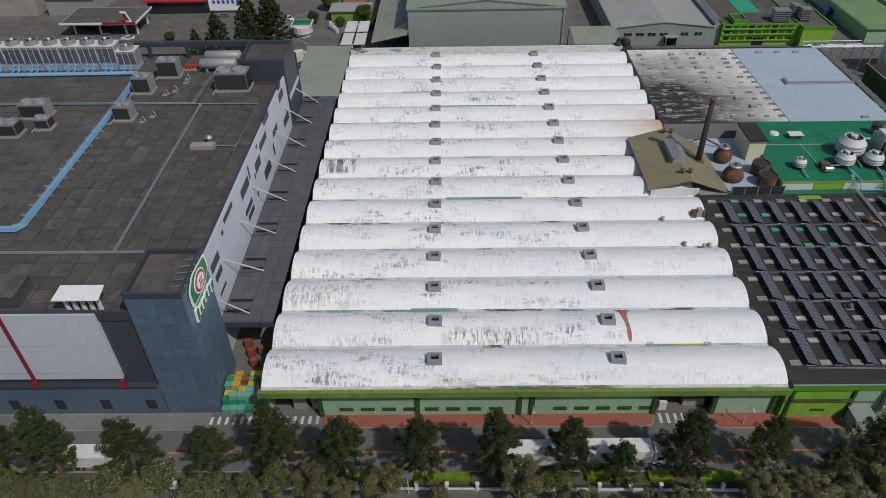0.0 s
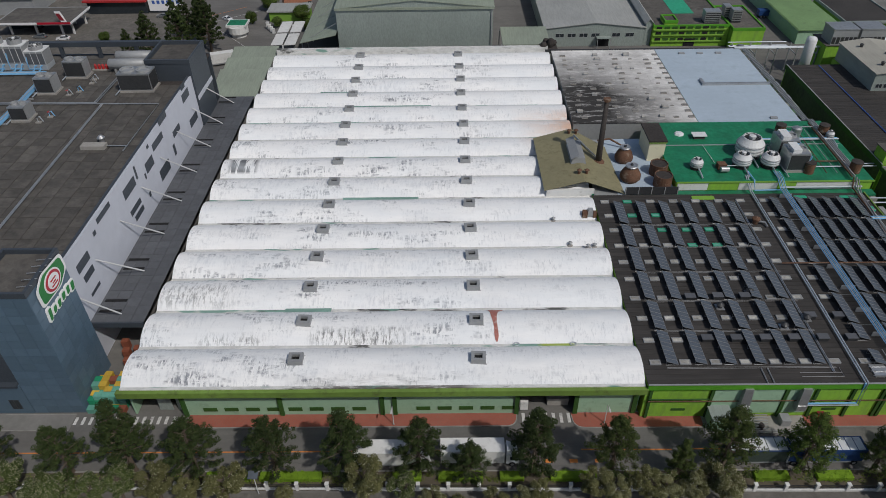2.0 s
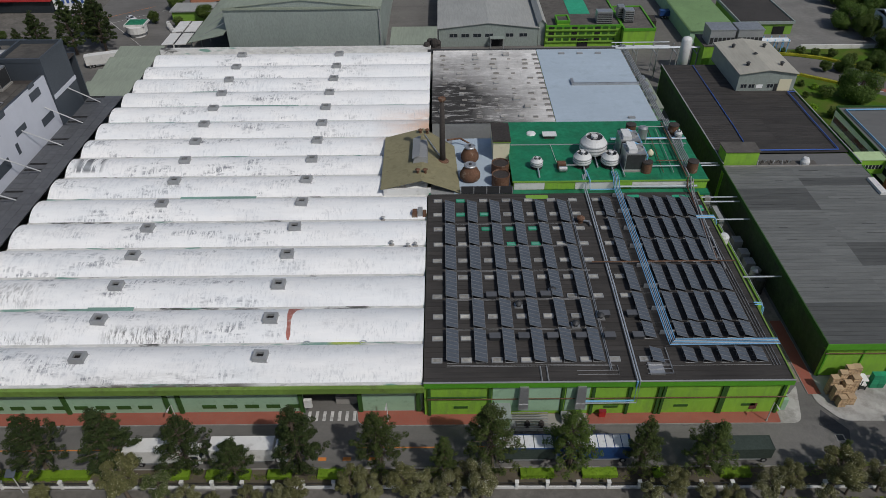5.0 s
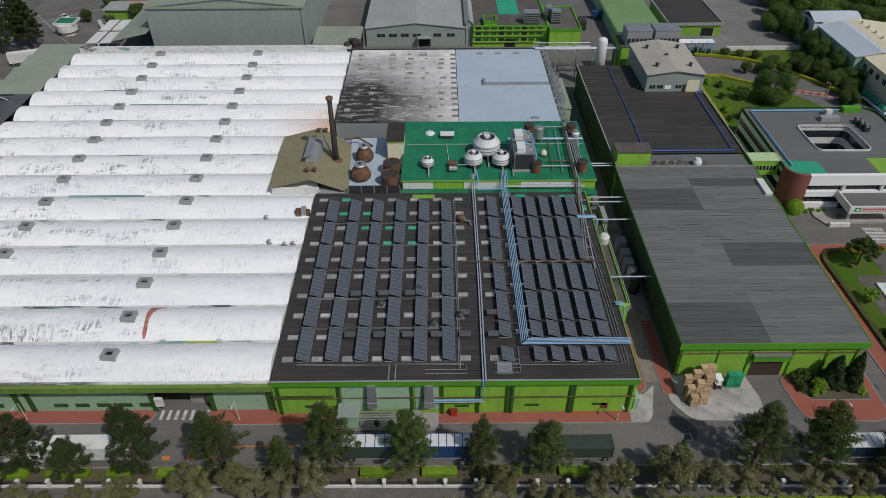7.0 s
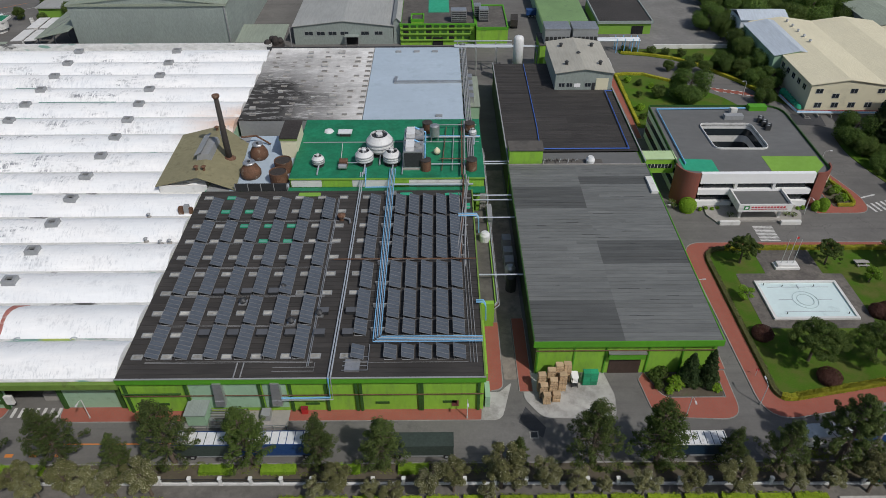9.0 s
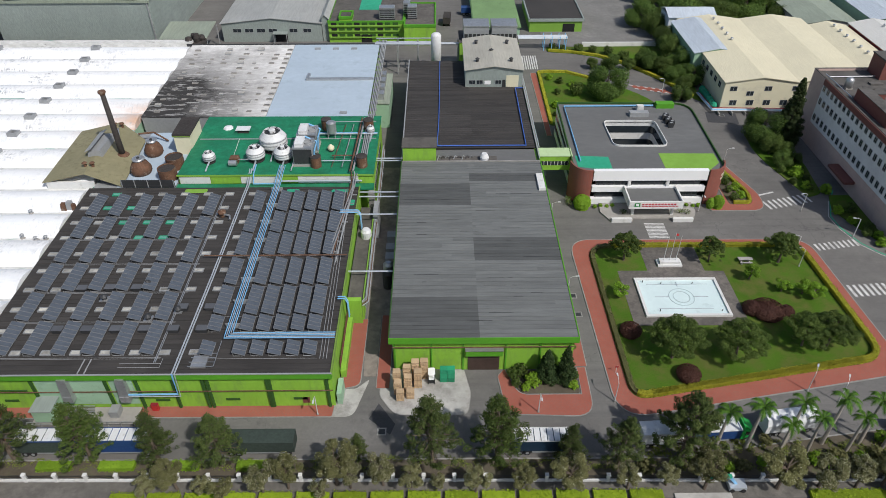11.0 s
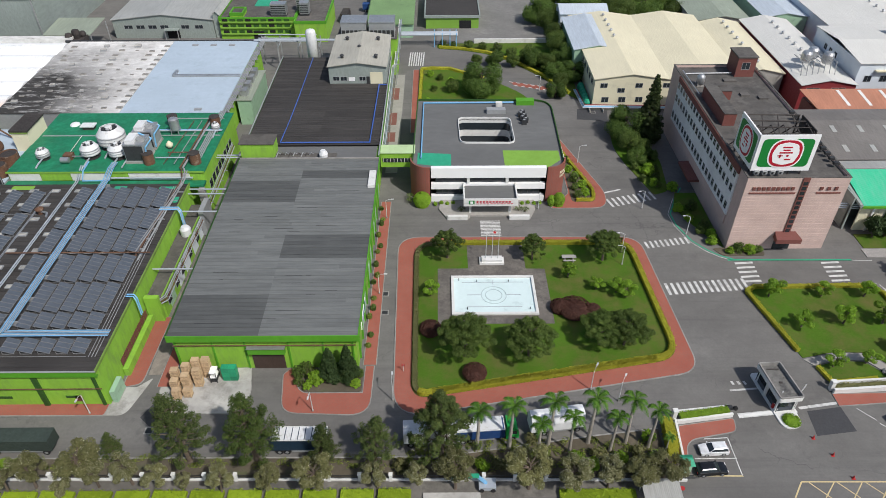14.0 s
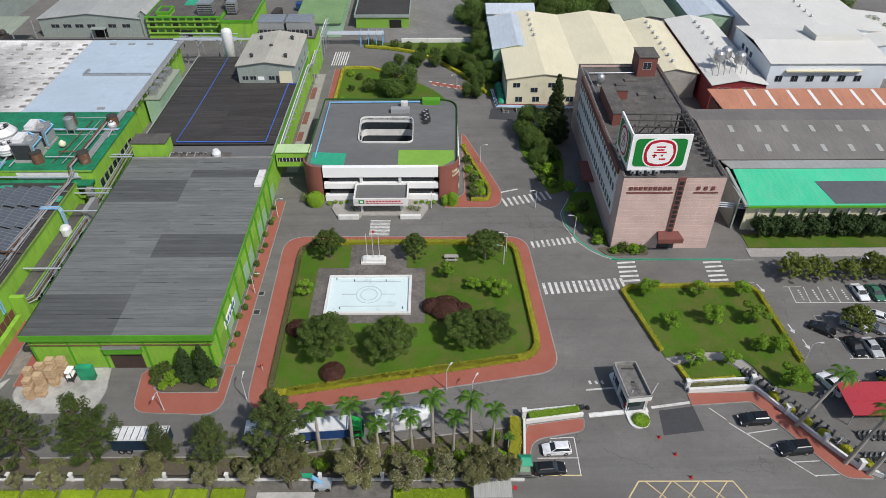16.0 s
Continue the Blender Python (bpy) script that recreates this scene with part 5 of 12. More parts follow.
# ---- the solar hall ----
SX0, SX1, SY0, SY1, SZ0, SZ1 = 56.4, 112.6, 78.2, 128.8, 8.0, 8.5


def sz(y):
    return SZ0 + (SZ1 - SZ0) * (y - SY0) / (SY1 - SY0)


hall = thing("factory_hall", "lime green factory hall with a black roof full of solar panels", "factory hall", "", (84, 78.2, 0))
walls(hall, SX0, SX1, SY0 + 0.4, SY1, 7.7, 8.4, "lime")
roof_strips(hall, "roof_sheet", SX0, SX1, SY0, SY1, SZ0, SZ1, 1.05, M["dark_sheet"], (84.5,))
under(hall, "fascia", Geo().box(SX0, SY0 - 0.12, 7.0, SX1 + 0.2, SY0 - 0.01, 8.12), M["green_trim"], "deep green fascia band")
under(hall, "fascia", Geo().box(SX0, SY0, 7.0, SX1 + 0.2, SY0 + 0.39, 7.2), M["green_trim"])
under(hall, "parapet", Geo().hexa([(SX1 - 0.05, SY0, 7.75), (SX1 + 0.2, SY0, 7.75), (SX1 + 0.2, SY1, 8.3), (SX1 - 0.05, SY1, 8.3), (SX1 - 0.05, SY0, 8.2), (SX1 + 0.2, SY0, 8.2), (SX1 + 0.2, SY1, 8.75), (SX1 - 0.05, SY1, 8.75)]), M["olive_trim"])
under(hall, "coping", Geo().box(SX0, SY0 - 0.16, 8.13, SX1 + 0.2, SY0 + 0.1, 8.22), M["grey_metal"])
for x0, x1 in ((67.0, 77.6), (78.4, 82.0)):
    under(hall, "wall_panel", Geo().box(x0, SY0 + 0.3, 1.0, x1, SY0 + 0.38, 6.9), M["pale_green"], "pale green wall panel")
for x in (57.2, 66.6, 77.9, 82.6, 88.2, 92.8, 93.5, 102.6, 103.0, 111.8):
    under(hall, "pilaster", Geo().box(x - 0.22, SY0 + 0.1, 0, x + 0.22, SY0 + 0.38, 7.0), M["dark_green"])
under(hall, "wall_pipe", Geo().tube([(SX0 + 0.5, SY0 + 0.02, 4.2), (SX1, SY0 + 0.02, 4.2)], 0.09), M["rust"], "brown pipe along the wall")
under(hall, "wall_pipe", Geo().tube([(56.9, 77.8, 5.2), (66, 77.8, 5.2)], 0.12), M["dark_green"])
for x0, z0 in ((61, 1.6), (95.6, 1.6), (106.2, 1.7), (84.6, 1.5)):
    under(hall, "louvre", Geo().box(x0, SY0 + 0.32, z0, x0 + 2.2, SY0 + 0.42, z0 + 0.5), M["dark_green"])
under(hall, "door", Geo().box(107.6, SY0 + 0.32, 0.9, 108.7, SY0 + 0.42, 2.2), M["maroon"])
for x in (71.0, 79.8):
    d = Geo().box(x, 77.4, 2.6, x + 1.5, 78.6, 3.8).hexa([(x, 77.5, 3.8), (x + 1.5, 77.5, 3.8), (x + 1.5, 78.7, 3.8), (x, 78.7, 3.8), (x + 0.1, 77.8, 7.3), (x + 1.4, 77.8, 7.3), (x + 1.4, 78.7, 7.3), (x + 0.1, 78.7, 7.3)])
    under(hall, "air_duct", d, M["steel"], "silver metal air duct on the wall")
# light blue pipe over the front
under(hall, "pipe", Geo().tube([(88.8, 78.0, 8.4), (88.8, 77.8, 4.1), (80.4, 77.7, 4.1), (80.4, 78.1, 4.1)], 0.16), M["pipe_blue"], "light blue pipe down the wall")
under(hall, "pipe", Geo().tube([(89.2, 78.0, 8.4), (89.2, 77.7, 3.7), (80.9, 77.7, 3.7), (80.9, 78.1, 3.7)], 0.1), M["pipe_grey"])
# east side annex along the alley
annex = thing("annex", "low lime green lean-to annex beside the solar hall", "annex", "", (114, 110, 0))
under(annex, "wall", Geo().box(112.85, 98.2, 0, 115.6, 126.5, 4.6), M["lime"])
under(annex, "roof", Geo().box(112.85, 98.0, 4.6, 115.8, 126.6, 4.75), M["old_roof"])
under(annex, "coping", Geo().box(115.6, 98.0, 4.76, 115.8, 126.6, 5.1), M["lime_roof"])
for y in (100, 104.5, 108, 113, 118, 122):
    sash(annex, y, 1.4, y + 1.6, 3.4, 115.62, "E")
under(annex, "gate_pier", Geo().box(112.9, 97.0, 0, 115.4, 97.9, 5.6), M["lime"])
under(annex, "duct", Geo().box(115.7, 122.0, 0.2, 116.7, 127.0, 6.2), M["grey_metal"], "grey ribbed vertical cable duct")
under(annex, "water_tank", Geo().turned(114.8, 116.4, [(1.0, 4.76), (1.05, 6.2), (0.7, 6.7), (0.2, 6.8)], 16), M["tank_white"])
bin_box = thing("cabinet", "pale green metal cabinet by the hall corner", "cabinet", "", (113.3, 80.5, 0))
part("body", Geo().box(-0.4, -1.6, 0.1, 0.4, 1.6, 2.6), M["pale_green"], bin_box)
part("plinth", Geo().box(-0.45, -1.7, 0, 0.5, 1.7, 0.1), M["concrete"], bin_box)

# ---- green roofed plant building ----
plant = thing("plant_building", "plant building with a bright green coated roof", "plant building", "", (95, 131.3, 0))
walls(plant, 74.4, 115.3, 131.2, 157.2, 9.8, 9.8, "lime")
under(plant, "roof", Geo().box(74.2, 131.0, 9.8, 115.5, 157.3, 10.0), M["green_roof"], "bright green coated flat roof")
for x0, x1, m in ((74.6, 81.0, "white_paint"), (81.1, 87.4, "lime"), (87.5, 95.6, "white_paint"), (95.7, 99.4, "lime"), (99.5, 112.2, "white_paint")):
    under(plant, "wall_panel", Geo().box(x0, 131.05, 8.0, x1, 131.19, 9.75), M[m])
under(plant, "parapet", Geo().box(74.2, 130.9, 9.8, 115.5, 131.04, 10.15), M["lime_roof"])
under(plant, "gutter", Geo().box(56.6, 128.9, 7.6, 115.5, 130.9, 8.0), M["green_roof"])
under(plant, "roof_joint", Geo().box(75.0, 146.2, 10.01, 115.0, 146.5, 10.12), M["grey_metal"])
for y in range(8):
    sash(plant, 133 + y * 2.4, 4.6, 134.6 + y * 2.4, 6.4, 115.32, "E")

# ---- olive roof, boiler corner and lift tower ----
boiler = thing("boiler_house", "boiler house with an olive metal gable roof", "boiler house", "", (55, 140, 0))
under(boiler, "wall", Geo().box(57.0, 129.2, 0, 74.0, 152.5, 8.3), M["grey_metal"])
g = Geo()
g.hexa([(46.4, 129.6, 9.2), (55.0, 130.8, 10.6), (55.0, 153.0, 10.9), (46.2, 151.0, 9.6), (46.4, 129.6, 9.3), (55.0, 130.8, 10.7), (55.0, 153.0, 11.0), (46.2, 151.0, 9.7)])
g.hexa([(55.0, 130.8, 10.6), (63.2, 129.0, 8.6), (62.2, 147.4, 9.2), (55.0, 153.0, 10.9), (55.0, 130.8, 10.7), (63.2, 129.0, 8.7), (62.2, 147.4, 9.3), (55.0, 153.0, 11.0)])
under(boiler, "roof", g, M["olive_roof"], "olive metal gable roof")
under(boiler, "wall", Geo().box(47.0, 130.0, 7.0, 57.0, 130.4, 9.2), M["white_paint"])
mon = Geo().hexa([(53.0, 138.0, 10.2), (56.4, 138.0, 10.0), (56.4, 146.0, 10.0), (53.0, 146.0, 10.2), (53.4, 138.2, 12.0), (56.0, 138.2, 12.0), (56.0, 145.8, 12.0), (53.4, 145.8, 12.0)])
mon.hexa([(52.9, 137.6, 11.9), (54.6, 137.6, 12.7), (54.6, 146.4, 12.7), (52.9, 146.4, 11.9), (52.9, 137.6, 12.0), (54.6, 137.6, 12.8), (54.6, 146.4, 12.8), (52.9, 146.4, 12.0)])
under(boiler, "roof_monitor", mon, M["grey_metal"], "grey metal ridge ventilator")
under(boiler, "roof", Geo().box(61.8, 129.3, 8.3, 74.0, 152.4, 8.45), M["blue_roof"], "pale blue coated flat roof")
under(boiler, "screen", Geo().box(63.2, 129.0, 8.46, 74.2, 129.2, 10.2), M["dark_metal"], "dark mesh screen")
for i in range(5):
    under(boiler, "screen_post", Geo().box(63.2 + i * 2.7, 128.9, 8.46, 63.36 + i * 2.7, 128.99, 10.25), M["grey_metal"])
lift = thing("lift_tower", "cream stair tower with a dark flat top", "lift tower", "", (72.6, 147, 8.45))
under(lift, "wall", Geo().box(70.8, 142.4, 8.46, 74.4, 150.2, 13.2), M["cream_wall"])
under(lift, "cap", Geo().box(70.6, 142.2, 13.2, 74.6, 150.4, 13.6), M["soot"])
under(lift, "parapet", Geo().box(70.6, 142.2, 12.9, 74.6, 142.35, 13.2), M["olive_trim"])
chim = thing("chimney", "tall sooty brown steel chimney stack", "chimney", "", (59.5, 140.4, 9.5))
part("flue", Geo().turned(0, 0, [(0.7, -1.0), (0.62, 5), (0.5, 14.6)], 14), M["soot"], chim, smooth=True)
part("crown", Geo().turned(0, 0, [(0.52, 14.5), (0.8, 14.9), (0.78, 15.3), (0.5, 15.3)], 14), M["rust"], chim)
part("foot", Geo().turned(0, 0, [(1.4, -1.2), (1.4, 0.1), (0.9, 0.6)], 14), M["rust"], chim)

# ---- stained white roof and pale blue roof ----
north = thing("north_hall", "flat roofed hall with a soot stained white roof", "factory hall", "", (72, 157, 0))
walls(north, 57.0, 87.0, 157.4, 202.2, 8.8, 8.8, "grey_metal")
NC, NR = 10, 14
for i in range(NC):
    for j in range(NR):
        w, d = 30.2 / NC, 44.9 / NR
        under(north, "roof_slab", Geo().box(56.9 + i * w, 157.3 + j * d, 8.8, 56.9 + (i + 1) * w - 0.015, 157.3 + (j + 1) * d - 0.02, 9.0 + 0.008 * rng.random()), M["dirty_roof"])
sky0 = thing("roof_skylight", "small boxed skylight on the stained roof", "skylight", "roof skylights", (60, 162, 9.0))
part("kerb", Geo().ring(rect(-0.72, -0.46, 0.72, 0.46), rect(-0.58, -0.33, 0.58, 0.33), -0.05, 0.22), M["concrete"], sky0)
part("pane", Geo().box(-0.6, -0.36, 0, 0.6, 0.36, 0.14), M["shutter"], sky0)
box0 = thing("roof_skylight", "hooded grey skylight box on the stained roof", "skylight", "roof skylights", (81, 167, 9.0))
part("kerb", Geo().box(-0.8, -0.6, -0.05, 0.8, 0.6, 0.5), M["grey_metal"], box0)
part("hood", Geo().hexa([(-0.85, -0.62, 0.5), (0.85, -0.62, 0.5), (0.85, 0.62, 0.5), (-0.85, 0.62, 0.5), (-0.75, -0.5, 0.66), (0.75, -0.5, 0.66), (0.75, 0.5, 0.72), (-0.75, 0.5, 0.72)]), M["apron"], box0)
for j in range(13):
    for i in range(6):
        if (i, j) != (0, 0):
            src = box0 if i in (3, 4) and j % 3 == 0 or rng.random() < 0.1 else sky0
            k = rng.uniform(0.55, 1.15)
            if rng.random() > 0.12:
                copy_thing(src, pose(60 + i * 4.6 + rng.uniform(-0.7, 0.7), 162 + j * 3.18 + rng.uniform(-0.35, 0.35), 9.0) @ Matrix.Diagonal((k, k * rng.uniform(0.7, 1.0), k, 1)))
    copy_thing(sky0, pose(86.3, 162 + j * 3.18, 9.0))
blue = thing("blue_roof_hall", "hall with a plain pale blue coated roof", "factory hall", "", (98, 157, 0))
walls(blue, 87.2, 110.4, 156.6, 202.2, 8.85, 8.85, "lime")
under(blue, "roof", Geo().box(87.2, 156.4, 8.85, 110.5, 202.3, 9.05), M["blue_roof"])
under(blue, "coping", Geo().box(87.0, 156.0, 8.85, 110.5, 156.38, 9.3), M["grey_metal"])
under(blue, "coping", Geo().box(57.0, 202.35, 8.2, 110.5, 202.7, 9.3), M["dark_metal"])
under(blue, "duct", Geo().box(93.6, 177.6, 9.05, 110.4, 178.3, 9.65).box(93.6, 178.3, 9.05, 94.3, 181.0, 9.65), M["steel"], "silver air duct on the roof")
for x, y in ((93, 198.5), (98, 198.5), (103, 198.5), (104, 158.6)):
    under(blue, "roof_hatch", Geo().box(x, y, 9.05, x + 1.6, y + 0.8, 9.4), M["grey_metal"])

north.location.y, north.scale.y = 159.0, 1.01
blue.location, blue.scale = (98.7, 158.7, 0), (1.06, 1.0, 1)

# ---- long grey roofed hall ----
LX0, LX1, LY0, LY1, LZ0, LZ1 = 121.1, 151.4, 85.5, 138.2, 8.0, 8.75
lhall = thing("long_hall", "lime green hall with a large ribbed grey roof", "factory hall", "", (136, 85.6, 0))
# west wall darkened in its colour, as the side away from the sun
walls(lhall, LX0 + 0.4, LX1 - 0.4, LY0 + 0.5, LY1, 7.85, 8.6, "lime", west="shaded_grimy_green")
M["grey_sheet_dark"] = ribbed("dark_grey_roof_sheet", (0.086, 0.090, 0.088), "Y", 0.35, 0.78, 0.0, 0.14, stain=(0.048, 0.049, 0.05), rnd=0.08)
roof_strips(lhall, "roof_sheet", LX0, LX1, LY0, LY1, LZ0, LZ1, 0.95, None, (135.6,), lambda a, y: M["grey_sheet_dark"] if (a < 135.5 and y < 94.4) or (a > 135.5 and 104.6 < y < 111.2) or (a < 135.5 and 121.8 < y < 129.4) or (a > 135.5 and 130.2 < y < 132.6) else M["grey_sheet"], jog=True)
for i in range(34):
    x, row, w = rng.uniform(LX0 + 0.5, LX1 - 5), rng.randrange(1, 55), rng.uniform(0.6, 4.5)
    y = LY0 + (LY1 - LY0) * row / 55
    z = LZ0 + (LZ1 - LZ0) * row / 55
    under(lhall, "lap_seam", Geo().box(x, y - 0.06, z + 0.01, x + w, y + 0.01, z + 0.06), M["dark_metal"])
under(lhall, "fascia", Geo().box(LX0 - 0.2, LY0 - 0.14, 6.8, LX1 + 0.2, LY0 - 0.01, 8.1), M["green_trim"], "deep green fascia band")
under(lhall, "soffit", Geo().box(LX0 - 0.2, LY0, 6.8, LX1 + 0.2, LY0 + 0.48, 6.95), M["green_trim"])
# west gutter in darker green, matching the shade painted on its wall
for x in (LX0 - 0.2, LX1 + 0.02):
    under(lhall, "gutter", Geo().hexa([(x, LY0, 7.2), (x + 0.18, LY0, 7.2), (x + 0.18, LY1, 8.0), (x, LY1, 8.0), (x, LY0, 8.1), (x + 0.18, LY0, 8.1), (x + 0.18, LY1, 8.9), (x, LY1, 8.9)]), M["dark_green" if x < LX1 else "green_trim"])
under(lhall, "ridge_cap", Geo().box(LX0, LY1 - 0.2, 8.7, LX1, LY1 + 0.15, 8.95), M["kerb"])
for x in (121.8, 127.8, 133.0, 140.0, 145.6, 150.4):
    under(lhall, "pilaster", Geo().box(x - 0.12, LY0 + 0.3, 0, x + 0.12, LY0 + 0.49, 6.8), M["green_trim"])
under(lhall, "wall_pipe", Geo().tube([(121.4, LY0 + 0.25, 5.6), (150.9, LY0 + 0.25, 5.6)], 0.1), M["rust"])
M["brown_door"] = ribbed("brown_shutter", (0.075, 0.05, 0.04), "Z", 0.3, 0.6, 0.2, 0.15)
under(lhall, "roller_door", Geo().box(133.8, LY0 + 0.4, 0, 139.0, LY0 + 0.52, 3.9), M["brown_door"], "dark brown roller shutter door")
under(lhall, "canopy", Geo().box(133.4, LY0 - 0.3, 4.0, 139.4, LY0 + 0.49, 5.3), M["green_trim"], "deep green canopy over the door")
under(lhall, "canopy_top", Geo().box(133.3, LY0 - 0.45, 5.3, 139.5, LY0 + 0.49, 5.42), M["steel"])
for i in range(11):
    y = 88 + i * 4.4
    under(lhall, "pilaster", Geo().box(151.02, y, 0, 151.3, y + 0.3, 7.4), M["green_trim"])
    under(lhall, "wall_panel", Geo().box(151.02, y + 0.7, 0.4, 151.08, y + 4.0, 3.6), M["pale_green" if i % 3 else "lime_roof"])
under(lhall, "notice_board", Geo().box(151.05, 92.0, 2.6, 151.2, 98.6, 4.2), M["sign_white"], "long white notice board on the wall")
for k in range(5):
    under(lhall, "notice_bar", Geo().box(151.2, 92.6 + k * 1.2, 3.0, 151.23, 93.3 + k * 1.2, 3.8), M["royal_blue"])
under(lhall, "flue_hood", Geo().box(149.8, 126.8, 8.5, 151.2, 132.6, 9.2), M["white_paint"])

# ---- hall behind it, with the lime stair box and the grey house ----
rhall = thing("rear_hall", "hall with a wide dark ribbed roof behind the grey hall", "factory hall", "", (135, 143, 0))
# again the unlit west side is painted darker than the lime walls
walls(rhall, 121.3, 151.0, 138.6, 191.8, 8.6, 8.9, "lime", west="shaded_grimy_green")
roof_strips(rhall, "roof_sheet", 121.2, 151.2, 143.7, 192.0, 8.95, 9.0, 0.95, M["dark_sheet"], (137.0,))
under(rhall, "roof", Geo().box(121.2, 138.4, 8.4, 151.2, 143.6, 8.6), M["office_roof"])
# western parapet coloured darker too, for the shaded side
for x in (121.0, 151.22):
    under(rhall, "parapet", Geo().box(x, 138.4, 8.0, x + 0.18, 192.0, 9.3), M["dark_green" if x < 130 else "green_trim"])
    under(rhall, "coping", Geo().box(x - 0.04, 138.4, 9.31, x + 0.22, 192.0, 9.4), M["grey_metal"])
rk = thing("pipe_rack", "bundle of silver pipes on brackets along the rear hall", "pipe rack", "", (151.6, 170, 0))
for k, (x, z, m) in enumerate(((151.55, 7.6, "white_paint"), (151.9, 7.4, "pipe_grey"), (152.2, 7.7, "pipe_grey"), (151.7, 6.8, "steel"))):
    under(rk, "pipe", Geo().tube([(x, 146.0, z), (x, 189.0 + 0.3 * k, z), (x + 0.5, 191.0, z - 0.4), (x + 0.5, 226.0, z - 0.4)], 0.13, 6), M[m])
for i in range(14):
    under(rk, "bracket", Geo().box(151.25, 148.0 + i * 3.0, 6.4, 152.45, 148.14 + i * 3.0, 6.62), M["grey_metal"])
for i in range(8):
    under(rk, "post", Geo().box(152.2, 193.0 + i * 4.4, 0, 152.4, 193.2 + i * 4.4, 6.2).box(151.6, 193.0 + i * 4.4, 6.2, 153.2, 193.2 + i * 4.4, 6.4), M["grey_metal"])
under(rhall, "stair_box", Geo().box(121.3, 138.9, 8.6, 128.6, 142.8, 11.9), M["lime"], "lime green stair box")
under(rhall, "stair_box_roof", Geo().box(121.1, 138.7, 11.9, 128.8, 143.0, 12.1), M["old_roof"])
under(rhall, "pipe", Geo().tube([(128.9, 144.2, 9.3), (148.9, 144.2, 9.3), (149.1, 173.6, 9.4), (151.0, 173.6, 9.4)], 0.16), M["royal_blue"], "royal blue pipe run on the roof")
under(rhall, "pipe", Geo().tube([(128.8, 144.6, 9.2), (129.2, 155.0, 9.2), (129.4, 168.0, 9.2), (129.6, 191.0, 9.3)], 0.12), M["royal_blue"])
ghouse = thing("grey_house", "small grey green metal house with a shallow gable roof", "house", "", (143.6, 175, 9.0))
under(ghouse, "wall", Geo().box(136.2, 175.0, 9.05, 151.0, 195.5, 13.7), M["sage_sheet"])
g = Geo()
for xa, za, xb, zb in ((135.9, 13.7, 143.6, 14.8), (143.6, 14.8, 151.3, 13.7)):
    g.hexa([(xa, 174.5, za), (xb, 174.5, zb), (xb, 196.0, zb), (xa, 196.0, za), (xa, 174.5, za + 0.15), (xb, 174.5, zb + 0.15), (xb, 196.0, zb + 0.15), (xa, 196.0, za + 0.15)])
under(ghouse, "roof", g, M["tan_roof"])
under(ghouse, "gable", Geo().hexa([(136.2, 174.98, 13.7), (151.0, 174.98, 13.7), (151.0, 175.2, 13.7), (136.2, 175.2, 13.7), (143.55, 174.98, 14.75), (143.65, 174.98, 14.75), (143.65, 175.2, 14.75), (143.55, 175.2, 14.75)]), M["sage_sheet"])
for x in (137.2, 139.2, 144.0):
    sash(ghouse, x, 9.9, x + 1.5, 10.9, 175.0)
under(ghouse, "panel", Geo().box(141.2, 174.9, 9.8, 142.8, 174.98, 10.8), M["sign_white"], "white wall panel")
under(ghouse, "side_door", Geo().box(145.8, 174.9, 9.06, 146.6, 174.98, 11.0), M["dark_metal"])
under(ghouse, "door", Geo().box(146.8, 174.88, 9.06, 150.0, 174.98, 12.2), M["cream_wall"], "beige roller door")
for x, y in ((139.4, 179), (148.2, 179), (143.4, 185), (139.6, 191), (148.0, 191)):
    under(ghouse, "roof_vent", Geo().turned(x, y, [(0.4, 13.9), (0.4, 14.9), (0.6, 15.1), (0.2, 15.4)], 10), M["dark_metal"])
for y in (179.0, 184.0, 189.0):
    sash(ghouse, y, 10.2, y + 1.6, 11.4, 151.0, "E")
under(ghouse, "deck", Geo().box(136.0, 192.05, 0, 151.2, 196.2, 9.0), M["lime"])
# link to the office
link = thing("link_bridge", "lime green covered bridge between hall and office", "bridge", "", (155, 136, 0))
under(link, "deck", Geo().box(151.4, 141.2, 4.6, 158.9, 144.4, 8.2), M["lime"])
under(link, "roof", Geo().box(151.3, 141.0, 8.2, 159.1, 144.6, 8.4), M["link_roof"], "pale green bridge roof")
under(link, "window_band", Geo().box(151.8, 141.14, 5.9, 158.4, 141.2, 6.9), M["glass"])
for i in range(9):
    under(link, "mullion", Geo().box(152.0 + i * 0.78, 141.08, 5.9, 152.1 + i * 0.78, 141.13, 6.9), M["white_paint"])

# ---- the office with its rounded brick ends ----
office = thing("office_building", "two storey white banded office with rounded brick ends", "office", "", (176, 137, 0))
OUT = rounded([(159.4, 136.6), (192.6, 136.6), (193.4, 168.0), (160.0, 168.4)], [0.1, 0.1, 5.0, 0.6], 8)
HOLE = rounded([(170.3, 147.6), (182.6, 147.4), (182.4, 158.8), (170.0, 159.0)], 1.6, 8)
OUT_RING = rounded([(159.4, 136.6), (192.6, 136.6), (193.4, 168.0), (160.0, 168.4)], [3.4, 3.4, 5.0, 0.6], 8)
under(office, "roof", Geo().ring(OUT_RING, HOLE, 6.3, 6.6), M["office_roof"], "dark grey roof membrane")
par = Geo().ring(OUT_RING, inset(OUT_RING, 0.22), 6.3, 7.0)
under(office, "parapet", par, M["dark_green"], "dark green roof edge")
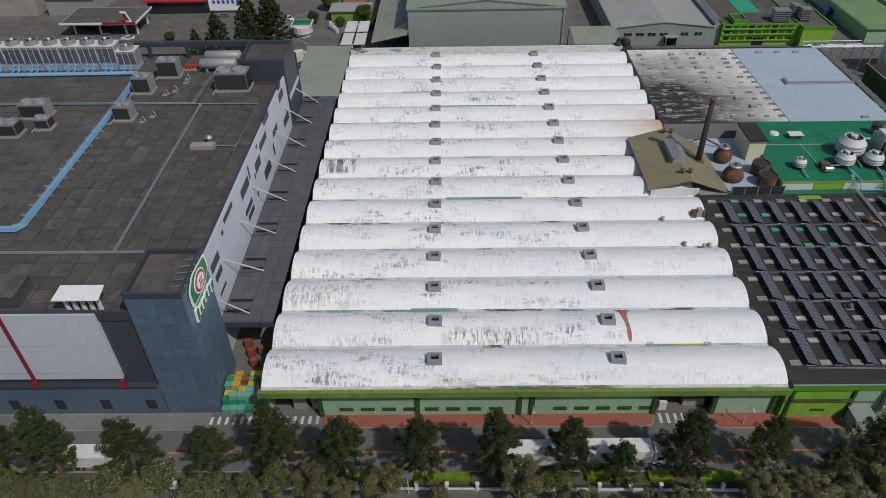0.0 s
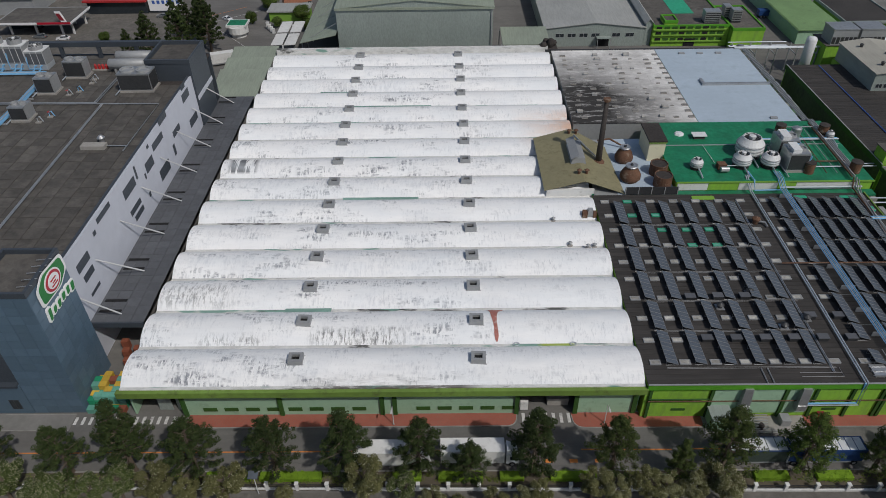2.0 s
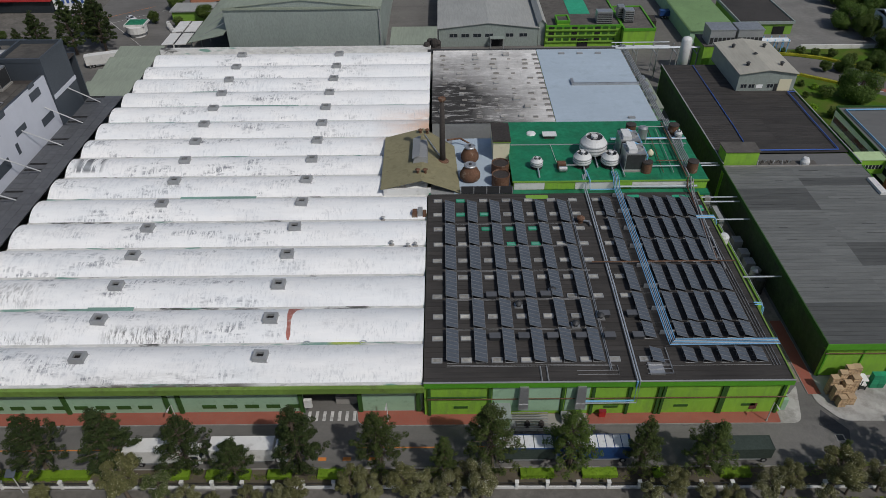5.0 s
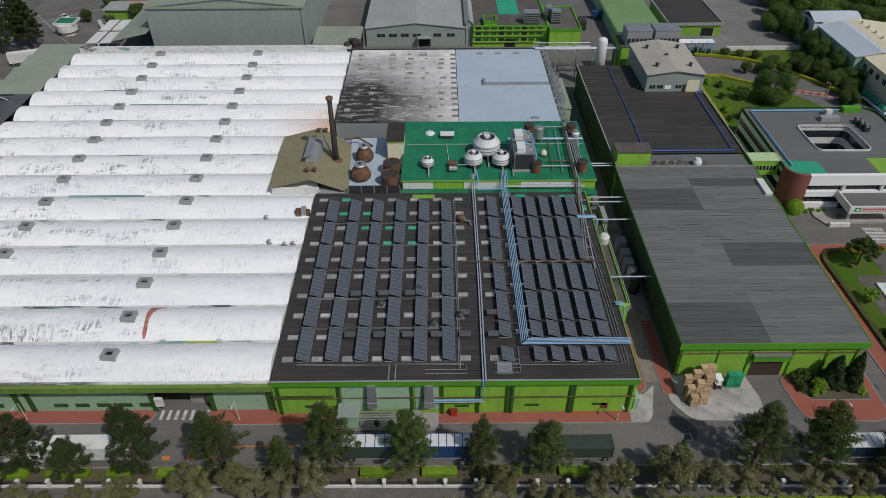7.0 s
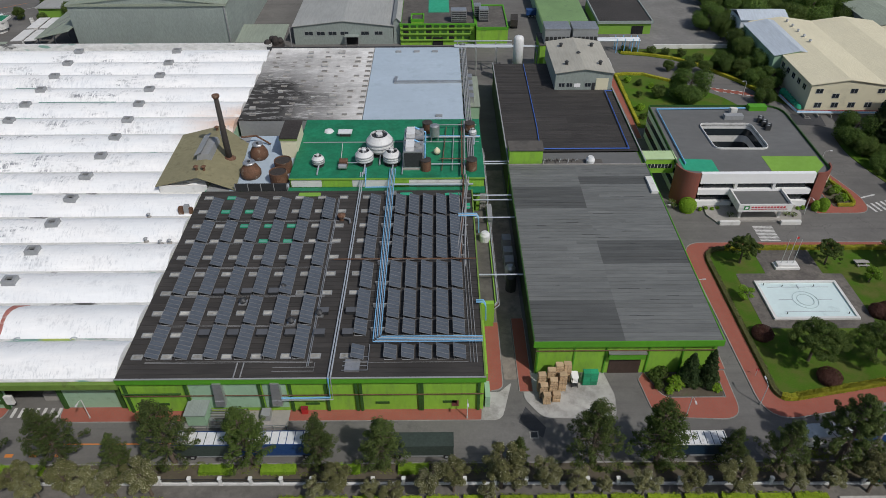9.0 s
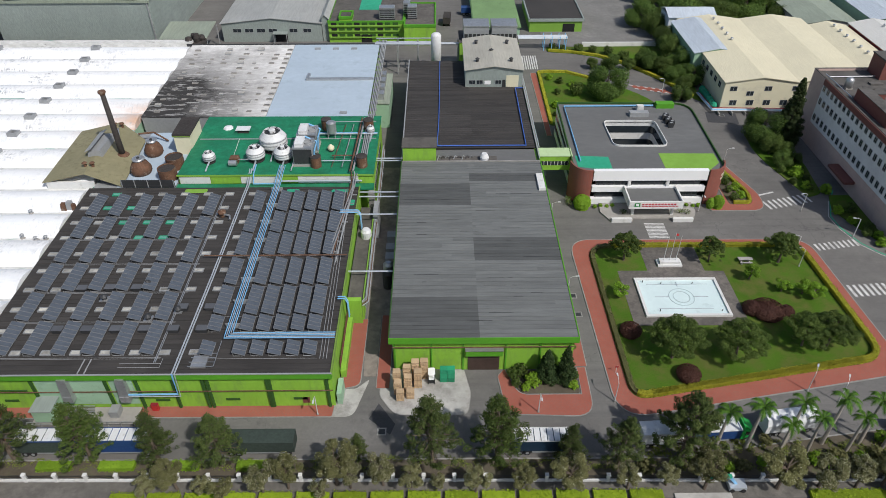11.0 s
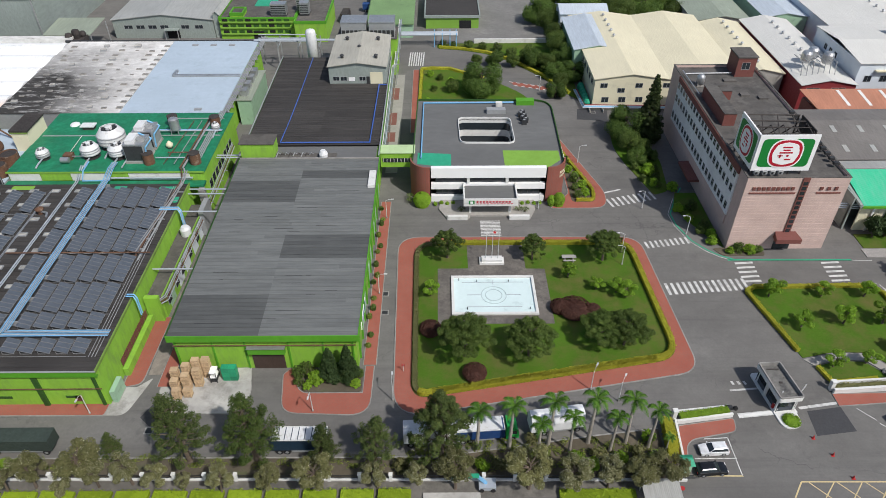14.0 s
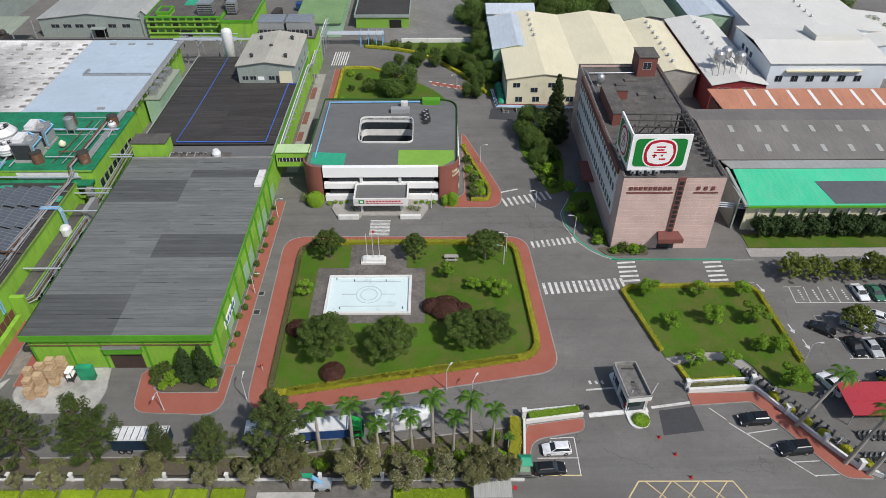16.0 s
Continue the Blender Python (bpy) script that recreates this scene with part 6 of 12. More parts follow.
under(office, "atrium_wall", Geo().ring(inset(HOLE, -0.16), HOLE, 0.0, 6.95), M["white_paint"], "white rounded courtyard wall")
for z in (1.2, 4.2):
    under(office, "atrium_window", Geo().ring(inset(HOLE, -0.02), inset(HOLE, 0.06), z, z + 1.5), M["glass"])
under(office, "atrium_floor", Geo().prism(HOLE, 0.0, 0.15), M["concrete"])
under(office, "wall", Geo().box(164.6, 137.2, 0, 187.4, 138.0, 6.3), M["white_paint"])
under(office, "wall", Geo().box(160.2, 140, 0, 160.6, 168, 6.3), M["white_paint"])
under(office, "wall", Geo().box(192.3, 140, 0, 192.9, 163, 6.3), M["white_paint"])
under(office, "wall", Geo().box(160.6, 167.6, 0, 189, 168.0, 6.3), M["white_paint"])
for z0, z1 in ((5.1, 7.15), (2.7, 3.8), (0.0, 1.2)):
    under(office, "band", Geo().box(163.6, 136.2, z0, 188.4, 137.19, z1), M["sign_white"], "white facade band")
for z0, z1 in ((3.8, 5.1), (1.2, 2.7)):
    under(office, "window_band", Geo().box(164.6, 137.0, z0, 187.4, 137.19, z1), M["glass"])
    for i in range(19):
        under(office, "mullion", Geo().box(164.8 + i * 1.25, 136.9, z0, 164.88 + i * 1.25, 136.99, z1), M["dark_metal"])
for x0, x1, y0, y1 in ((159.96, 160.18, 141.0, 167.4), (192.92, 193.14, 141.0, 162.6)):
    for z0, z1 in ((5.1, 6.25), (2.7, 3.8), (0.0, 1.2)):
        under(office, "band", Geo().box(x0, y0, z0, x1, y1, z1), M["sign_white"])
    for z0, z1 in ((3.8, 5.1), (1.2, 2.7)):
        under(office, "window_band", Geo().box(x0 + 0.08, y0, z0, x1 - 0.04, y1, z1), M["glass"])
for x in (171.4, 179.8):
    under(office, "pier", Geo().box(x, 136.3, 3.7, x + 0.6, 136.89, 5.0), M["white_paint"])
for cx, a0, a1, lab in ((163.0, 180, 275, "curved red brick end wall"), (189.0, -95, 0, "curved red brick end wall with pale lettering bars")):
    v, n = Geo(), 14
    ringo = [(cx + 4.0 * math.cos(radians(a0 + (a1 - a0) * i / n)), 140.2 + 4.2 * math.sin(radians(a0 + (a1 - a0) * i / n))) for i in range(n + 1)]
    ringi = [(cx + 3.7 * math.cos(radians(a0 + (a1 - a0) * i / n)), 140.2 + 3.9 * math.sin(radians(a0 + (a1 - a0) * i / n))) for i in range(n + 1)]
    v.prism(ringo + ringi[::-1], 0, 7.35)
    under(office, "end_wall", v, M["brick"], lab)
for k, (z, n) in enumerate(((5.6, 5), (4.8, 8))):
    for i in range(n):
        a = radians(-52 + i * 5 + k * 0)
        c, s = math.cos(a), math.sin(a)
        under(office, "lettering_bar", Geo().prism([(189 + 4.03 * c, 140.2 + 4.23 * s), (189 + 4.1 * c, 140.2 + 4.3 * s), (189 + 4.1 * math.cos(a + 0.05), 140.2 + 4.3 * math.sin(a + 0.05)), (189 + 4.03 * math.cos(a + 0.05), 140.2 + 4.23 * math.sin(a + 0.05))], z, z + 0.45), M["cream_wall"])
under(office, "roof_coating", Geo().prism([(160.6, 139.0), (168.0, 137.4), (168.0, 143.0), (160.6, 143.6)], 6.6, 6.63), M["teal_roof"], "turquoise coated roof corner")
under(office, "roof_coating", Geo().prism([(179.6, 137.4), (189.0, 137.4), (192.0, 140.4), (192.0, 144.2), (179.6, 144.4)], 6.6, 6.63), M["lime_roof"], "light green coated roof corner")
under(office, "canopy", Geo().box(170.5, 130.2, 2.5, 182.0, 136.39, 2.9), M["white_paint"])
under(office, "canopy_roof", Geo().box(170.8, 130.5, 2.9, 181.7, 136.39, 3.45), M["office_roof"])
for a in ((170.5, 130.2, 182.0, 130.49), (170.5, 130.5, 170.79, 136.39), (181.71, 130.5, 182.0, 136.39)):
    under(office, "canopy_parapet", Geo().box(a[0], a[1], 2.91, a[2], a[3], 4.0), M["white_paint"])
under(office, "sign_emblem", Geo().box(171.6, 130.15, 2.95, 172.8, 130.19, 3.7), M["sign_green"], "green and white emblem panel")
part("emblem_disc", Geo().box(171.9, 130.12, 3.1, 172.5, 130.145, 3.55), M["sign_white"], bpy.data.objects["sign_emblem"])
for i in range(11):
    under(office, "lettering_bar", Geo().box(173.2 + i * 0.68, 130.14, 3.3, 173.62 + i * 0.68, 130.19, 3.6), M["sign_red"])
    under(office, "lettering_bar", Geo().box(173.2 + i * 0.72, 130.14, 2.98, 173.75 + i * 0.72, 130.19, 3.1), M["sign_red"])
for x in (172.0, 180.5):
    under(office, "column", Geo().box(x - 0.25, 131.6, 0, x + 0.25, 132.1, 2.5), M["white_paint"])
under(office, "entrance_glass", Geo().box(171.6, 135.8, 0.3, 179.8, 135.95, 2.8), M["glass"])
under(office, "terrace", Geo().prism([(165.3, 132.9), (167.0, 129.6), (171.6, 129.5), (172.0, 130.6), (180.0, 130.6), (180.4, 129.5), (184.8, 129.6), (186.2, 132.9), (186.2, 136.3), (165.6, 136.3)], 0, 0.3), M["concrete"])
for x0, x1 in ((167.1, 171.4), (180.3, 184.6)):
    under(office, "planter", Geo().box(x0, 129.4, 0, x1, 130.1, 0.75), M["white_paint"])
under(office, "pipe", Geo().tube([(161.4, 141, 6.9), (161.6, 166.4, 6.9), (184.0, 166.6, 6.9)], 0.18), M["pipe_blue"], "pale blue pipe on the roof edge")
under(office, "roof_house", Geo().box(184.6, 165.6, 6.6, 189.0, 167.4, 7.6), M["green_trim"], "green roof hatch house")
under(office, "roof_unit", Geo().box(177.0, 161.2, 6.6, 181.6, 162.8, 7.5), M["grey_metal"], "grey louvred unit")
under(office, "roof_unit", Geo().box(179.4, 164.0, 6.6, 181.0, 165.2, 7.8), M["white_paint"])
office.location, office.scale = (175.1, 135.0, 0), (1, 1.031, 1.2)
cond0 = thing("air_conditioner", "dark outdoor air conditioner unit on the office roof", "air conditioner", "air conditioner row", (184.7, 154.8, 7.92))
part("casing", Geo().box(-0.6, -0.35, 0, 0.6, 0.35, 1.2), M["dark_metal"], cond0)
part("fan", Geo().cyl(0, 0, 1.2, 1.28, 0.3, n=10), M["grey_metal"], cond0)
for i in range(1, 6):
    copy_thing(cond0, pose(184.7 - 0.12 * i + (i % 2) * 0.6, 154.8 + i * 0.95, 7.92))
atrium_tree_at = (176.4, 149.6)

# ---- the pink tower with the roof sign ----
TX0, TX1, TY0, TY1, TZ = 222.2, 241.6, 116.9, 168.0, 16.9
tower = thing("tower_block", "five storey pink tiled block with a large rooftop sign", "tower block", "", (232, 117, 0))
under(tower, "wall", Geo().box(TX0, TY0, 0, TX1, TY0 + 0.4, TZ), M["pink_tile"], "pink tiled front wall")
under(tower, "wall", Geo().box(TX0, TY0 + 0.4, 0, TX0 + 0.4, TY1, TZ), M["pink_tile"], "pink tiled side wall")
under(tower, "bay_wall", Geo().box(TX0 - 0.3, 120.6, 5.8, TX0 - 0.003, 161.6, 15.5), M["white_tile"], "white tiled window bay")
under(tower, "bay_base", Geo().box(TX0 - 0.26, 120.7, 3.7, TX0 - 0.003, 161.5, 5.79), M["pink_tile"])
under(tower, "wall", Geo().box(TX1 - 0.4, TY0 + 0.4, 0, TX1, TY1, TZ), M["pink_tile"])
under(tower, "wall", Geo().box(TX0 + 0.4, TY1 - 0.4, 0, TX1 - 0.4, TY1, TZ), M["pink_tile"])
under(tower, "roof", Geo().box(TX0 + 0.4, TY0 + 0.4, TZ - 0.8, TX1 - 0.4, TY1 - 0.4, TZ - 0.5), M["tower_roof"])
for k in range(26):
    under(tower, "facade_joint", Geo().box(TX0 + 0.05, TY0 - 0.025, 0.6 + k * 0.62, TX1 - 0.05, TY0 - 0.002, 0.68 + k * 0.62), M["pink_tile"])
under(tower, "side_band", Geo().box(TX0 - 0.34, 120.5, 15.51, TX0 - 0.005, 161.7, TZ - 0.02), M["maroon"], "maroon parapet band")
under(tower, "parapet_cap", Geo().ring(rect(TX0 - 0.1, TY0 - 0.05, TX1 + 0.1, TY1 + 0.05), rect(TX0 + 0.3, TY0 + 0.35, TX1 - 0.3, TY1 - 0.35), TZ, TZ + 0.12), M["tower_roof"])
for z in (14.2, 11.0, 6.8):
    for i in range(20):
        y = 121.3 + i * 2.04
        sash(tower, y, z, y + 0.95, z + (1.2 if z > 14 else 1.45), TX0 - 0.32, "W", 0.15)
under(tower, "side_canopy", Geo().box(TX0 - 2.4, 137.0, 2.9, TX0, 145.0, 3.5), M["maroon"])
under(tower, "stair_slot", Geo().box(232.6, TY0 - 0.2, 4.0, 233.9, TY0 - 0.03, TZ + 0.1), M["maroon"], "maroon stairwell strip")
for k in range(11):
    under(tower, "slot_window", Geo().box(232.85, TY0 - 0.28, 4.4 + k * 1.1, 233.65, TY0 - 0.21, 5.1 + k * 1.1), M["glass"])
under(tower, "entrance_canopy", Geo().hexa([(230.6, 114.6, 3.0), (235.6, 114.6, 3.0), (235.0, TY0, 3.0), (231.0, TY0, 3.0), (230.6, 114.6, 4.0), (235.6, 114.6, 4.0), (235.0, TY0, 4.4), (231.0, TY0, 4.4)]), M["maroon"], "maroon entrance canopy")
under(tower, "entrance_recess", Geo().box(231.4, TY0 - 0.06, 0, 234.8, TY0 - 0.03, 3.0), M["glass"])
for x0, n in ((223.6, 9), (236.4, 3)):
    for i in range(n):
        under(tower, "lettering_bar", Geo().box(x0 + i * (0.92 if n > 3 else 1.4), TY0 - 0.2, 14.2, x0 + i * (0.92 if n > 3 else 1.4) + 0.6, TY0 - 0.03, 14.9), M["maroon"])
    under(tower, "lettering_bar", Geo().box(x0 - 0.4, TY0 - 0.15, 13.4, x0 + (8.4 if n > 3 else 4.2), TY0 - 0.03, 13.7), M["maroon"])
under(tower, "lift_house", Geo().box(235.0, 162.0, TZ - 0.5, 239.4, 167.6, TZ + 4.2), M["maroon"], "maroon lift machine house")
under(tower, "lift_house_cap", Geo().box(234.8, 161.8, TZ + 4.2, 239.6, 167.8, TZ + 4.5), M["tower_roof"])
sash(tower, 236.2, TZ + 1.4, 238.0, TZ + 3.0, 162.0)
for a in ((224.2, 138.0, 226.8, 152.0, 2.2), (226.8, 150.0, 230.0, 152.0, 1.6)):
    under(tower, "roof_wall", Geo().box(a[0], a[1], TZ - 0.5, a[2], a[3], TZ + a[4]), M["maroon"])
    under(tower, "roof_wall_top", Geo().box(a[0] - 0.1, a[1] - 0.1, TZ + a[4], a[2] + 0.1, a[3] + 0.1, TZ + a[4] + 0.15), M["tower_roof"])
for x, y, w in ((229, 156.5, 2.4), (233.0, 151.5, 2.0), (236.6, 150.0, 2.0), (231.6, 159.0, 3.0)):
    under(tower, "roof_slab", Geo().box(x, y, TZ - 0.5, x + w, y + 1.4, TZ - 0.1), M["tower_roof"])
under(tower, "roof_pipe", Geo().tube([(223.6, 163.0, TZ), (234.6, 163.2, TZ)], 0.14), M["steel"])
under(tower, "roof_pipe", Geo().tube([(223.4, 164.6, TZ), (223.6, 152.0, TZ)], 0.12), M["steel"])
for i in range(12):
    under(tower, "roof_stub", Geo().box(240.0, 121 + i * 1.9, TZ + 0.15, 241.0, 121.7 + i * 1.9, TZ + 0.7), M["dark_metal"])
wt = thing("water_tank", "steel water tank on the tower roof", "water tank", "", (225.4, 157.6, TZ - 0.5))
part("tank", Geo().turned(0, 0, [(0.9, 0.4), (0.95, 2.2), (0.5, 2.7), (0.1, 2.8)], 14), M["steel"], wt, smooth=True)
part("stand", Geo().box(-0.8, -0.8, 0, 0.8, 0.8, 0.4), M["concrete"], wt)
# the sign: two panels on a steel frame
sign = thing("roof_sign", "two panel green, white and red rooftop sign on a steel frame", "sign", "", (229, 119.4, TZ))
SXa, SXb, SYa, SYb, SZa, SZb = 222.9, 233.9, 118.5, 127.8, 17.5, 25.0


def emblem(parent, u0, u1, z0, z1, place):
    """White board, green field, red ring, white disc and a few plain strokes; place(u, d, z) gives the point d before the board."""
    def slab(pts, d0, d1):
        g, n = Geo(), len(pts)
        g.add([place(u, d, z) for d in (d0, d1) for u, z in pts], [tuple(range(n)), tuple(range(2 * n - 1, n - 1, -1))] + [(i, (i + 1) % n, n + (i + 1) % n, n + i) for i in range(n)])
        return g
    w, h = u1 - u0, z1 - z0
    cu, cz = (u0 + u1) / 2, (z0 + z1) / 2
    part("board", slab([(u0, z0), (u1, z0), (u1, z1), (u0, z1)], -0.3, 0.0), M["sign_white"], parent, "white sign board")
    part("field", slab(rounded([(u0 + w * 0.07, z0 + h * 0.12), (u1 - w * 0.07, z0 + h * 0.12), (u1 - w * 0.07, z1 - h * 0.1), (u0 + w * 0.07, z1 - h * 0.1)], min(w, h) * 0.12), 0.0, 0.06), M["sign_green"], parent, "green sign field")
    for r, d, m, nm in ((0.40, 0.10, "sign_white", "outline_disc"), (0.365, 0.14, "sign_red", "ring"), (0.30, 0.18, "sign_white", "disc")):
        pts = []
        for i in range(32):
            a = 6.2832 * i / 32
            k = 1 + (0.03 * math.cos(8 * a) if nm == "disc" else 0)
            c, s = math.cos(a), math.sin(a)
            e = 0.75
            pts.append((cu + w * 0.72 * r * k * math.copysign(abs(c) ** e, c), cz + h * 1.02 * r * k * math.copysign(abs(s) ** e, s)))
        part(nm, slab(pts, d - 0.04, d), M[m], parent)
    for a0, b0, a1, b1 in ((-0.08, 0.16, 0.08, 0.2), (-0.06, 0.08, 0.06, 0.12), (-0.11, 0.01, 0.11, 0.05), (-0.1, -0.12, -0.07, -0.02), (-0.13, -0.07, -0.04, -0.04), (0.0, -0.18, 0.11, -0.14), (0.02, -0.08, 0.06, -0.03)):
        part("stroke", slab([(cu + a0 * w, cz + b0 * h), (cu + a1 * w, cz + b0 * h), (cu + a1 * w, cz + b1 * h), (cu + a0 * w, cz + b1 * h)], 0.18, 0.21), M["sign_red"], parent)


ox, oy, oz = sign.location
emblem(sign, SXa, SXb, SZa, SZb, lambda u, d, z: (u - ox, SYa - d - oy, z - oz))
emblem(sign, SYa + 0.2, SYb, SZa, SZb, lambda u, d, z: (SXa - d - ox, u - oy, z - oz))
for i in range(5):
    x = SXa + 0.6 + i * 2.3
    under(sign, "truss", Geo().tube([(x, SYa + 0.5, TZ - 0.5), (x, SYa + 0.5, SZb - 0.3), (x + 1.0, SYa + 5, SZb - 0.6), (x, SYa + 12, TZ - 0.5)], 0.12, 5), M["soot"])
for i in range(4):
    under(sign, "beam", Geo().tube([(SXa + 0.4, SYa + 1.6 + i * 2.5, SZb - 0.5), (SXb - 0.2, SYa + 1.2 + i * 2.5, SZb - 0.5)], 0.14, 5), M["soot"])
    under(sign, "post", Geo().tube([(SXa + 0.5, SYa + 1.6 + i * 2.5, TZ - 0.5), (SXa + 0.5, SYa + 1.6 + i * 2.5, SZb - 0.4)], 0.14, 5), M["soot"])
for i in range(3):
    under(sign, "brace", Geo().tube([(SXa + 1 + i * 3, SYa + 1.4, SZb - 0.6), (SXa + 3.6 + i * 3, SYa + 9, SZb - 0.6)], 0.1, 5), M["soot"])
    under(sign, "post", Geo().tube([(SXb - 0.4, SYa + 2 + i * 3.3, TZ - 0.5), (SXb - 0.4, SYa + 2 + i * 3.3, SZb - 0.4)], 0.14, 5), M["soot"])
under(sign, "back_board", Geo().box(SXb + 0.0, SYa + 2.0, SZb - 3.6, SXb + 0.15, SYb - 1.0, SZb - 0.2), M["soot"])
for i in range(4):
    u = thing("air_conditioner", "grey outdoor air conditioner on the tower's roof edge", "air conditioner", "tower roof units", (223.6 + i * 1.5, 118.2, TZ + 0.15))
    part("casing", Geo().box(0, -0.3, 0, 0.9, 0.3, 0.6), M["grey_metal"], u)
    part("fan_grille", Geo().cyl(0.35, -0.32, 0.2, 0.55, 0.2, n=8), M["dark_metal"], u)

# ---- the slate blue building in the west ----
west = thing("blue_building", "large slate blue building with a brown flat roof and corner towers", "factory building", "", (-70, 80, 0))
WZ = 20.4
under(west, "wall", Geo().box(-140, 80.2, 0, -40.9, 80.6, 6.6), M["blue_clad"], "slate blue cladding")
under(west, "wall", Geo().box(-140, 80.9, 6.6, -40.9, 81.3, 22.0), M["blue_dark"])
under(west, "ledge", Geo().box(-140, 79.9, 6.4, -41.2, 80.88, 6.8), M["blue_dark"])
under(west, "wall", Geo().box(-34.4, 90.6, 0, -34.0, 161.0, 21.6), M["white_clad"], "pale grey cladding with dark panels")
under(west, "wall", Geo().box(-140, 177.6, 0, -34.4, 178.0, 20.4), M["blue_dark"])
under(west, "parapet", Geo().box(-34.9, 90.6, WZ, -34.42, 161.0, 21.75), M["blue_dark"])
under(west, "parapet", Geo().box(-140, 80.62, 20.4, -40.9, 80.89, 22.1), M["blue_dark"])
for i, (x0, x1) in enumerate(((-78.0, -60.2), (-59.6, -46.0))):
    under(west, "billboard", Geo().box(x0, 80.3, 8.2, x1, 80.88, 21.9), M["white_clad"], "blank white facade panel")
    for k in range(2):
        under(west, "panel_joint", Geo().box(x0, 80.27, 9.6 + k * 6, x1, 80.295, 9.66 + k * 6), M["grey_metal"])
for x in (-59.9, -46.2, -78.2):
    under(west, "crimson_strip", Geo().box(x - 0.25, 80.1, 8.0, x + 0.25, 80.29, 22.0), M["crimson"]) if x == -59.9 else None
    under(west, "crimson_bracket", Geo().hexa([(x - 0.6, 79.6, 6.85), (x + 0.6, 79.6, 6.85), (x + 0.5, 80.28, 6.85), (x - 0.5, 80.28, 6.85), (x - 0.4, 79.9, 8.1), (x + 0.4, 79.9, 8.1), (x + 0.4, 80.28, 8.1), (x - 0.4, 80.28, 8.1)]), M["crimson"])
for x in (-65.9, -58.6, -51.2, -43.9):
    sash(west, x, 1.2, x + 1.4, 3.2, 80.2, frame="dark_metal")
# corner tower with its cladding in separate panels
PW, PH = 2.0, 1.6
under(west, "tower_wall", Geo().box(-40.8, 80.3, 0, -32.6, 90.5, 25.0), M["blue_clad"])
pan = {}
for face in "SE":
    for i in range(4 if face == "S" else 5):
        for k in range(15):
            w = 8.2 / 4 if face == "S" else 10.2 / 5
            key = (face,)
            if key not in pan:
                pan[key] = (Geo().box(0.03, -0.06, 0.03, w - 0.03, 0, 1.64) if face == "S" else Geo().box(0, 0.03, 0.03, 0.06, w - 0.03, 1.64)).mesh("cladding_panel", M["blue_clad"])
            ob = part("cladding_panel", pan[key], None, west)
            ob.location = Vector((-40.8 + i * w, 80.29, k * 1.66) if face == "S" else (-32.59, 80.3 + i * w, k * 1.66)) - west.location
under(west, "tower_roof", Geo().box(-40.4, 80.7, 24.6, -33.0, 90.1, 25.05), M["old_roof"])
under(west, "tower_parapet", Geo().ring(rect(-40.9, 80.2, -32.5, 90.6), rect(-40.4, 80.7, -33.0, 90.1), 25.0, 25.9), M["blue_dark"])
# rear tower and roof frame
under(west, "tower_wall", Geo().box(-44.0, 161.2, 0, -33.6, 173.0, 24.6), M["blue_dark"])
under(west, "tower_roof", Geo().box(-43.6, 161.6, 24.3, -34.0, 172.6, 24.7), M["old_roof"])
under(west, "tower_parapet", Geo().ring(rect(-44.1, 161.1, -33.5, 173.1), rect(-43.6, 161.6, -34.0, 172.6), 24.6, 25.6), M["blue_dark"])
under(west, "white_band", Geo().box(-33.58, 161.2, 15.4, -33.4, 173.0, 16.4), M["white_clad"])
under(west, "frame_beam", Geo().box(-140, 175.0, 23.4, -44.1, 176.2, 24.6), M["blue_dark"], "dark blue roof frame beam")
for i in range(10):
    under(west, "frame_post", Geo().box(-52.0 - i * 9.5, 175.1, WZ, -51.2 - i * 9.5, 175.9, 23.4), M["blue_dark"])
# dark panels on the pale side wall
for y, z, dy, dz in ((94.7, 17.0, 4.4, 1.6), (95.4, 14.5, 3.5, 1.3), (95.5, 11.4, 3.4, 0.6), (102.3, 19.0, 1.0, 0.8), (104.6, 19.9, 5.6, 1.0), (115.6, 17.3, 5.6, 2.0), (115.8, 13.4, 5.1, 1.1), (116.8, 11.6, 4.3, 1.1), (122.0, 17.8, 0.7, 2.8), (126.7, 16.2, 4.1, 2.1), (125.4, 15.7, 0.6, 1.2), (124.8, 11.9, 0.8, 1.0), (132.0, 18.2, 6.0, 1.5), (129.6, 20.1, 1.0, 0.7), (137.7, 20.9, 4.7, 1.5), (143.0, 15.2, 4.5, 1.4), (141.2, 11.8, 1.1, 2.5), (131.8, 11.1, 5.6, 2.4), (152.7, 18.7, 4.6, 1.9), (153.5, 12.0, 5.4, 1.9), (153.4, 21.4, 2.6, 1.1)):
    under(west, "dark_panel", Geo().box(-33.99, y, z, -33.93, y + dy, z + dz), M["blue_dark"])
# grey canopy over the passage, hung on white rods
canopy = thing("passage_canopy", "dark grey sheet canopy over the passage, hung on white rods", "canopy", "", (-29.5, 91, 8.7))
M["grey_metal_dark"] = mat("slate_canopy_sheet", (0.115, 0.12, 0.13), 0.55, 0.2, var=0.12, fine=0.8, rnd=0.08)
for i in range(42):
    for j in range(4):
        under(canopy, "canopy_sheet", Geo().box(-33.9 + j * 2.25, 92.0 + i * 2.02, 8.6, -31.71 + j * 2.25, 93.96 + i * 2.02, 8.72), M["grey_metal_dark"])
under(canopy, "fascia", Geo().box(-34.0, 91.6, 7.9, -24.9, 91.98, 8.95), M["blue_dark"])
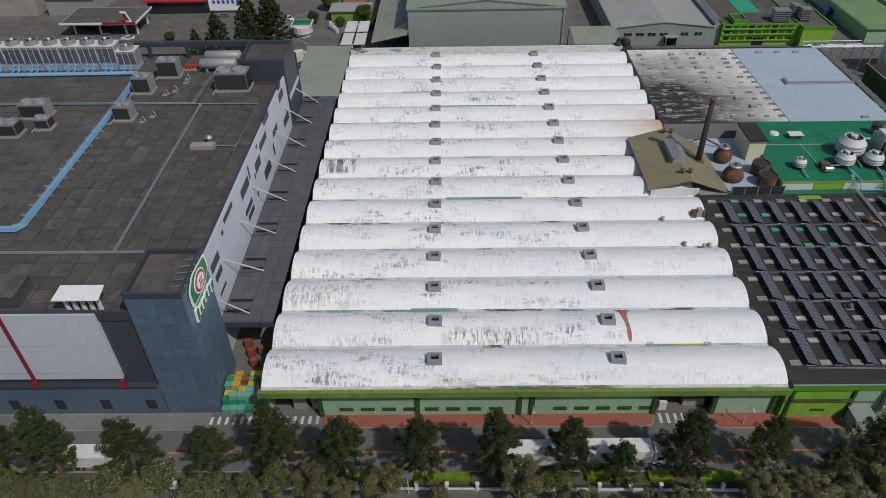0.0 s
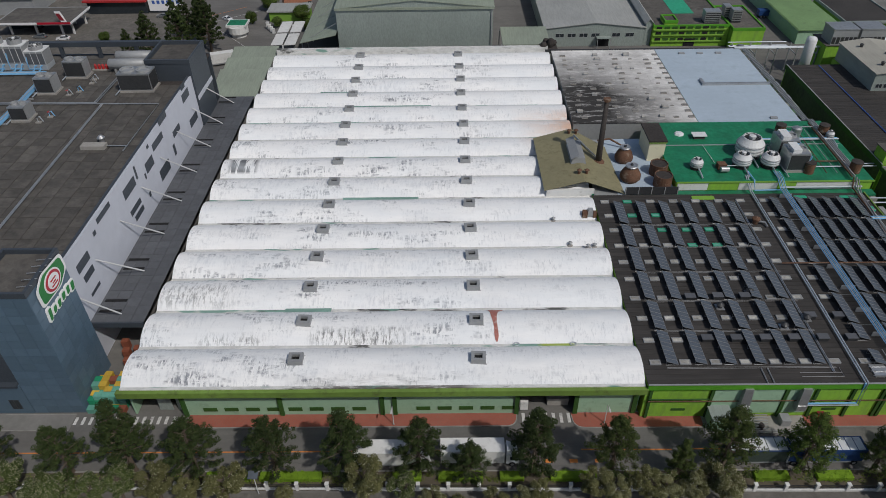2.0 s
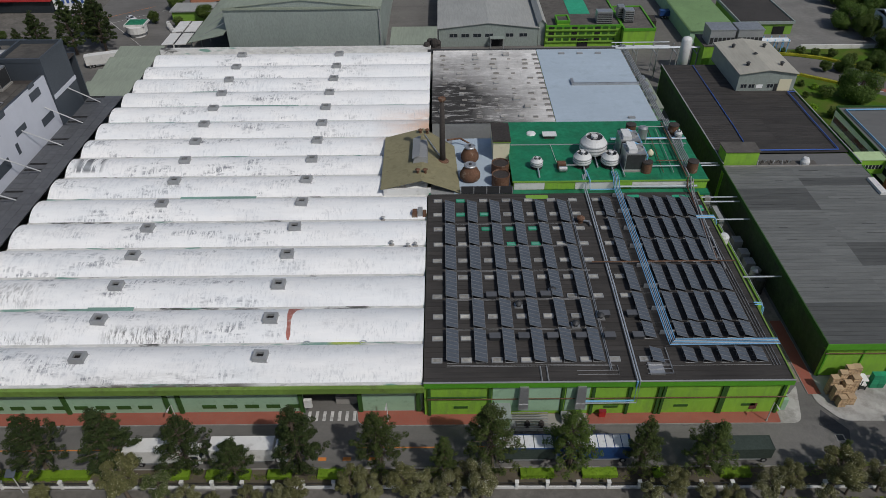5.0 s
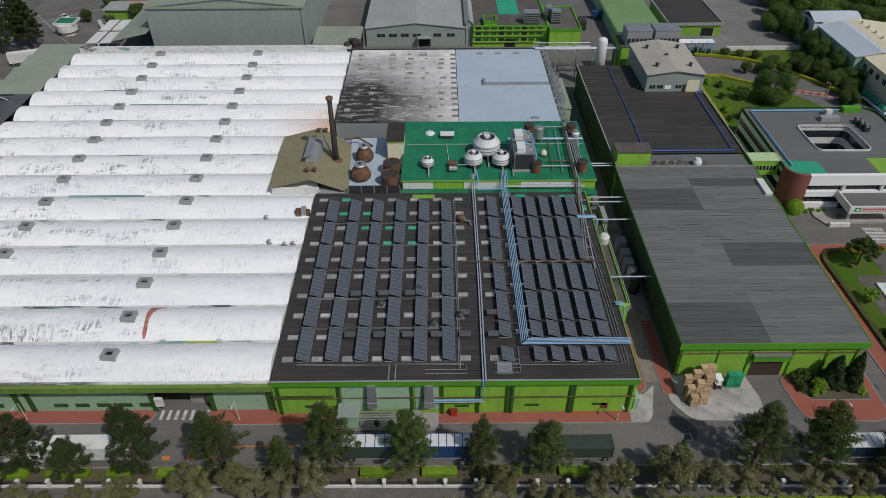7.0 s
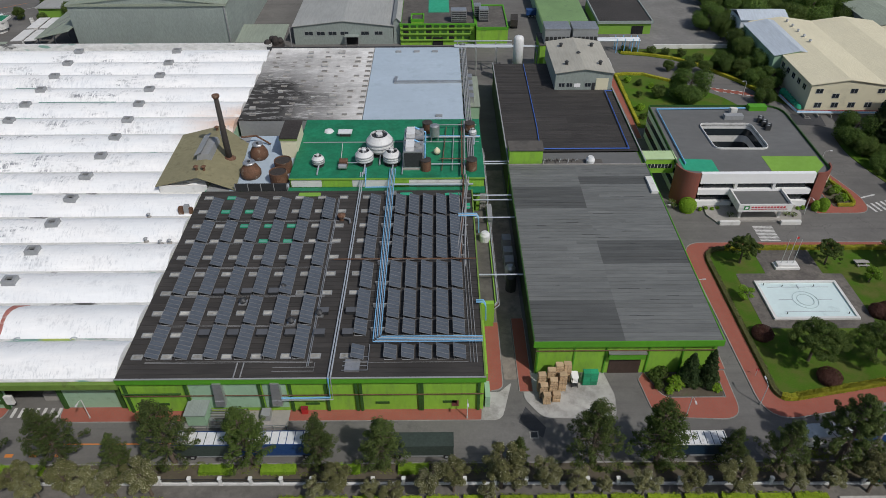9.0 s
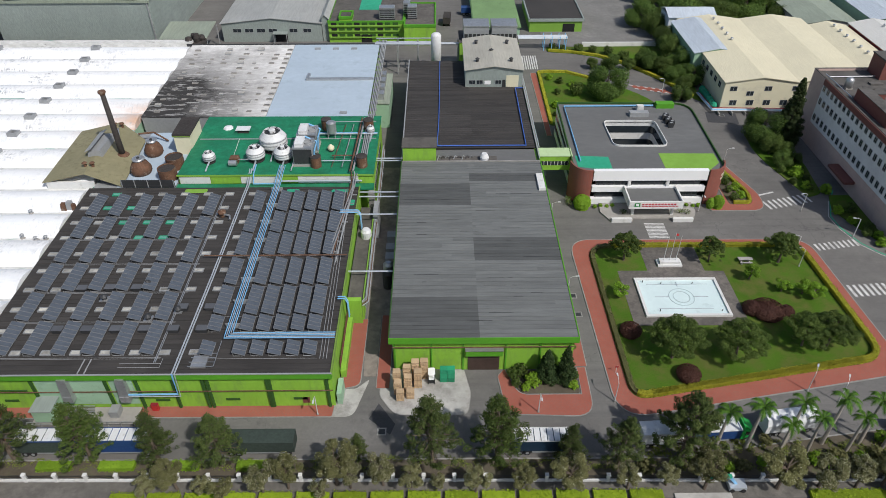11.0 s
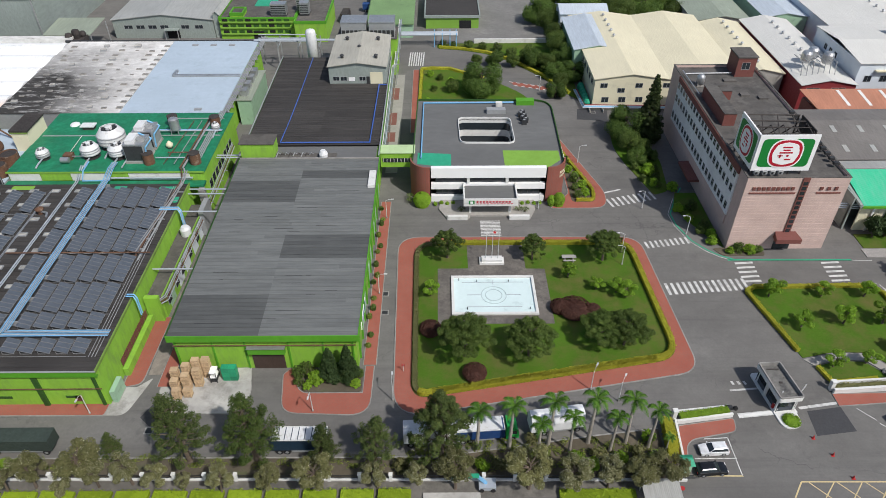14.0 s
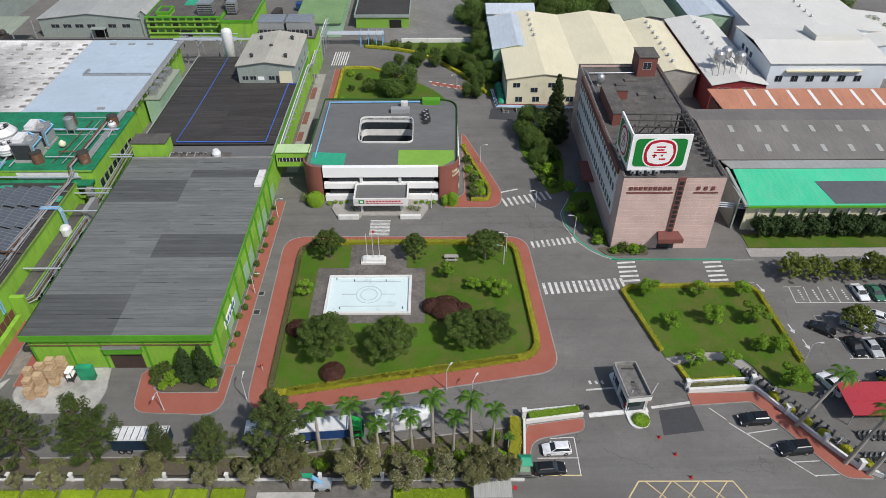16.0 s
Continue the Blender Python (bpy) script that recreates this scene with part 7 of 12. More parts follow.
for i in range(8):
    y = 88.9 + i * 11.25
    under(canopy, "hanger_rod", Geo().tube([(-33.9, max(y, 91.0), 15.7), (-29.2, y + 4.9, 9.0)], 0.14, 6), M["lamp_white"])
    for k in (5.6, 8.2):
        under(canopy, "vent_slot", Geo().box(-33.4, y + k, 8.74, -29.6, y + k + 0.6, 8.8), M["black"])
light_roof = thing("lean_to_roof", "pale sage green stepped metal lean-to roof", "lean-to", "", (-30, 172, 8))
for i in range(4):
    y0, y1 = 178.2 + i * 8.4, 186.5 + i * 8.4
    under(light_roof, "roof_sheet", Geo().hexa([(-38.2, y0, 7.6), (-24.9, y0, 7.6), (-24.9, y1, 8.3), (-38.6, y1, 8.3), (-38.2, y0, 7.75), (-24.9, y0, 7.75), (-24.9, y1, 8.45), (-38.6, y1, 8.45)]), M["sage_roof"])
    under(light_roof, "gutter", Geo().box(-38.3, y0 - 0.12, 7.45, -24.9, y0 + 0.08, 7.85), M["grey_metal"])
for i in range(5):
    under(light_roof, "post", Geo().box(-38.1, 178.6 + i * 8.2, 0, -37.8, 178.9 + i * 8.2, 7.6), M["grey_metal"])
# round emblem sign on the tower's corner
esign = thing("wall_sign", "green, white and red emblem sign on the blue tower", "sign", "", (-32.4, 84, 20))


def east_slab(pts, x0, x1):
    n = len(pts)
    return Geo().add([(x, y, z) for x in (x0, x1) for y, z in pts], [tuple(range(n - 1, -1, -1)), tuple(range(n, 2 * n))] + [(i, (i + 1) % n, n + (i + 1) % n, n + i) for i in range(n)])


def leaned(k):
    """The emblem's outline, a rounded square that leans with the script below it."""
    return rounded([(86.2 + k * (y - 86.2), 23.2 + k * (z - 23.2)) for y, z in ((82.0, 21.2), (87.6, 20.9), (90.5, 22.4), (90.3, 25.2), (84.4, 25.7), (82.0, 24.2))], 0.8 * k, 4)


for nm, m, x, pts in (("board", "sign_white", 0.25, leaned(1.0)), ("field", "sign_green", 0.32, leaned(0.86)), ("ring", "sign_white", 0.39, [(86.2 + 2.3 * math.cos(i * 0.2618), 23.2 + 1.75 * math.sin(i * 0.2618)) for i in range(24)]), ("ring", "sign_red", 0.45, [(86.2 + 2.0 * math.cos(i * 0.2618), 23.2 + 1.5 * math.sin(i * 0.2618)) for i in range(24)]), ("disc", "sign_white", 0.51, [(86.2 + 1.5 * math.cos(i * 0.2618), 23.2 + 1.12 * math.sin(i * 0.2618)) for i in range(24)])):
    under(esign, nm, east_slab(pts, -32.55 + x - 0.07, -32.55 + x), M[m])
for y, z, w, h in ((85.4, 23.4, 1.6, 0.22), (85.7, 22.9, 1.0, 0.22), (85.3, 22.5, 1.8, 0.2)):
    under(esign, "stroke", east_slab([(y, z), (y + w, z), (y + w, z + h), (y, z + h)], -32.04, -32.0), M["sign_red"])
for y, z, w, h in ((82.2, 18.4, 1.0, 2.4), (83.5, 18.7, 1.1, 1.5), (84.9, 18.6, 1.1, 1.6), (86.3, 18.7, 1.2, 1.6), (87.8, 18.6, 1.1, 1.7), (89.1, 18.2, 1.2, 1.9)):
    under(esign, "script_shape", east_slab(rounded([(y - 0.2, z), (y + w - 0.2, z + 0.1), (y + w + 0.2, z + h), (y + 0.1, z + h)], 0.3, 3), -32.5, -32.2), M["sign_white"])
    under(esign, "script_inlay", east_slab(rounded([(y + 0.05, z + 0.25), (y + w - 0.35, z + 0.3), (y + w, z + h - 0.25), (y + 0.3, z + h - 0.25)], 0.2, 3), -32.2, -32.14), M["sign_green"])
for i in range(5):
    under(esign, "bracket", Geo().tube([(-34.6, 82.0 + i * 1.5, 25.6), (-32.2, 82.0 + i * 1.5, 25.9)], 0.06, 5), M["steel"])

# ---- halls behind, gate and petrol station ----
def shed(name, label, x0, x1, y0, y1, ze, zr, roof, wall, ridge="y", over=0.4, windows=(), base=0.0, category="warehouse", ridges=1):
    """A hall with gable roofs. ridge y: ridges run along y, gables look to -y."""
    ob = thing(name, label, category, "", ((x0 + x1) / 2, y0, base))
    under(ob, "wall", Geo().box(x0, y0, base, x1, y0 + 0.3, ze), M[wall])
    under(ob, "wall", Geo().box(x0, y1 - 0.3, base, x1, y1, ze), M[wall])
    under(ob, "wall", Geo().box(x0, y0 + 0.3, base, x0 + 0.3, y1 - 0.3, ze), M[wall])
    under(ob, "wall", Geo().box(x1 - 0.3, y0 + 0.3, base, x1, y1 - 0.3, ze), M[wall])
    t = 0.18
    if ridge == "y":
        w = (x1 - x0) / ridges
        for r in range(ridges):
            a, m, b = x0 + r * w, x0 + (r + 0.5) * w, x0 + (r + 1) * w
            for xa, za, xb, zb in ((a - (over if r == 0 else 0), ze, m, zr), (m, zr, b + (over if r == ridges - 1 else 0), ze)):
                under(ob, "roof", Geo().hexa([(xa, y0 - over, za), (xb, y0 - over, zb), (xb, y1 + over, zb), (xa, y1 + over, za), (xa, y0 - over, za + t), (xb, y0 - over, zb + t), (xb, y1 + over, zb + t), (xa, y1 + over, za + t)]), M[roof])
            under(ob, "gable", Geo().hexa([(a, y0, ze), (b, y0, ze), (b, y0 + 0.3, ze), (a, y0 + 0.3, ze), (m - 0.01, y0, zr), (m + 0.01, y0, zr), (m + 0.01, y0 + 0.3, zr), (m - 0.01, y0 + 0.3, zr)]), M[wall])
    else:
        m = (y0 + y1) / 2
        for ya, za, yb, zb in ((y0 - over, ze, m, zr), (m, zr, y1 + over, ze)):
            under(ob, "roof", Geo().hexa([(x0 - over, ya, za), (x1 + over, ya, za), (x1 + over, yb, zb), (x0 - over, yb, zb), (x0 - over, ya, za + t), (x1 + over, ya, za + t), (x1 + over, yb, zb + t), (x0 - over, yb, zb + t)]), M[roof])
    for (a, z0, b, z1, *f) in windows:
        if f and f[0] == "W":
            sash(ob, a, z0, b, z1, x0, "W")
        else:
            sash(ob, a, z0, b, z1, y0, "S")
    return ob


# tall sage shed with its lean-to
big = shed("storage_hall", "tall windowless sage grey metal storage hall", -8.0, 40.6, 218.0, 290.0, 16.6, 19.0, "sage_roof", "sage_sheet")
under(big, "eave_trim", Geo().box(-8.3, 217.5, 16.2, 40.9, 217.98, 16.9), M["sage_roof"])
under(big, "downpipe", Geo().box(40.0, 217.6, 0, 40.3, 217.9, 16), M["grey_metal"])
lean = thing("lean_to", "sage green lean-to canopy on the storage hall", "lean-to", "", (-14, 218, 0))
under(lean, "roof", Geo().hexa([(-19.6, 216.5, 7.2), (-8.2, 216.5, 9.6), (-8.2, 285, 9.6), (-19.6, 285, 7.2), (-19.6, 216.5, 7.4), (-8.2, 216.5, 9.8), (-8.2, 285, 9.8), (-19.6, 285, 7.4)]), M["sage_roof"])
for i in range(6):
    under(lean, "brace", Geo().tube([(-8.1, 219 + i * 9, 12.5), (-16.6, 219 + i * 9, 8.2)], 0.08, 5), M["grey_metal"])
    under(lean, "post", Geo().box(-19.4, 218 + i * 9, 0, -19.1, 218.3 + i * 9, 7.2), M["grey_metal"])
# white frames standing behind the warehouse
big.location.y += 2.0
fr = thing("white_canopy", "pair of white flat canopies on a post", "canopy", "", (-26, 226, 0))
for x in (-30.0, -25.8):
    for y in (221.0, 232.0):
        under(fr, "panel", Geo().hexa([(x, y, 4.9), (x + 3.6, y, 5.0), (x + 3.6, y + 9.6, 5.0), (x, y + 9.6, 4.9), (x, y, 5.1), (x + 3.6, y, 5.2), (x + 3.6, y + 9.6, 5.2), (x, y + 9.6, 5.1)]), M["white_paint"])
under(fr, "post", Geo().box(-26.4, 221, 0, -26.0, 221.4, 4.9), M["white_paint"])
under(fr, "post", Geo().box(-26.4, 239, 0, -26.0, 239.4, 4.9), M["white_paint"])
# grey gabled halls
shed("grey_hall", "low grey gabled hall with a row of windows", 58.4, 91.0, 229.4, 289.0, 6.0, 7.8, "grey_metal_roof", "pale_grey_wall" if "pale_grey_wall" in M else "sage_sheet", ridges=1, windows=[(62 + i * 3.9, 3.2, 64.6 + i * 3.9, 4.3) for i in range(4)] + [(80.5, 3.2, 83.0, 4.3), (85.0, 3.2, 87.5, 4.3)])
gd = thing("hall_porch", "small porch over a dark doorway", "porch", "", (78, 222.5, 0))
under(gd, "roof", Geo().box(75.2, 227.0, 3.3, 80.0, 229.3, 3.5), M["sage_sheet"])
under(gd, "doorway", Geo().box(75.6, 229.25, 0, 79.6, 229.35, 3.0), M["black"])
for x in (75.4, 79.6):
    under(gd, "post", Geo().box(x, 227.1, 0, x + 0.2, 227.3, 3.3), M["grey_metal"])
shed("grey_hall", "narrow grey hall with a light metal roof", 91.2, 93.3, 229.8, 289.0, 7.2, 8.6, "grey_metal_roof", "sage_sheet")
sc = thing("loading_canopy", "pale green flat loading canopy", "canopy", "", (51, 214, 0))
under(sc, "roof", Geo().hexa([(43.4, 213.6, 7.0), (58.0, 213.6, 7.0), (58.0, 226.4, 7.8), (43.4, 226.4, 7.8), (43.4, 213.6, 7.2), (58.0, 213.6, 7.2), (58.0, 226.4, 8.0), (43.4, 226.4, 8.0)]), M["sage_roof"])
for x in (43.6, 58.4):
    for y in (214.0, 225.8):
        under(sc, "post", Geo().box(x - 0.6, y, 0, x - 0.3, y + 0.3, 7.0), M["grey_metal"])
# stacked lime green plant
lime = thing("lime_plant", "terraced lime green plant building", "factory building", "", (110, 226, 0))
for x0, x1, y0, y1, z in ((93.4, 118.0, 228.5, 264.0, 6.6), (118.2, 128.4, 225.6, 247.0, 6.4), (97.0, 101.2, 229.4, 235.0, 7.8)):
    under(lime, "block", Geo().box(x0, y0, 0, x1, y1, z), M["lime"])
    under(lime, "roof", Geo().box(x0 + 0.4, y0 + 0.4, z, x1 - 0.4, y1 - 0.4, z + 0.08), M["old_roof"])
    under(lime, "parapet", Geo().ring(rect(x0 - 0.1, y0 - 0.1, x1 + 0.1, y1 + 0.1), rect(x0 + 0.35, y0 + 0.35, x1 - 0.35, y1 - 0.35), z - 0.4, z + 0.5), M["green_trim"])
for z in (1.6, 3.6, 5.4):
    under(lime, "ledge", Geo().box(93.6, 228.0, z, 117.0, 228.49, z + 0.35), M["lime_roof"])
    for i in range(9):
        under(lime, "opening", Geo().box(94.4 + i * 2.5, 228.38, z + 0.45, 96.2 + i * 2.5, 228.49, z + 1.25), M["dark_green" if i % 3 else "black"])
under(lime, "doorway", Geo().box(104.0, 228.3, 0, 107.5, 228.48, 2.6), M["black"])
under(lime, "roof_patch", Geo().box(102.6, 240.0, 6.7, 109.6, 261.0, 6.76), M["teal_roof"])
for x, y, w in ((112.6, 232.0, 5.0), (120.8, 233.0, 3.0), (118.9, 236.5, 2.2)):
    c = thing("cooling_unit", "grey boxed cooling unit with louvres on the plant roof", "cooling unit", "roof cooling units", (x, y, 6.6))
    part("casing", Geo().box(-w / 2, -1.6, 0.5, w / 2, 1.6, 4.0), M["steel"], c)
    for k in range(5):
        part("louvre", Geo().box(-w / 2 + 0.15, -1.66, 0.8 + k * 0.6, w / 2 - 0.15, -1.6, 1.1 + k * 0.6), M["dark_metal"], c)
    part("base", Geo().box(-w / 2, -1.6, 0, w / 2, 1.6, 0.5), M["dark_metal"], c)
# white upright tank and pipe bridge
tank = thing("storage_tank", "tall white upright storage tank", "storage tank", "", (128.6, 196.6, 0))
part("shell", Geo().turned(0, 0, [(1.45, 3.0), (1.45, 14.4), (1.2, 15.0), (0.5, 15.3), (0.05, 15.4)], 20), M["tank_white"], tank, smooth=True)
part("skirt", Geo().cyl(0, 0, 0, 3.0, 1.3), M["grey_metal"], tank)
bridge = thing("pipe_bridge", "grey steel pipe bridge with several pipes", "pipe bridge", "", (120, 203, 0))
for k, (z, y) in enumerate(((9.4, 203.4), (9.4, 204.0), (8.0, 208.0), (8.0, 208.7), (8.8, 209.3), (7.2, 208.2))):
    under(bridge, "pipe", Geo().tube([(110.6, y, z), (136.0 if k < 2 else 128, y, z)], 0.22 if k < 2 else 0.16), M["pipe_grey"])
for x in (111.5, 117, 123, 129, 135):
    under(bridge, "post", Geo().box(x, 203.5, 0, x + 0.3, 203.8, 9.2), M["grey_metal"])
    under(bridge, "post", Geo().box(x, 208.2, 0, x + 0.3, 208.5, 8.8), M["grey_metal"])
    under(bridge, "tie", Geo().box(x, 203.5, 7.0, x + 0.3, 209.6, 7.2), M["grey_metal"])
north_pipes = thing("pipe_rack", "bundle of grey pipes along the blue roof's edge", "pipe rack", "", (111, 180, 9))
for k in range(4):
    under(north_pipes, "pipe", Geo().tube([(112.2 + k * 0.4, 134.0, 10.3), (112.4 + k * 0.4, 157.6, 10.3), (112.4 + k * 0.4, 159.0, 9.3), (112.6 + k * 0.4, 206.5, 9.3)], 0.14), M["grey_metal"])
for i in range(14):
    under(north_pipes, "support", Geo().box(112.0, 159.4 + i * 3.6, 8.4, 113.9, 159.6 + i * 3.6, 9.16), M["grey_metal"])
side = thing("side_plant", "pale green machine house squeezed between the halls", "machine house", "", (114, 176, 0))
under(side, "wall", Geo().box(112.8, 170.0, 0, 116.4, 188.0, 6.8), M["pale_green"])
under(side, "roof", Geo().box(112.6, 169.8, 6.8, 116.6, 188.2, 7.0), M["sage_roof"])
for i in range(4):
    under(side, "duct", Geo().box(113.4, 172 + i * 4, 7.0, 115.0, 174.4 + i * 4, 8.6), M["steel"])
# grey boxed coolers on stilts
for x in (140.2, 148.2):
    c = thing("cooling_unit", "large grey boxed cooling tower on a steel base", "cooling unit", "stilted cooling units", (x, 204.0, 0))
    part("casing", Geo().box(-3.6, -3.0, 11.0, 3.6, 3.0, 15.2), M["grey_metal"], c)
    part("top", Geo().box(-3.7, -3.1, 15.2, 3.7, 3.1, 15.5), M["steel"], c)
    for k in range(6):
        part("louvre", Geo().box(-3.4 + k * 1.2, -3.06, 11.3, -2.5 + k * 1.2, -3.0, 13.2), M["dark_metal"], c)
    for dx in (-3.2, 3.0):
        for dy in (-2.6, 2.4):
            part("leg", Geo().box(dx, dy, 0, dx + 0.3, dy + 0.3, 11.0), M["grey_metal"], c)
mh = thing("machine_house", "lime green house under the grey cooling towers", "machine house", "", (144, 198, 0))
under(mh, "wall", Geo().box(135.4, 200.4, 0, 152.4, 209.5, 10.9), M["lime"])
under(mh, "roof", Geo().box(135.2, 200.2, 10.9, 152.6, 209.7, 11.0), M["old_roof"])
gr = thing("green_roof_shed", "long shed with a faded green roof", "shed", "", (150, 232, 0))
under(gr, "wall", Geo().box(141.0, 229.0, 0, 156.0, 285.0, 4.6), M["pale_green"])
under(gr, "roof", Geo().hexa([(140.6, 228.4, 4.6), (156.4, 228.4, 4.6), (156.4, 285, 4.6), (140.6, 285, 4.6), (141, 228.4, 4.9), (156.4, 228.4, 4.9), (156.4, 285, 4.9), (141, 285, 4.9)]), M["lime_roof_old"])
dk = thing("dark_roof_house", "house with a black flat roof and lime green walls", "house", "", (170, 236, 0))
under(dk, "wall", Geo().box(160.2, 237.0, 0, 178.0, 262.0, 4.0), M["lime_roof"])
under(dk, "roof", Geo().box(159.8, 236.6, 4.0, 178.4, 262.4, 4.25), M["dark_sheet"])
under(dk, "parapet", Geo().ring(rect(159.7, 236.5, 178.5, 262.5), rect(160.1, 236.9, 178.1, 262.1), 3.7, 4.6), M["sage_sheet"])
under(dk, "doorway", Geo().box(171.5, 236.9, 0, 175.5, 236.98, 2.8), M["black"])
rack = thing("pipe_rack", "blue and grey pipe rack by the rear drive", "pipe rack", "", (166, 222, 0))
for k in range(4):
    under(rack, "pipe", Geo().tube([(152.6, 221.0 + k * 0.8, 4.0), (170.6, 221.0 + k * 0.8, 4.0)], 0.24), M["pipe_grey"])
for x in (163, 165.5, 168, 170):
    for y in (220.8, 223.8):
        under(rack, "post", Geo().box(x, y, 0, x + 0.25, y + 0.25, 4.6), M["pipe_blue"])
    under(rack, "beam", Geo().box(x, 220.8, 3.5, x + 0.25, 224.0, 3.75), M["pipe_blue"])
wall = solid("boundary_wall", Geo().box(176.0, 223.9, 0, 200.0, 224.5, 1.4), M["white_paint"], "low white wall beside the rear yard", "wall", "structure")

# ---- the cream warehouses in the east ----
cw = shed("cream_warehouse", "big cream warehouse with twin gable roofs", 206.2, 245.6, 179.2, 226.0, 8.0, 9.4, "cream_roof", "cream_wall", ridges=2, windows=[(208.6 + i * 4.6, 1.4, 210.4 + i * 4.6, 2.8) for i in range(5)] + [(207.8, 5.6, 209.6, 6.8), (212.6, 4.2, 214.4, 5.4), (217.2, 5.6, 219.0, 6.8), (224.6, 5.6, 226.4, 6.8)] + [(182 + i * 3.6, 5.2, 183.6 + i * 3.6, 6.6, "W") for i in range(5)])
# pale blue house beside it
shed("blue_warehouse", "warehouse with a pale blue metal roof and green walls", 203.8, 217.6, 199.0, 224.0, 8.0, 9.4, "sky_roof", "pale_green")
shed("blue_house", "pale blue house with a light gable roof", 203.6, 218.6, 226.6, 236.0, 8.4, 10.0, "sky_roof", "pale_wall", ridge="x", windows=[(206, 6.0, 207.4, 7.2), (212.6, 6.0, 214, 7.2)])
shed("cream_shed", "cream shed with a gable roof", 246.2, 258.6, 184.0, 222.0, 7.2, 8.6, "cream_roof", "concrete")
shed("cream_shed", "pale green roofed shed behind", 246.0, 264.0, 224.0, 246.0, 7.0, 8.6, "sage_roof", "concrete")
rd = shed("red_shed", "dark red shed with an off-white metal roof", 259.6, 273.8, 175.0, 222.0, 8.0, 9.4, "white_roof", "red_wall", windows=[(261.0, 6.0, 264.4, 7.2), (267.6, 6.0, 271.2, 7.2)])
shed("white_factory", "large white factory building with a pale roof", 274.8, 306.0, 178.0, 204.0, 12.6, 13.8, "white_roof", "pale_wall", ridge="x", windows=[(277.0 + i * 4.2, 7.6, 278.8 + i * 4.2, 9.2) for i in range(6)] + [(190 + i * 3, 9, 191.4 + i * 3, 10.4, "W") for i in range(3)])
under(bpy.data.objects["white_factory"], "awning", Geo().box(279.0, 177.0, 10.6, 299.0, 177.98, 10.9), M["cream_roof"])
under(bpy.data.objects["white_factory"], "roof_house", Geo().box(291.0, 190.0, 13.0, 304.0, 198.0, 15.4), M["white_roof"])
shed("white_factory", "pale long factory hall behind", 281.6, 318.0, 205.0, 290.0, 10.6, 12.4, "white_roof", "pale_wall", ridges=1)
shed("blue_warehouse", "long pale blue roofed hall", 267.6, 281.2, 223.0, 290.0, 8.6, 9.8, "sky_roof", "pale_green")
shed("blue_house", "pale blue house in the distance", 305.0, 330.0, 196.0, 224.0, 9.0, 10.5, "white_roof", "sky_wall" if "sky_wall" in M else "pale_wall", windows=[(308 + i * 3.4, 3.4, 309.6 + i * 3.4, 5.0) for i in range(6)])
# orange roof, brown roofs and the green roof hall
lo = thing("orange_roof_shed", "low shed with a rust orange metal roof and white strips", "shed", "", (290, 160, 0))
under(lo, "roof", Geo().hexa([(258.0, 160.6, 7.6), (340, 160.6, 7.6), (340, 169.6, 9.4), (256.0, 169.6, 9.4), (258.0, 160.6, 7.8), (340, 160.6, 7.8), (340, 169.6, 9.6), (256.0, 169.6, 9.6)]), M["orange_roof"])
for i in range(9):
    under(lo, "skylight_strip", Geo().hexa([(266 + i * 5.4, 161.2, 7.85), (266.8 + i * 5.4, 161.2, 7.85), (265.8 + i * 5.4, 169.0, 9.45), (265.0 + i * 5.4, 169.0, 9.45), (266 + i * 5.4, 161.2, 7.9), (266.8 + i * 5.4, 161.2, 7.9), (265.8 + i * 5.4, 169.0, 9.55), (265.0 + i * 5.4, 169.0, 9.55)]), M["white_paint"])
under(lo, "wall", Geo().box(257.4, 160.9, 0, 340, 169.4, 7.5), M["maroon"])
gh = thing("green_hall", "long hall with stepped brown, grey and turquoise green roofs", "factory hall", "", (300, 122, 0))
for y0, z0, y1, z1, x0, m in ((151.0, 10.2, 160.0, 8.6, 247.0, "brown_grey"), (137.0, 8.4, 151.0, 10.4, 247.4, "brown_grey"), (132.6, 8.9, 136.8, 8.2, 249.0, "grey_metal_roof"), (122.0, 6.7, 132.4, 8.8, 250.0, "bright_green_sheet")):
    under(gh, "roof", Geo().hexa([(x0 + (0.6 if m != "bright_green_sheet" else 0.2), y0, z0), (400, y0, z0), (400, y1, z1), (x0, y1, z1), (x0 + (0.6 if m != "bright_green_sheet" else 0.2), y0, z0 + 0.2), (400, y0, z0 + 0.2), (400, y1, z1 + 0.2), (x0, y1, z1 + 0.2)]), M[m])
under(gh, "gable_trim", Geo().hexa([(249.4, 121.8, 6.6), (250.0, 121.8, 6.6), (249.0, 132.6, 8.8), (248.4, 132.6, 8.8), (249.4, 121.8, 7.1), (250.0, 121.8, 7.1), (249.0, 132.6, 9.3), (248.4, 132.6, 9.3)]), M["sage_sheet"])
under(gh, "wall", Geo().box(250.6, 123.0, 0, 400, 123.3, 6.6), M["cream_wall"])
under(gh, "wall", Geo().box(248.6, 123.3, 0, 248.9, 160.0, 8.0), M["sage_sheet"])
under(gh, "gutter", Geo().box(250.0, 121.7, 6.3, 400, 122.0, 6.75), M["green_trim"])
for i in range(26):
    under(gh, "pier", Geo().box(253 + i * 3.1, 122.6, 0, 253.4 + i * 3.1, 122.98, 6.4), M["dark_green" if i % 2 else "white_paint"])
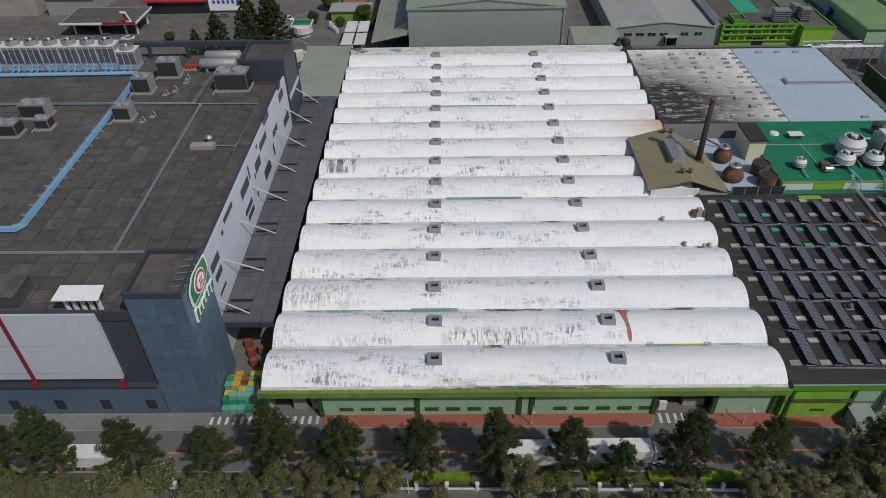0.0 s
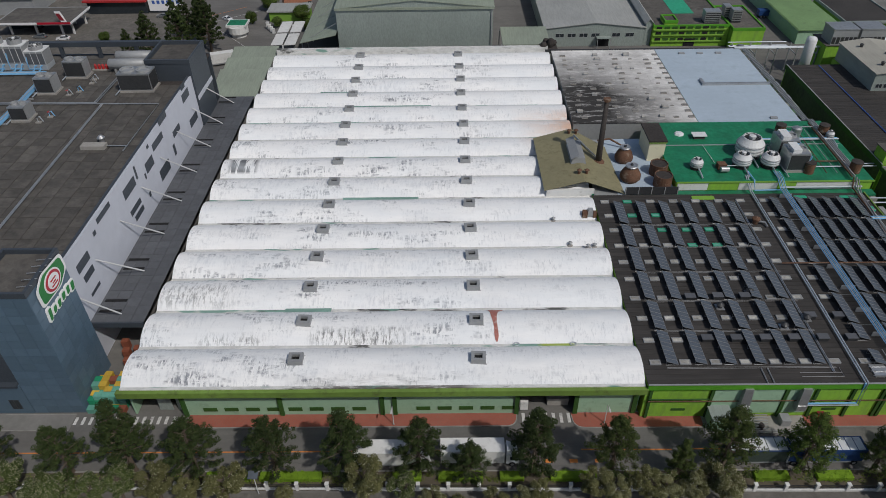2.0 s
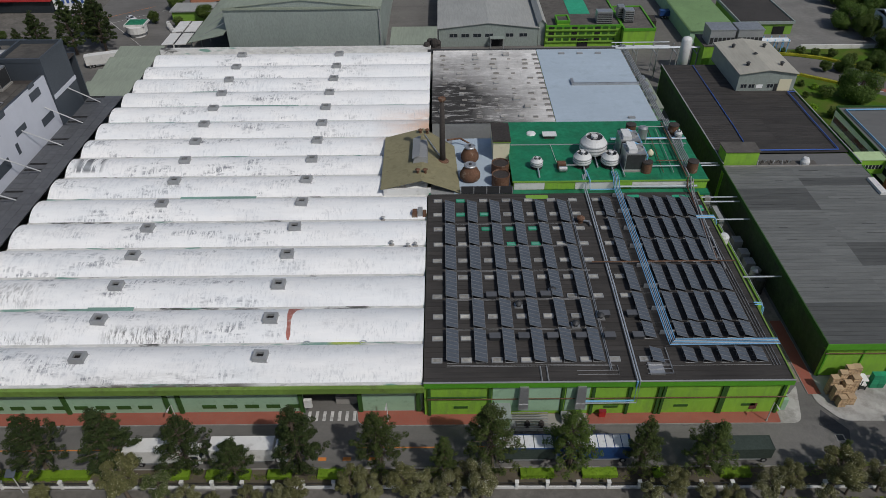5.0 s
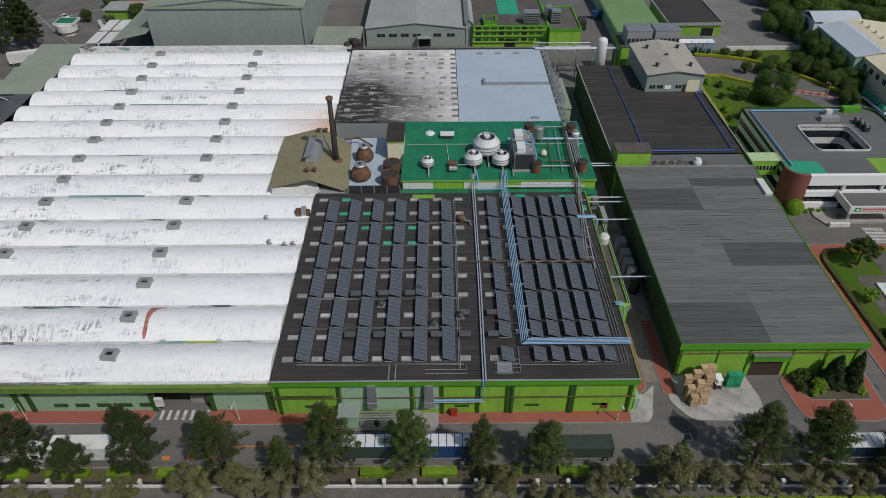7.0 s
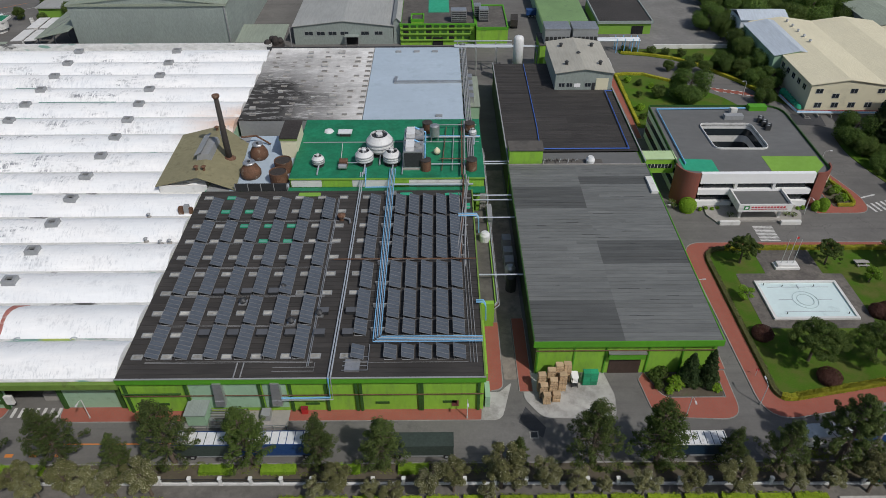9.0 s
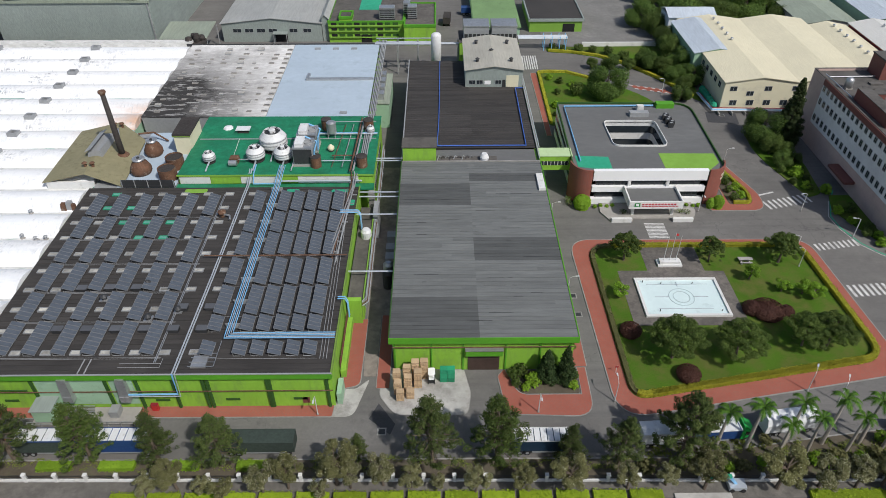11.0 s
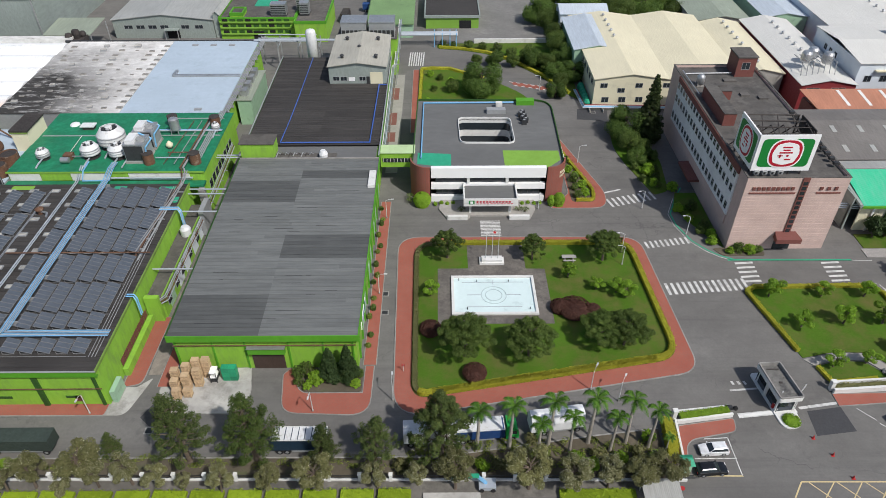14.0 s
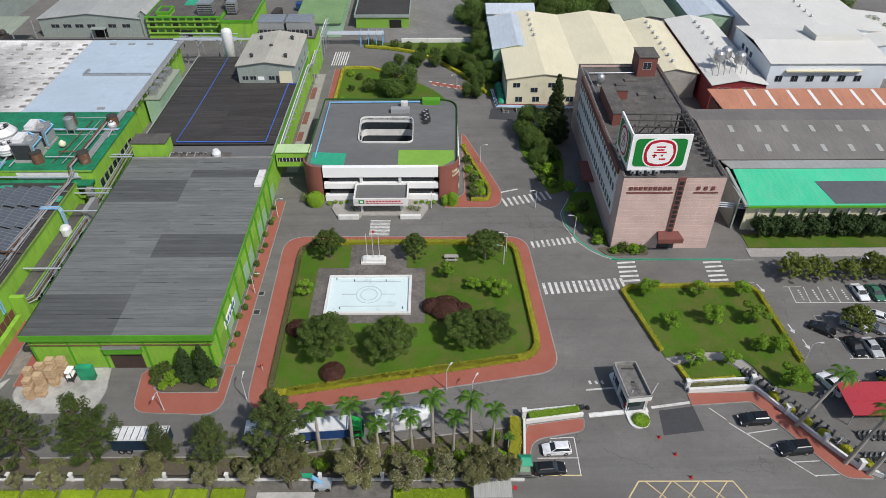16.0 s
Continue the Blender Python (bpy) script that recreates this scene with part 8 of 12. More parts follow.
for i in range(14):
    for yy, zz in ((139.6, 8.98), (146.6, 9.98)):
        under(gh, "rooflight_strip", Geo().hexa([(254 + i * 6.2, yy, zz), (255 + i * 6.2, yy, zz), (255 + i * 6.2, yy + 2.4, zz + 0.343), (254 + i * 6.2, yy + 2.4, zz + 0.343), (254 + i * 6.2, yy, zz + 0.05), (255 + i * 6.2, yy, zz + 0.05), (255 + i * 6.2, yy + 2.4, zz + 0.393), (254 + i * 6.2, yy + 2.4, zz + 0.393)]), M["grey_metal_roof"])
under(gh, "roof_repair", Geo().hexa([(268.0, 122.3, 6.98), (285.0, 122.3, 6.98), (284.0, 128.6, 8.25), (266.0, 128.6, 8.25), (268.0, 122.3, 7.03), (285.0, 122.3, 7.03), (284.0, 128.6, 8.3), (266.0, 128.6, 8.3)]), M["grey_metal_dark"])
pipes = thing("pipe_bridge", "grey pipes crossing from tower to green hall", "pipe bridge", "", (246, 126, 0))
for z in (4.6, 5.1, 5.6):
    under(pipes, "pipe", Geo().tube([(241.7, 125.5, z), (251.0, 124.2, z)], 0.16), M["pipe_grey"])
under(pipes, "post", Geo().box(248.6, 123.6, 0, 249.0, 124.0, 5.8), M["pipe_grey"])
# pipe run before the cream warehouse
pr = thing("pipe_rack", "low red, white and blue pipe run on the drive", "pipe rack", "", (215, 177, 0))
for k, m in enumerate(("crimson", "pipe_grey", "pipe_blue", "pipe_grey")):
    under(pr, "pipe", Geo().tube([(203.4 - k * 0.3, 188.0, 0.9), (204.2 - k * 0.3, 178.6 - 0.5 * k, 0.9), (242.0, 177.2 - 0.5 * k, 0.9)], 0.16), M[m])
for i in range(10):
    under(pr, "support", Geo().box(205 + i * 3.6, 175.6, 0, 205.2 + i * 3.6, 178.2, 0.72), M["concrete"])
tc = thing("covered_stack", "row of teal tarpaulin covered stacks", "tarpaulin stack", "", (204.6, 183, 0))
for i in range(7):
    under(tc, "wrapped_load", Geo().turned(204.9, 180.2 + i * 1.7, [(0.9, 0), (1.0, 1.0), (0.6, 1.7), (0.1, 1.85)], 8), M["teal_cover"])
tanks = thing("roof_cooling_set", "three steel cooling tanks with pipework on a roof", "cooling tower", "", (265, 181, 9))
for x, y in ((263.2, 184.0), (266.0, 186.5), (268.6, 183.2)):
    under(tanks, "tank", Geo().turned(x, y, [(1.2, 10.6), (1.5, 11.2), (1.4, 13.0), (1.0, 13.6), (0.9, 13.6)], 14), M["steel"])
for i in range(7):
    under(tanks, "frame", Geo().tube([(260.6 + i * 1.5, 179.2, 8.8), (260.6 + i * 1.5, 180.2, 12.2), (261.4 + i * 1.4, 187.0, 11.4)], 0.12, 5), M["grey_metal"])
# west: petrol station canopy, shops, gate lodge
ps = thing("petrol_station", "petrol station with a red and white edged flat canopy", "petrol station", "", (-108, 245, 0))
under(ps, "canopy", Geo().box(-122.6, 238.6, 4.6, -96.6, 254.0, 5.0), M["old_roof"])
under(ps, "canopy_edge", Geo().ring(rect(-123.0, 238.2, -96.2, 254.4), rect(-122.6, 238.6, -96.6, 254.0), 4.7, 5.1), M["grey_metal"])
under(ps, "fascia", Geo().box(-123.0, 238.1, 4.6, -108.0, 238.19, 5.3), M["sign_white"])
under(ps, "fascia", Geo().box(-107.9, 238.1, 4.6, -96.2, 238.19, 5.3), M["sign_red"])
under(ps, "fascia", Geo().box(-96.19, 238.1, 4.6, -96.1, 254.4, 5.3), M["sign_white"])
under(ps, "canopy_edge", Geo().ring(rect(-122.98, 238.22, -96.22, 254.38), rect(-122.5, 238.7, -96.7, 253.9), 4.3, 4.69), M["grey_metal"])
for x in (-120, -111, -102, -98):
    for y in (241, 251):
        under(ps, "column", Geo().box(x, y, 0, x + 0.6, y + 0.6, 4.6), M["white_paint"])
under(ps, "sign_post", Geo().hexa([(-99.2, 238.0, 5.4), (-97.4, 238.0, 5.4), (-97.4, 238.4, 5.4), (-99.2, 238.4, 5.4), (-100.6, 238.0, 9.0), (-98.6, 238.0, 9.0), (-98.6, 238.4, 9.0), (-100.6, 238.4, 9.0)]), M["sign_white"])
under(ps, "sign_face", Geo().hexa([(-99.4, 237.9, 6.0), (-97.9, 237.9, 6.0), (-97.9, 237.98, 6.0), (-99.4, 237.98, 6.0), (-100.2, 237.9, 8.4), (-98.9, 237.9, 8.4), (-98.9, 237.98, 8.4), (-100.2, 237.98, 8.4)]), M["crimson"])
under(ps, "kiosk", Geo().box(-124, 247, 0, -112, 253, 3.6), M["glass"])
ps.location.x, ps.location.y = -115.6, 250.0
rs = thing("red_roof_shop", "low shop with a bright red roof", "shop", "", (-93, 268, 0))
under(rs, "wall", Geo().box(-102, 266.0, 0, -80, 280, 4.6), M["glass"])
under(rs, "roof", Geo().box(-103, 264.8, 4.6, -79.4, 282, 5.2), M["crate_red"])
under(rs, "billboard", Geo().box(-79.0, 266.0, 1.0, -66.0, 266.3, 5.6), M["sign_white"])
for i in range(6):
    under(rs, "lettering_bar", Geo().box(-77.5 + i * 1.8, 265.9, 3.6, -76.5 + i * 1.8, 265.98, 4.8), M["royal_blue"])
for x0, x1, h, m in ((-180, -150, 7, "concrete"), (-146, -128, 6, "grey_metal")):
    s2 = thing("workshop", "grey workshop building behind the forecourt", "workshop", "", ((x0 + x1) / 2, 266, 0))
    under(s2, "wall", Geo().box(x0, 266, 0, x1, 285, h), M[m])
    under(s2, "roof", Geo().box(x0 - 0.4, 265.4, h, x1 + 0.4, 285.4, h + 0.3), M["old_roof"])
rs.location.x -= 6.0
lodge = thing("gate_lodge", "small white gate lodge with a green flat roof", "gatehouse", "", (-46, 243, 0))
under(lodge, "wall", Geo().turned(-46.0, 242.6, [(2.6, 0), (2.6, 1.0), (3.4, 1.4), (3.4, 3.6)], 16), M["white_paint"])
under(lodge, "window_band", Geo().turned(-46.0, 242.6, [(2.75, 1.9), (2.75, 2.9)], 16), M["glass"])
under(lodge, "roof", Geo().box(-49.6, 240.6, 3.6, -42.6, 246.6, 4.3), M["white_paint"])
under(lodge, "roof_coating", Geo().box(-49.2, 241.0, 4.3, -43.0, 246.2, 4.36), M["green_roof"])
wait = thing("bus_shelter", "lime green edged shelter with a pale flat roof", "shelter", "", (-31, 262, 0))
under(wait, "wall", Geo().box(-38, 256, 0, -24, 264, 3.4), M["lime_roof"])
under(wait, "roof", Geo().box(-38.6, 255.4, 3.4, -23.4, 264.6, 3.8), M["grey_metal_roof"])
fence2 = thing("gate_wall", "white curved gate wall by the lodge", "wall", "", (-40, 246, 0))
for i in range(4):
    under(fence2, "pier", Geo().box(-37.6 + i * 0.9, 248.0 - i * 1.3, 0, -36.6 + i * 0.9, 248.8 - i * 1.3, 2.6 - 0.3 * i), M["white_paint"])
line([(-66, 262), (-38, 228)], 0.15, label="white road edge line"); line([(-72, 254), (-50, 272)], 0.2, "orange_paint"); line([(-66, 250), (-44, 268)], 0.15)

# rows of small roof vents on the far eastern halls
for x0, y0, z, n in ((300.0, 212.0, 12.45, 8), (266.6, 190.0, 9.45, 7), (252.4, 188.0, 8.65, 8), (216.0, 205.0, 9.45, 5)):
    for i in range(n):
        v = thing("roof_vent", "small turning vent on a far metal roof", "roof vent", "far roof vents", (x0, y0 + i * 4.2, z))
        part("neck", Geo().cyl(0, 0, -0.1, 0.35, 0.28, n=8), M["steel"], v)
        part("cowl", Geo().turned(0, 0, [(0.3, 0.35), (0.48, 0.6), (0.3, 0.9), (0.05, 0.98)], 10), M["steel"], v)

# ---- roof slabs of the blue building ----
slab_me = {}
SW, SD = 3.3, 3.1
west_rest = Geo()
count = 0
for i in range(32):
    for j in range(31):
        x, y = -35.0 - (i + 1) * SW, 81.4 + j * SD
        if y + SD > 177.5 or (x + SW > -41.0 and y < 91.0) or (x + SW > -44.2 and y + SD > 161.0):
            continue
        if -71 < x and count < 300 and j < 28:
            if not slab_me:
                slab_me["m"] = Geo().box(0, 0, -0.3, SW - 0.11, SD - 0.11, 0.0).mesh("roof_slab", M["old_roof"])
            ob = part("roof_slab", slab_me["m"], None, west)
            ob.location = Vector((x, y, WZ + rng.uniform(-0.015, 0.015))) - west.location
            count += 1
        else:
            west_rest.box(x, y, WZ - 0.3, x + SW - 0.11, y + SD - 0.11, WZ + rng.uniform(-0.015, 0.015))
tagged(under(west, "slab_field", west_rest, M["old_roof"]), kind="stuff")
under(west, "roof_base", Geo().box(-140, 81.3, WZ - 0.6, -34.45, 177.6, WZ - 0.12), M["soot"])
# pipes and plant on the blue building's roof
wp = thing("roof_pipes", "bundle of light blue and white pipes across the brown roof", "pipes", "", (-66, 130, WZ))
for k in range(5):
    o = k * 0.36
    under(wp, "pipe", Geo().tube([(-100, 101.6 + o, WZ + 0.5), (-68.4 - o, 101.8 + o, WZ + 0.5), (-67.4 - o, 103.4 + o * 0.5, WZ + 0.5), (-68.4 - o, 150, WZ + 0.5), (-69.2 - o, 164.6, WZ + 0.6)], 0.115), M["pipe_blue" if k != 3 else "pipe_grey"])
    under(wp, "pipe", Geo().tube([(-140, 164.0 + o, WZ + 0.6), (-69.2 - o, 164.6 + o, WZ + 0.6)], 0.115), M["pipe_blue" if k != 3 else "pipe_grey"])
for i in range(20):
    under(wp, "support", Geo().box(-70.2, 104 + i * 3, WZ, -67.4, 104.2 + i * 3, WZ + 0.34), M["grey_metal"])
wp2 = thing("roof_pipes", "thin grey pipe run along the roof joints", "pipes", "", (-50, 130, WZ))
for pts in ([(-100, 149.6, WZ + 0.4), (-37.6, 148.6, WZ + 0.4), (-38.0, 128.0, WZ + 0.4)], [(-100, 150.2, WZ + 0.4), (-52.0, 149.4, WZ + 0.4)], [(-52.4, 148.8, WZ + 0.4), (-52.2, 164.0, WZ + 0.4)], [(-51.9, 148.8, WZ + 0.4), (-51.7, 164.0, WZ + 0.4)], [(-49.8, 96.2, WZ + 0.3), (-50.6, 148.6, WZ + 0.3)], [(-49.5, 96.2, WZ + 0.3), (-50.3, 148.6, WZ + 0.3)], [(-100, 96.4, WZ + 0.25), (-41.5, 96.0, WZ + 0.25)], [(-100, 96.8, WZ + 0.25), (-41.5, 96.4, WZ + 0.25)], [(-46, 130.4, WZ + 0.3), (-38, 130.2, WZ + 0.3)]):
    under(wp2, "pipe", Geo().tube(pts, 0.13), M["steel"])
ct0 = thing("cooling_tower", "grey boxed cooling tower cell with a round fan on top", "cooling tower", "cooling tower row", (-76.0, 169.6, WZ))
part("casing", Geo().box(-2.3, -1.9, 1.0, 2.3, 1.9, 3.5), M["grey_metal"], ct0)
for k in range(3):
    part("louvre", Geo().box(-2.2 + k * 1.5, -1.98, 1.2, -0.85 + k * 1.5, -1.9, 3.2), M["grey_metal_dark"], ct0)
part("basin", Geo().box(-2.3, -1.9, 0, 2.3, 1.9, 1.0), M["pipe_grey"], ct0)
part("deck", Geo().box(-2.4, -2.0, 3.5, 2.4, 2.0, 3.65), M["tank_white"], ct0)
part("fan_ring", Geo().ring([(1.7 * math.cos(i * 0.3927), 1.7 * math.sin(i * 0.3927)) for i in range(16)], [(1.5 * math.cos(i * 0.3927), 1.5 * math.sin(i * 0.3927)) for i in range(16)], 3.65, 4.3), M["grey_metal"], ct0)
part("fan", Geo().turned(0, 0, [(0.4, 3.7), (0.4, 4.4), (0.15, 4.5)], 8), M["tank_white"], ct0)
for k in range(4):
    part("fan_guard", Geo().box(-1.6, -0.05, 4.25, 1.6, 0.05, 4.32), M["dark_metal"], ct0).rotation_euler = (0, 0, k * 0.785)
part("pipe", Geo().tube([(-2.0, -2.1, 2.6), (-2.0, -2.5, 1.6), (-2.0, -2.5, 0.4), (1.2, -2.5, 0.4)], 0.14, 6), M["pipe_blue"], ct0, "light blue riser pipe")
for k in range(2):
    part("pipe", Geo().tube([(-0.4 + 1.5 * k, -1.9, 0.9), (-0.5 + 1.5 * k, -2.5, 0.9), (-0.7 + 1.5 * k, -2.9, 0.3), (-0.7 + 1.5 * k, -4.6, 0.3)], 0.14, 6), M["pipe_blue"], ct0, "light blue riser pipe")
for k in range(4):
    part("post", Geo().box(-2.3 + k * 1.5, -2.03, 0.0, -2.2 + k * 1.5, -1.985, 3.5), M["tank_white"], ct0)
for i in range(10):
    m = pose(-73.6 - i * 4.56, 170.2 + 0.02 * i, WZ) @ Matrix.Diagonal((0.98, 1, 1.3, 1))
    if i:
        copy_thing(ct0, m)
    else:
        ct0.matrix_basis = m


def chiller(x, y, z, w, d, h, label, dark=False, group="roof chillers"):
    c = thing("chiller", label, "chiller", group, (x, y, z))
    part("casing", Geo().box(-w / 2, -d / 2, 0.4, w / 2, d / 2, h), M["steel"], c)
    part("grille", Geo().box(-w / 2 + 0.15, -d / 2 - 0.06, 0.7, w / 2 - 0.15, -d / 2, h - 0.3), M["dark_metal"], c)
    part("grille", Geo().box(w / 2, -d / 2 + 0.2, 0.7, w / 2 + 0.06, d / 2 - 0.2, h - 0.3), M["dark_metal" if dark else "grey_metal"], c)
    part("skid", Geo().box(-w / 2 - 0.2, -d / 2 - 0.2, 0, w / 2 + 0.2, d / 2 + 0.2, 0.4), M["concrete"], c)
    for s in (-0.25, 0.25):
        part("fan_ring", Geo().turned(s * w, 0, [(min(w * 0.22, d * 0.4), h), (min(w * 0.22, d * 0.4), h + 0.4), (min(w * 0.17, d * 0.3), h + 0.4), (min(w * 0.17, d * 0.3), h + 0.1)], 12), M["grey_metal"], c)
    part("pipe", Geo().tube([(-w / 2 - 0.3, d * 0.2, h * 0.5), (-w / 2 - 0.3, d * 0.2, 0.5), (-w / 2 - 0.3, -d, 0.4)], 0.14), M["pipe_grey"], c)
    return c


chiller(-44.9, 157.4, WZ, 7.4, 4.4, 4.4, "large grey chiller with black side grilles", True)
chiller(-65.4, 156.2, WZ, 4.0, 3.6, 4.0, "tall grey chiller beside the blue pipes")
chiller(-65.0, 143.0, WZ, 3.6, 3.4, 3.4, "grey chiller on a concrete pad")
chiller(-62.1, 164.6, WZ, 4.8, 3.2, 4.2, "grey chiller near the roof frame")
chiller(-84.8, 144.6, WZ, 5.6, 3.6, 3.4, "grey chiller at the roof's west")
for k in range(2):
    t = thing("pressure_tank", "long horizontal silver pressure tank on saddles", "pressure tank", "silver tanks", (-51.0, 167.0 + k * 4.8, WZ))
    part("shell", Geo().tube([(-4.6, 0, 1.9), (-4.2, 0, 1.9), (4.2, 0, 1.9), (4.6, 0, 1.9)], [0.6, 1.25, 1.25, 0.6], 16), M["grey_metal"], t, smooth=True)
    for s in (-2.8, 2.8):
        part("saddle", Geo().box(s - 0.25, -1.0, 0, s + 0.25, 1.0, 0.9), M["grey_metal"], t)
chiller(-87.0, 136.4, WZ, 5.0, 3.4, 3.0, "brownish air handling unit with pipe stubs", True)
chiller(-80.6, 139.0, WZ, 3.0, 2.6, 2.6, "small grey chiller among valves", True)
for i, (x, y) in enumerate(((-60.2, 154.0), (-58.6, 155.8), (-57.4, 160.2), (-61.0, 141.0), (-59.6, 143.4), (-85.6, 150.4), (-57.6, 162.2))):
    v = thing("pipe_valve", "upright pipe with a valve wheel on the roof", "valve", "roof valves", (x, y, WZ))
    part("riser", Geo().tube([(0, 0, -0.1), (0, 0, 1.1), (0.5, 0.2, 1.4), (0.9, 0.3, 0.1)], 0.12, 6), M[("pipe_grey", "pipe_blue", "grey_metal")[i % 3]], v)
    part("wheel", Geo().cyl(0, 0, 1.25, 1.32, 0.3, n=10), M["crate_red" if i % 4 == 0 else "dark_metal"], v)
    part("plinth", Geo().box(-0.5, -0.4, -0.02, 0.6, 0.4, 0.25), M["concrete"], v)
pumps = thing("pump_set", "row of red pumps on a base frame", "pump set", "", (-58.0, 168.0, WZ))
for k in range(4):
    part("pump", Geo().turned(k * 0.9 - 1.4, 0, [(0.35, 0.3), (0.35, 1.2), (0.15, 1.5)], 8), M["crate_red"], pumps)
part("base", Geo().box(-2.2, -0.6, 0, 2.2, 0.6, 0.3), M["concrete"], pumps)
hut = thing("roof_canopy", "small white canopy over pipe stubs on the roof edge", "canopy", "", (-48.8, 84.0, WZ))
part("top", Geo().hexa([(-3.4, -2.4, 3.0), (3.4, -2.4, 3.0), (3.2, 0.6, 3.3), (-3.2, 0.6, 3.3), (-3.4, -2.4, 3.15), (3.4, -2.4, 3.15), (3.2, 0.6, 3.45), (-3.2, 0.6, 3.45)]), M["sign_white"], hut)
for k in range(5):
    part("stub", Geo().turned(-2.4 + k * 1.2, -1.0, [(0.35, 0), (0.35, 1.8), (0.5, 2.2), (0.5, 3.0)], 10), M["tank_white"], hut)
box2 = thing("stair_head", "dark grey roof access box", "stair head", "", (-62.4, 86.0, WZ))
part("casing", Geo().box(-3.6, -2.6, 0, 3.4, 2.4, 2.2), M["grey_metal_dark"], box2)
part("cap", Geo().box(-3.8, -2.8, 2.2, 3.6, 2.6, 2.4), M["old_roof"], box2)
low = thing("roof_curb", "low concrete roof upstand", "roof curb", "", (-44.6, 130.0, WZ))
part("block", Geo().box(-2.4, -0.9, 0, 2.4, 0.9, 0.8), M["concrete"], low)
part("cowl", Geo().turned(0.6, 2.4, [(0.5, 0), (0.5, 0.8), (0.8, 1.0), (0.3, 1.5)], 12), M["steel"], low)

# ---- solar panels ----
PANELS = 7
pw, pl = 2.0, 6.5


def solar_array(x, y0, y1, group):
    n = max(3, round((y1 - y0) / 0.93))
    a = thing("solar_array", "tilted row of dark blue solar panels on a steel frame", "solar panel", group, (x, y0, sz(y0)))
    slope = (SZ1 - SZ0) / (SY1 - SY0)
    key = ("panel", n, round(y1 - y0, 1))
    L = y1 - y0
    if key not in slab_me:
        d = L / n - 0.03
        slab_me[key] = Geo().hexa([(-pw / 2, 0, 0.98), (pw / 2, 0, 0.28), (pw / 2, d, 0.28 + d * slope), (-pw / 2, d, 0.98 + d * slope), (-pw / 2, 0, 1.03), (pw / 2, 0, 0.33), (pw / 2, d, 0.33 + d * slope), (-pw / 2, d, 1.03 + d * slope)]).add([(-pw / 2 + 0.06, 0.07, 1.02), (pw / 2 - 0.06, 0.07, 0.366), (pw / 2 - 0.06, d - 0.05, 0.366 + d * slope), (-pw / 2 + 0.06, d - 0.05, 1.02 + d * slope)], [(0, 1, 2, 3)]).mesh("panel", [M["alu"], M["panel"]])
        slab_me[key].polygons[6].material_index = 1
        slab_me[key + (1,)] = Geo().tube([(-pw / 2 + 0.1, 0.1, 0.93), (-pw / 2 + 0.1, L - 0.1, 0.93 + L * slope), (pw / 2 - 0.1, L - 0.1, 0.28 + L * slope), (pw / 2 - 0.1, 0.1, 0.28)], 0.05, 4).mesh("rail", M["grey_metal"])
        slab_me[key + (2,)] = Geo().tube([(-pw / 2 + 0.1, 0.04, 0.95), (-pw / 2 + 0.1, 0.04, 0.02), (pw / 2 - 0.1, 0.04, 0.02), (pw / 2 - 0.1, 0.04, 0.3)], 0.045, 4).mesh("leg", M["grey_metal"])
    for k in range(n):
        part("panel", slab_me[key], None, a).location = (0, k * L / n, k * L / n * slope)
    part("rail", slab_me[key + (1,)], None, a)
    for k in (0.2, L / 2, L - 0.3):
        part("leg", slab_me[key + (2,)], None, a).location = (0, k, k * slope)
    return a


ROWS_L = ((82.0, 89.0), (89.5, 96.0), (96.7, 103.6), (104.2, 110.7), (111.3, 117.6), (118.4, 125.4))
for x in (60.9, 65.4, 70.0, 74.6, 79.2, 83.7):
    for a, b in ROWS_L:
        solar_array(x, a, b, "western solar rows")
ROWS_R = ((81.7, 84.6), (86.9, 90.3), (90.7, 97.5), (98.1, 105.0), (106.0, 112.5), (112.9, 119.2), (119.8, 126.4))
for x in (92.9, 98.0, 100.75, 103.5, 106.25, 108.9):
    for a, b in ROWS_R:
        solar_array(x, a, b, "eastern solar rows")
# rooflights between the rows
rl = thing("rooflight", "small pale rectangular rooflight in the dark roof", "skylight", "hall rooflights", (58.5, 87.4, sz(87.4)))
part("kerb", Geo().ring(rect(-0.85, -0.5, 0.85, 0.5), rect(-0.7, -0.36, 0.7, 0.36), -0.1, 0.22), M["grey_metal"], rl)
part("pane", Geo().box(-0.7, -0.36, -0.05, 0.7, 0.36, 0.16), M["rooflight"], rl)
rl2 = thing("rooflight", "rooflight under turquoise coating in the dark roof", "skylight", "hall rooflights", (67.8, 121.4, sz(121.4)))
part("kerb", Geo().ring(rect(-0.85, -0.5, 0.85, 0.5), rect(-0.7, -0.36, 0.7, 0.36), -0.1, 0.22), M["teal_roof"], rl2)
part("pane", Geo().box(-0.7, -0.36, -0.05, 0.7, 0.36, 0.16), M["crate_teal"], rl2)
rl3 = thing("rooflight", "dark boxed rooflight with a raised hood", "skylight", "hall rooflights", (67.8, 97.2, sz(97.2)))
part("kerb", Geo().box(-0.8, -0.5, -0.1, 0.8, 0.5, 0.7), M["dark_metal"], rl3)
part("hood", Geo().box(-0.9, -0.6, 0.7, 0.9, 0.6, 0.82), M["grey_metal_dark"], rl3)
SKY_Y = (82.7, 87.4, 92.4, 97.3, 102.3, 107.0, 111.8, 116.6, 121.4, 126.2)
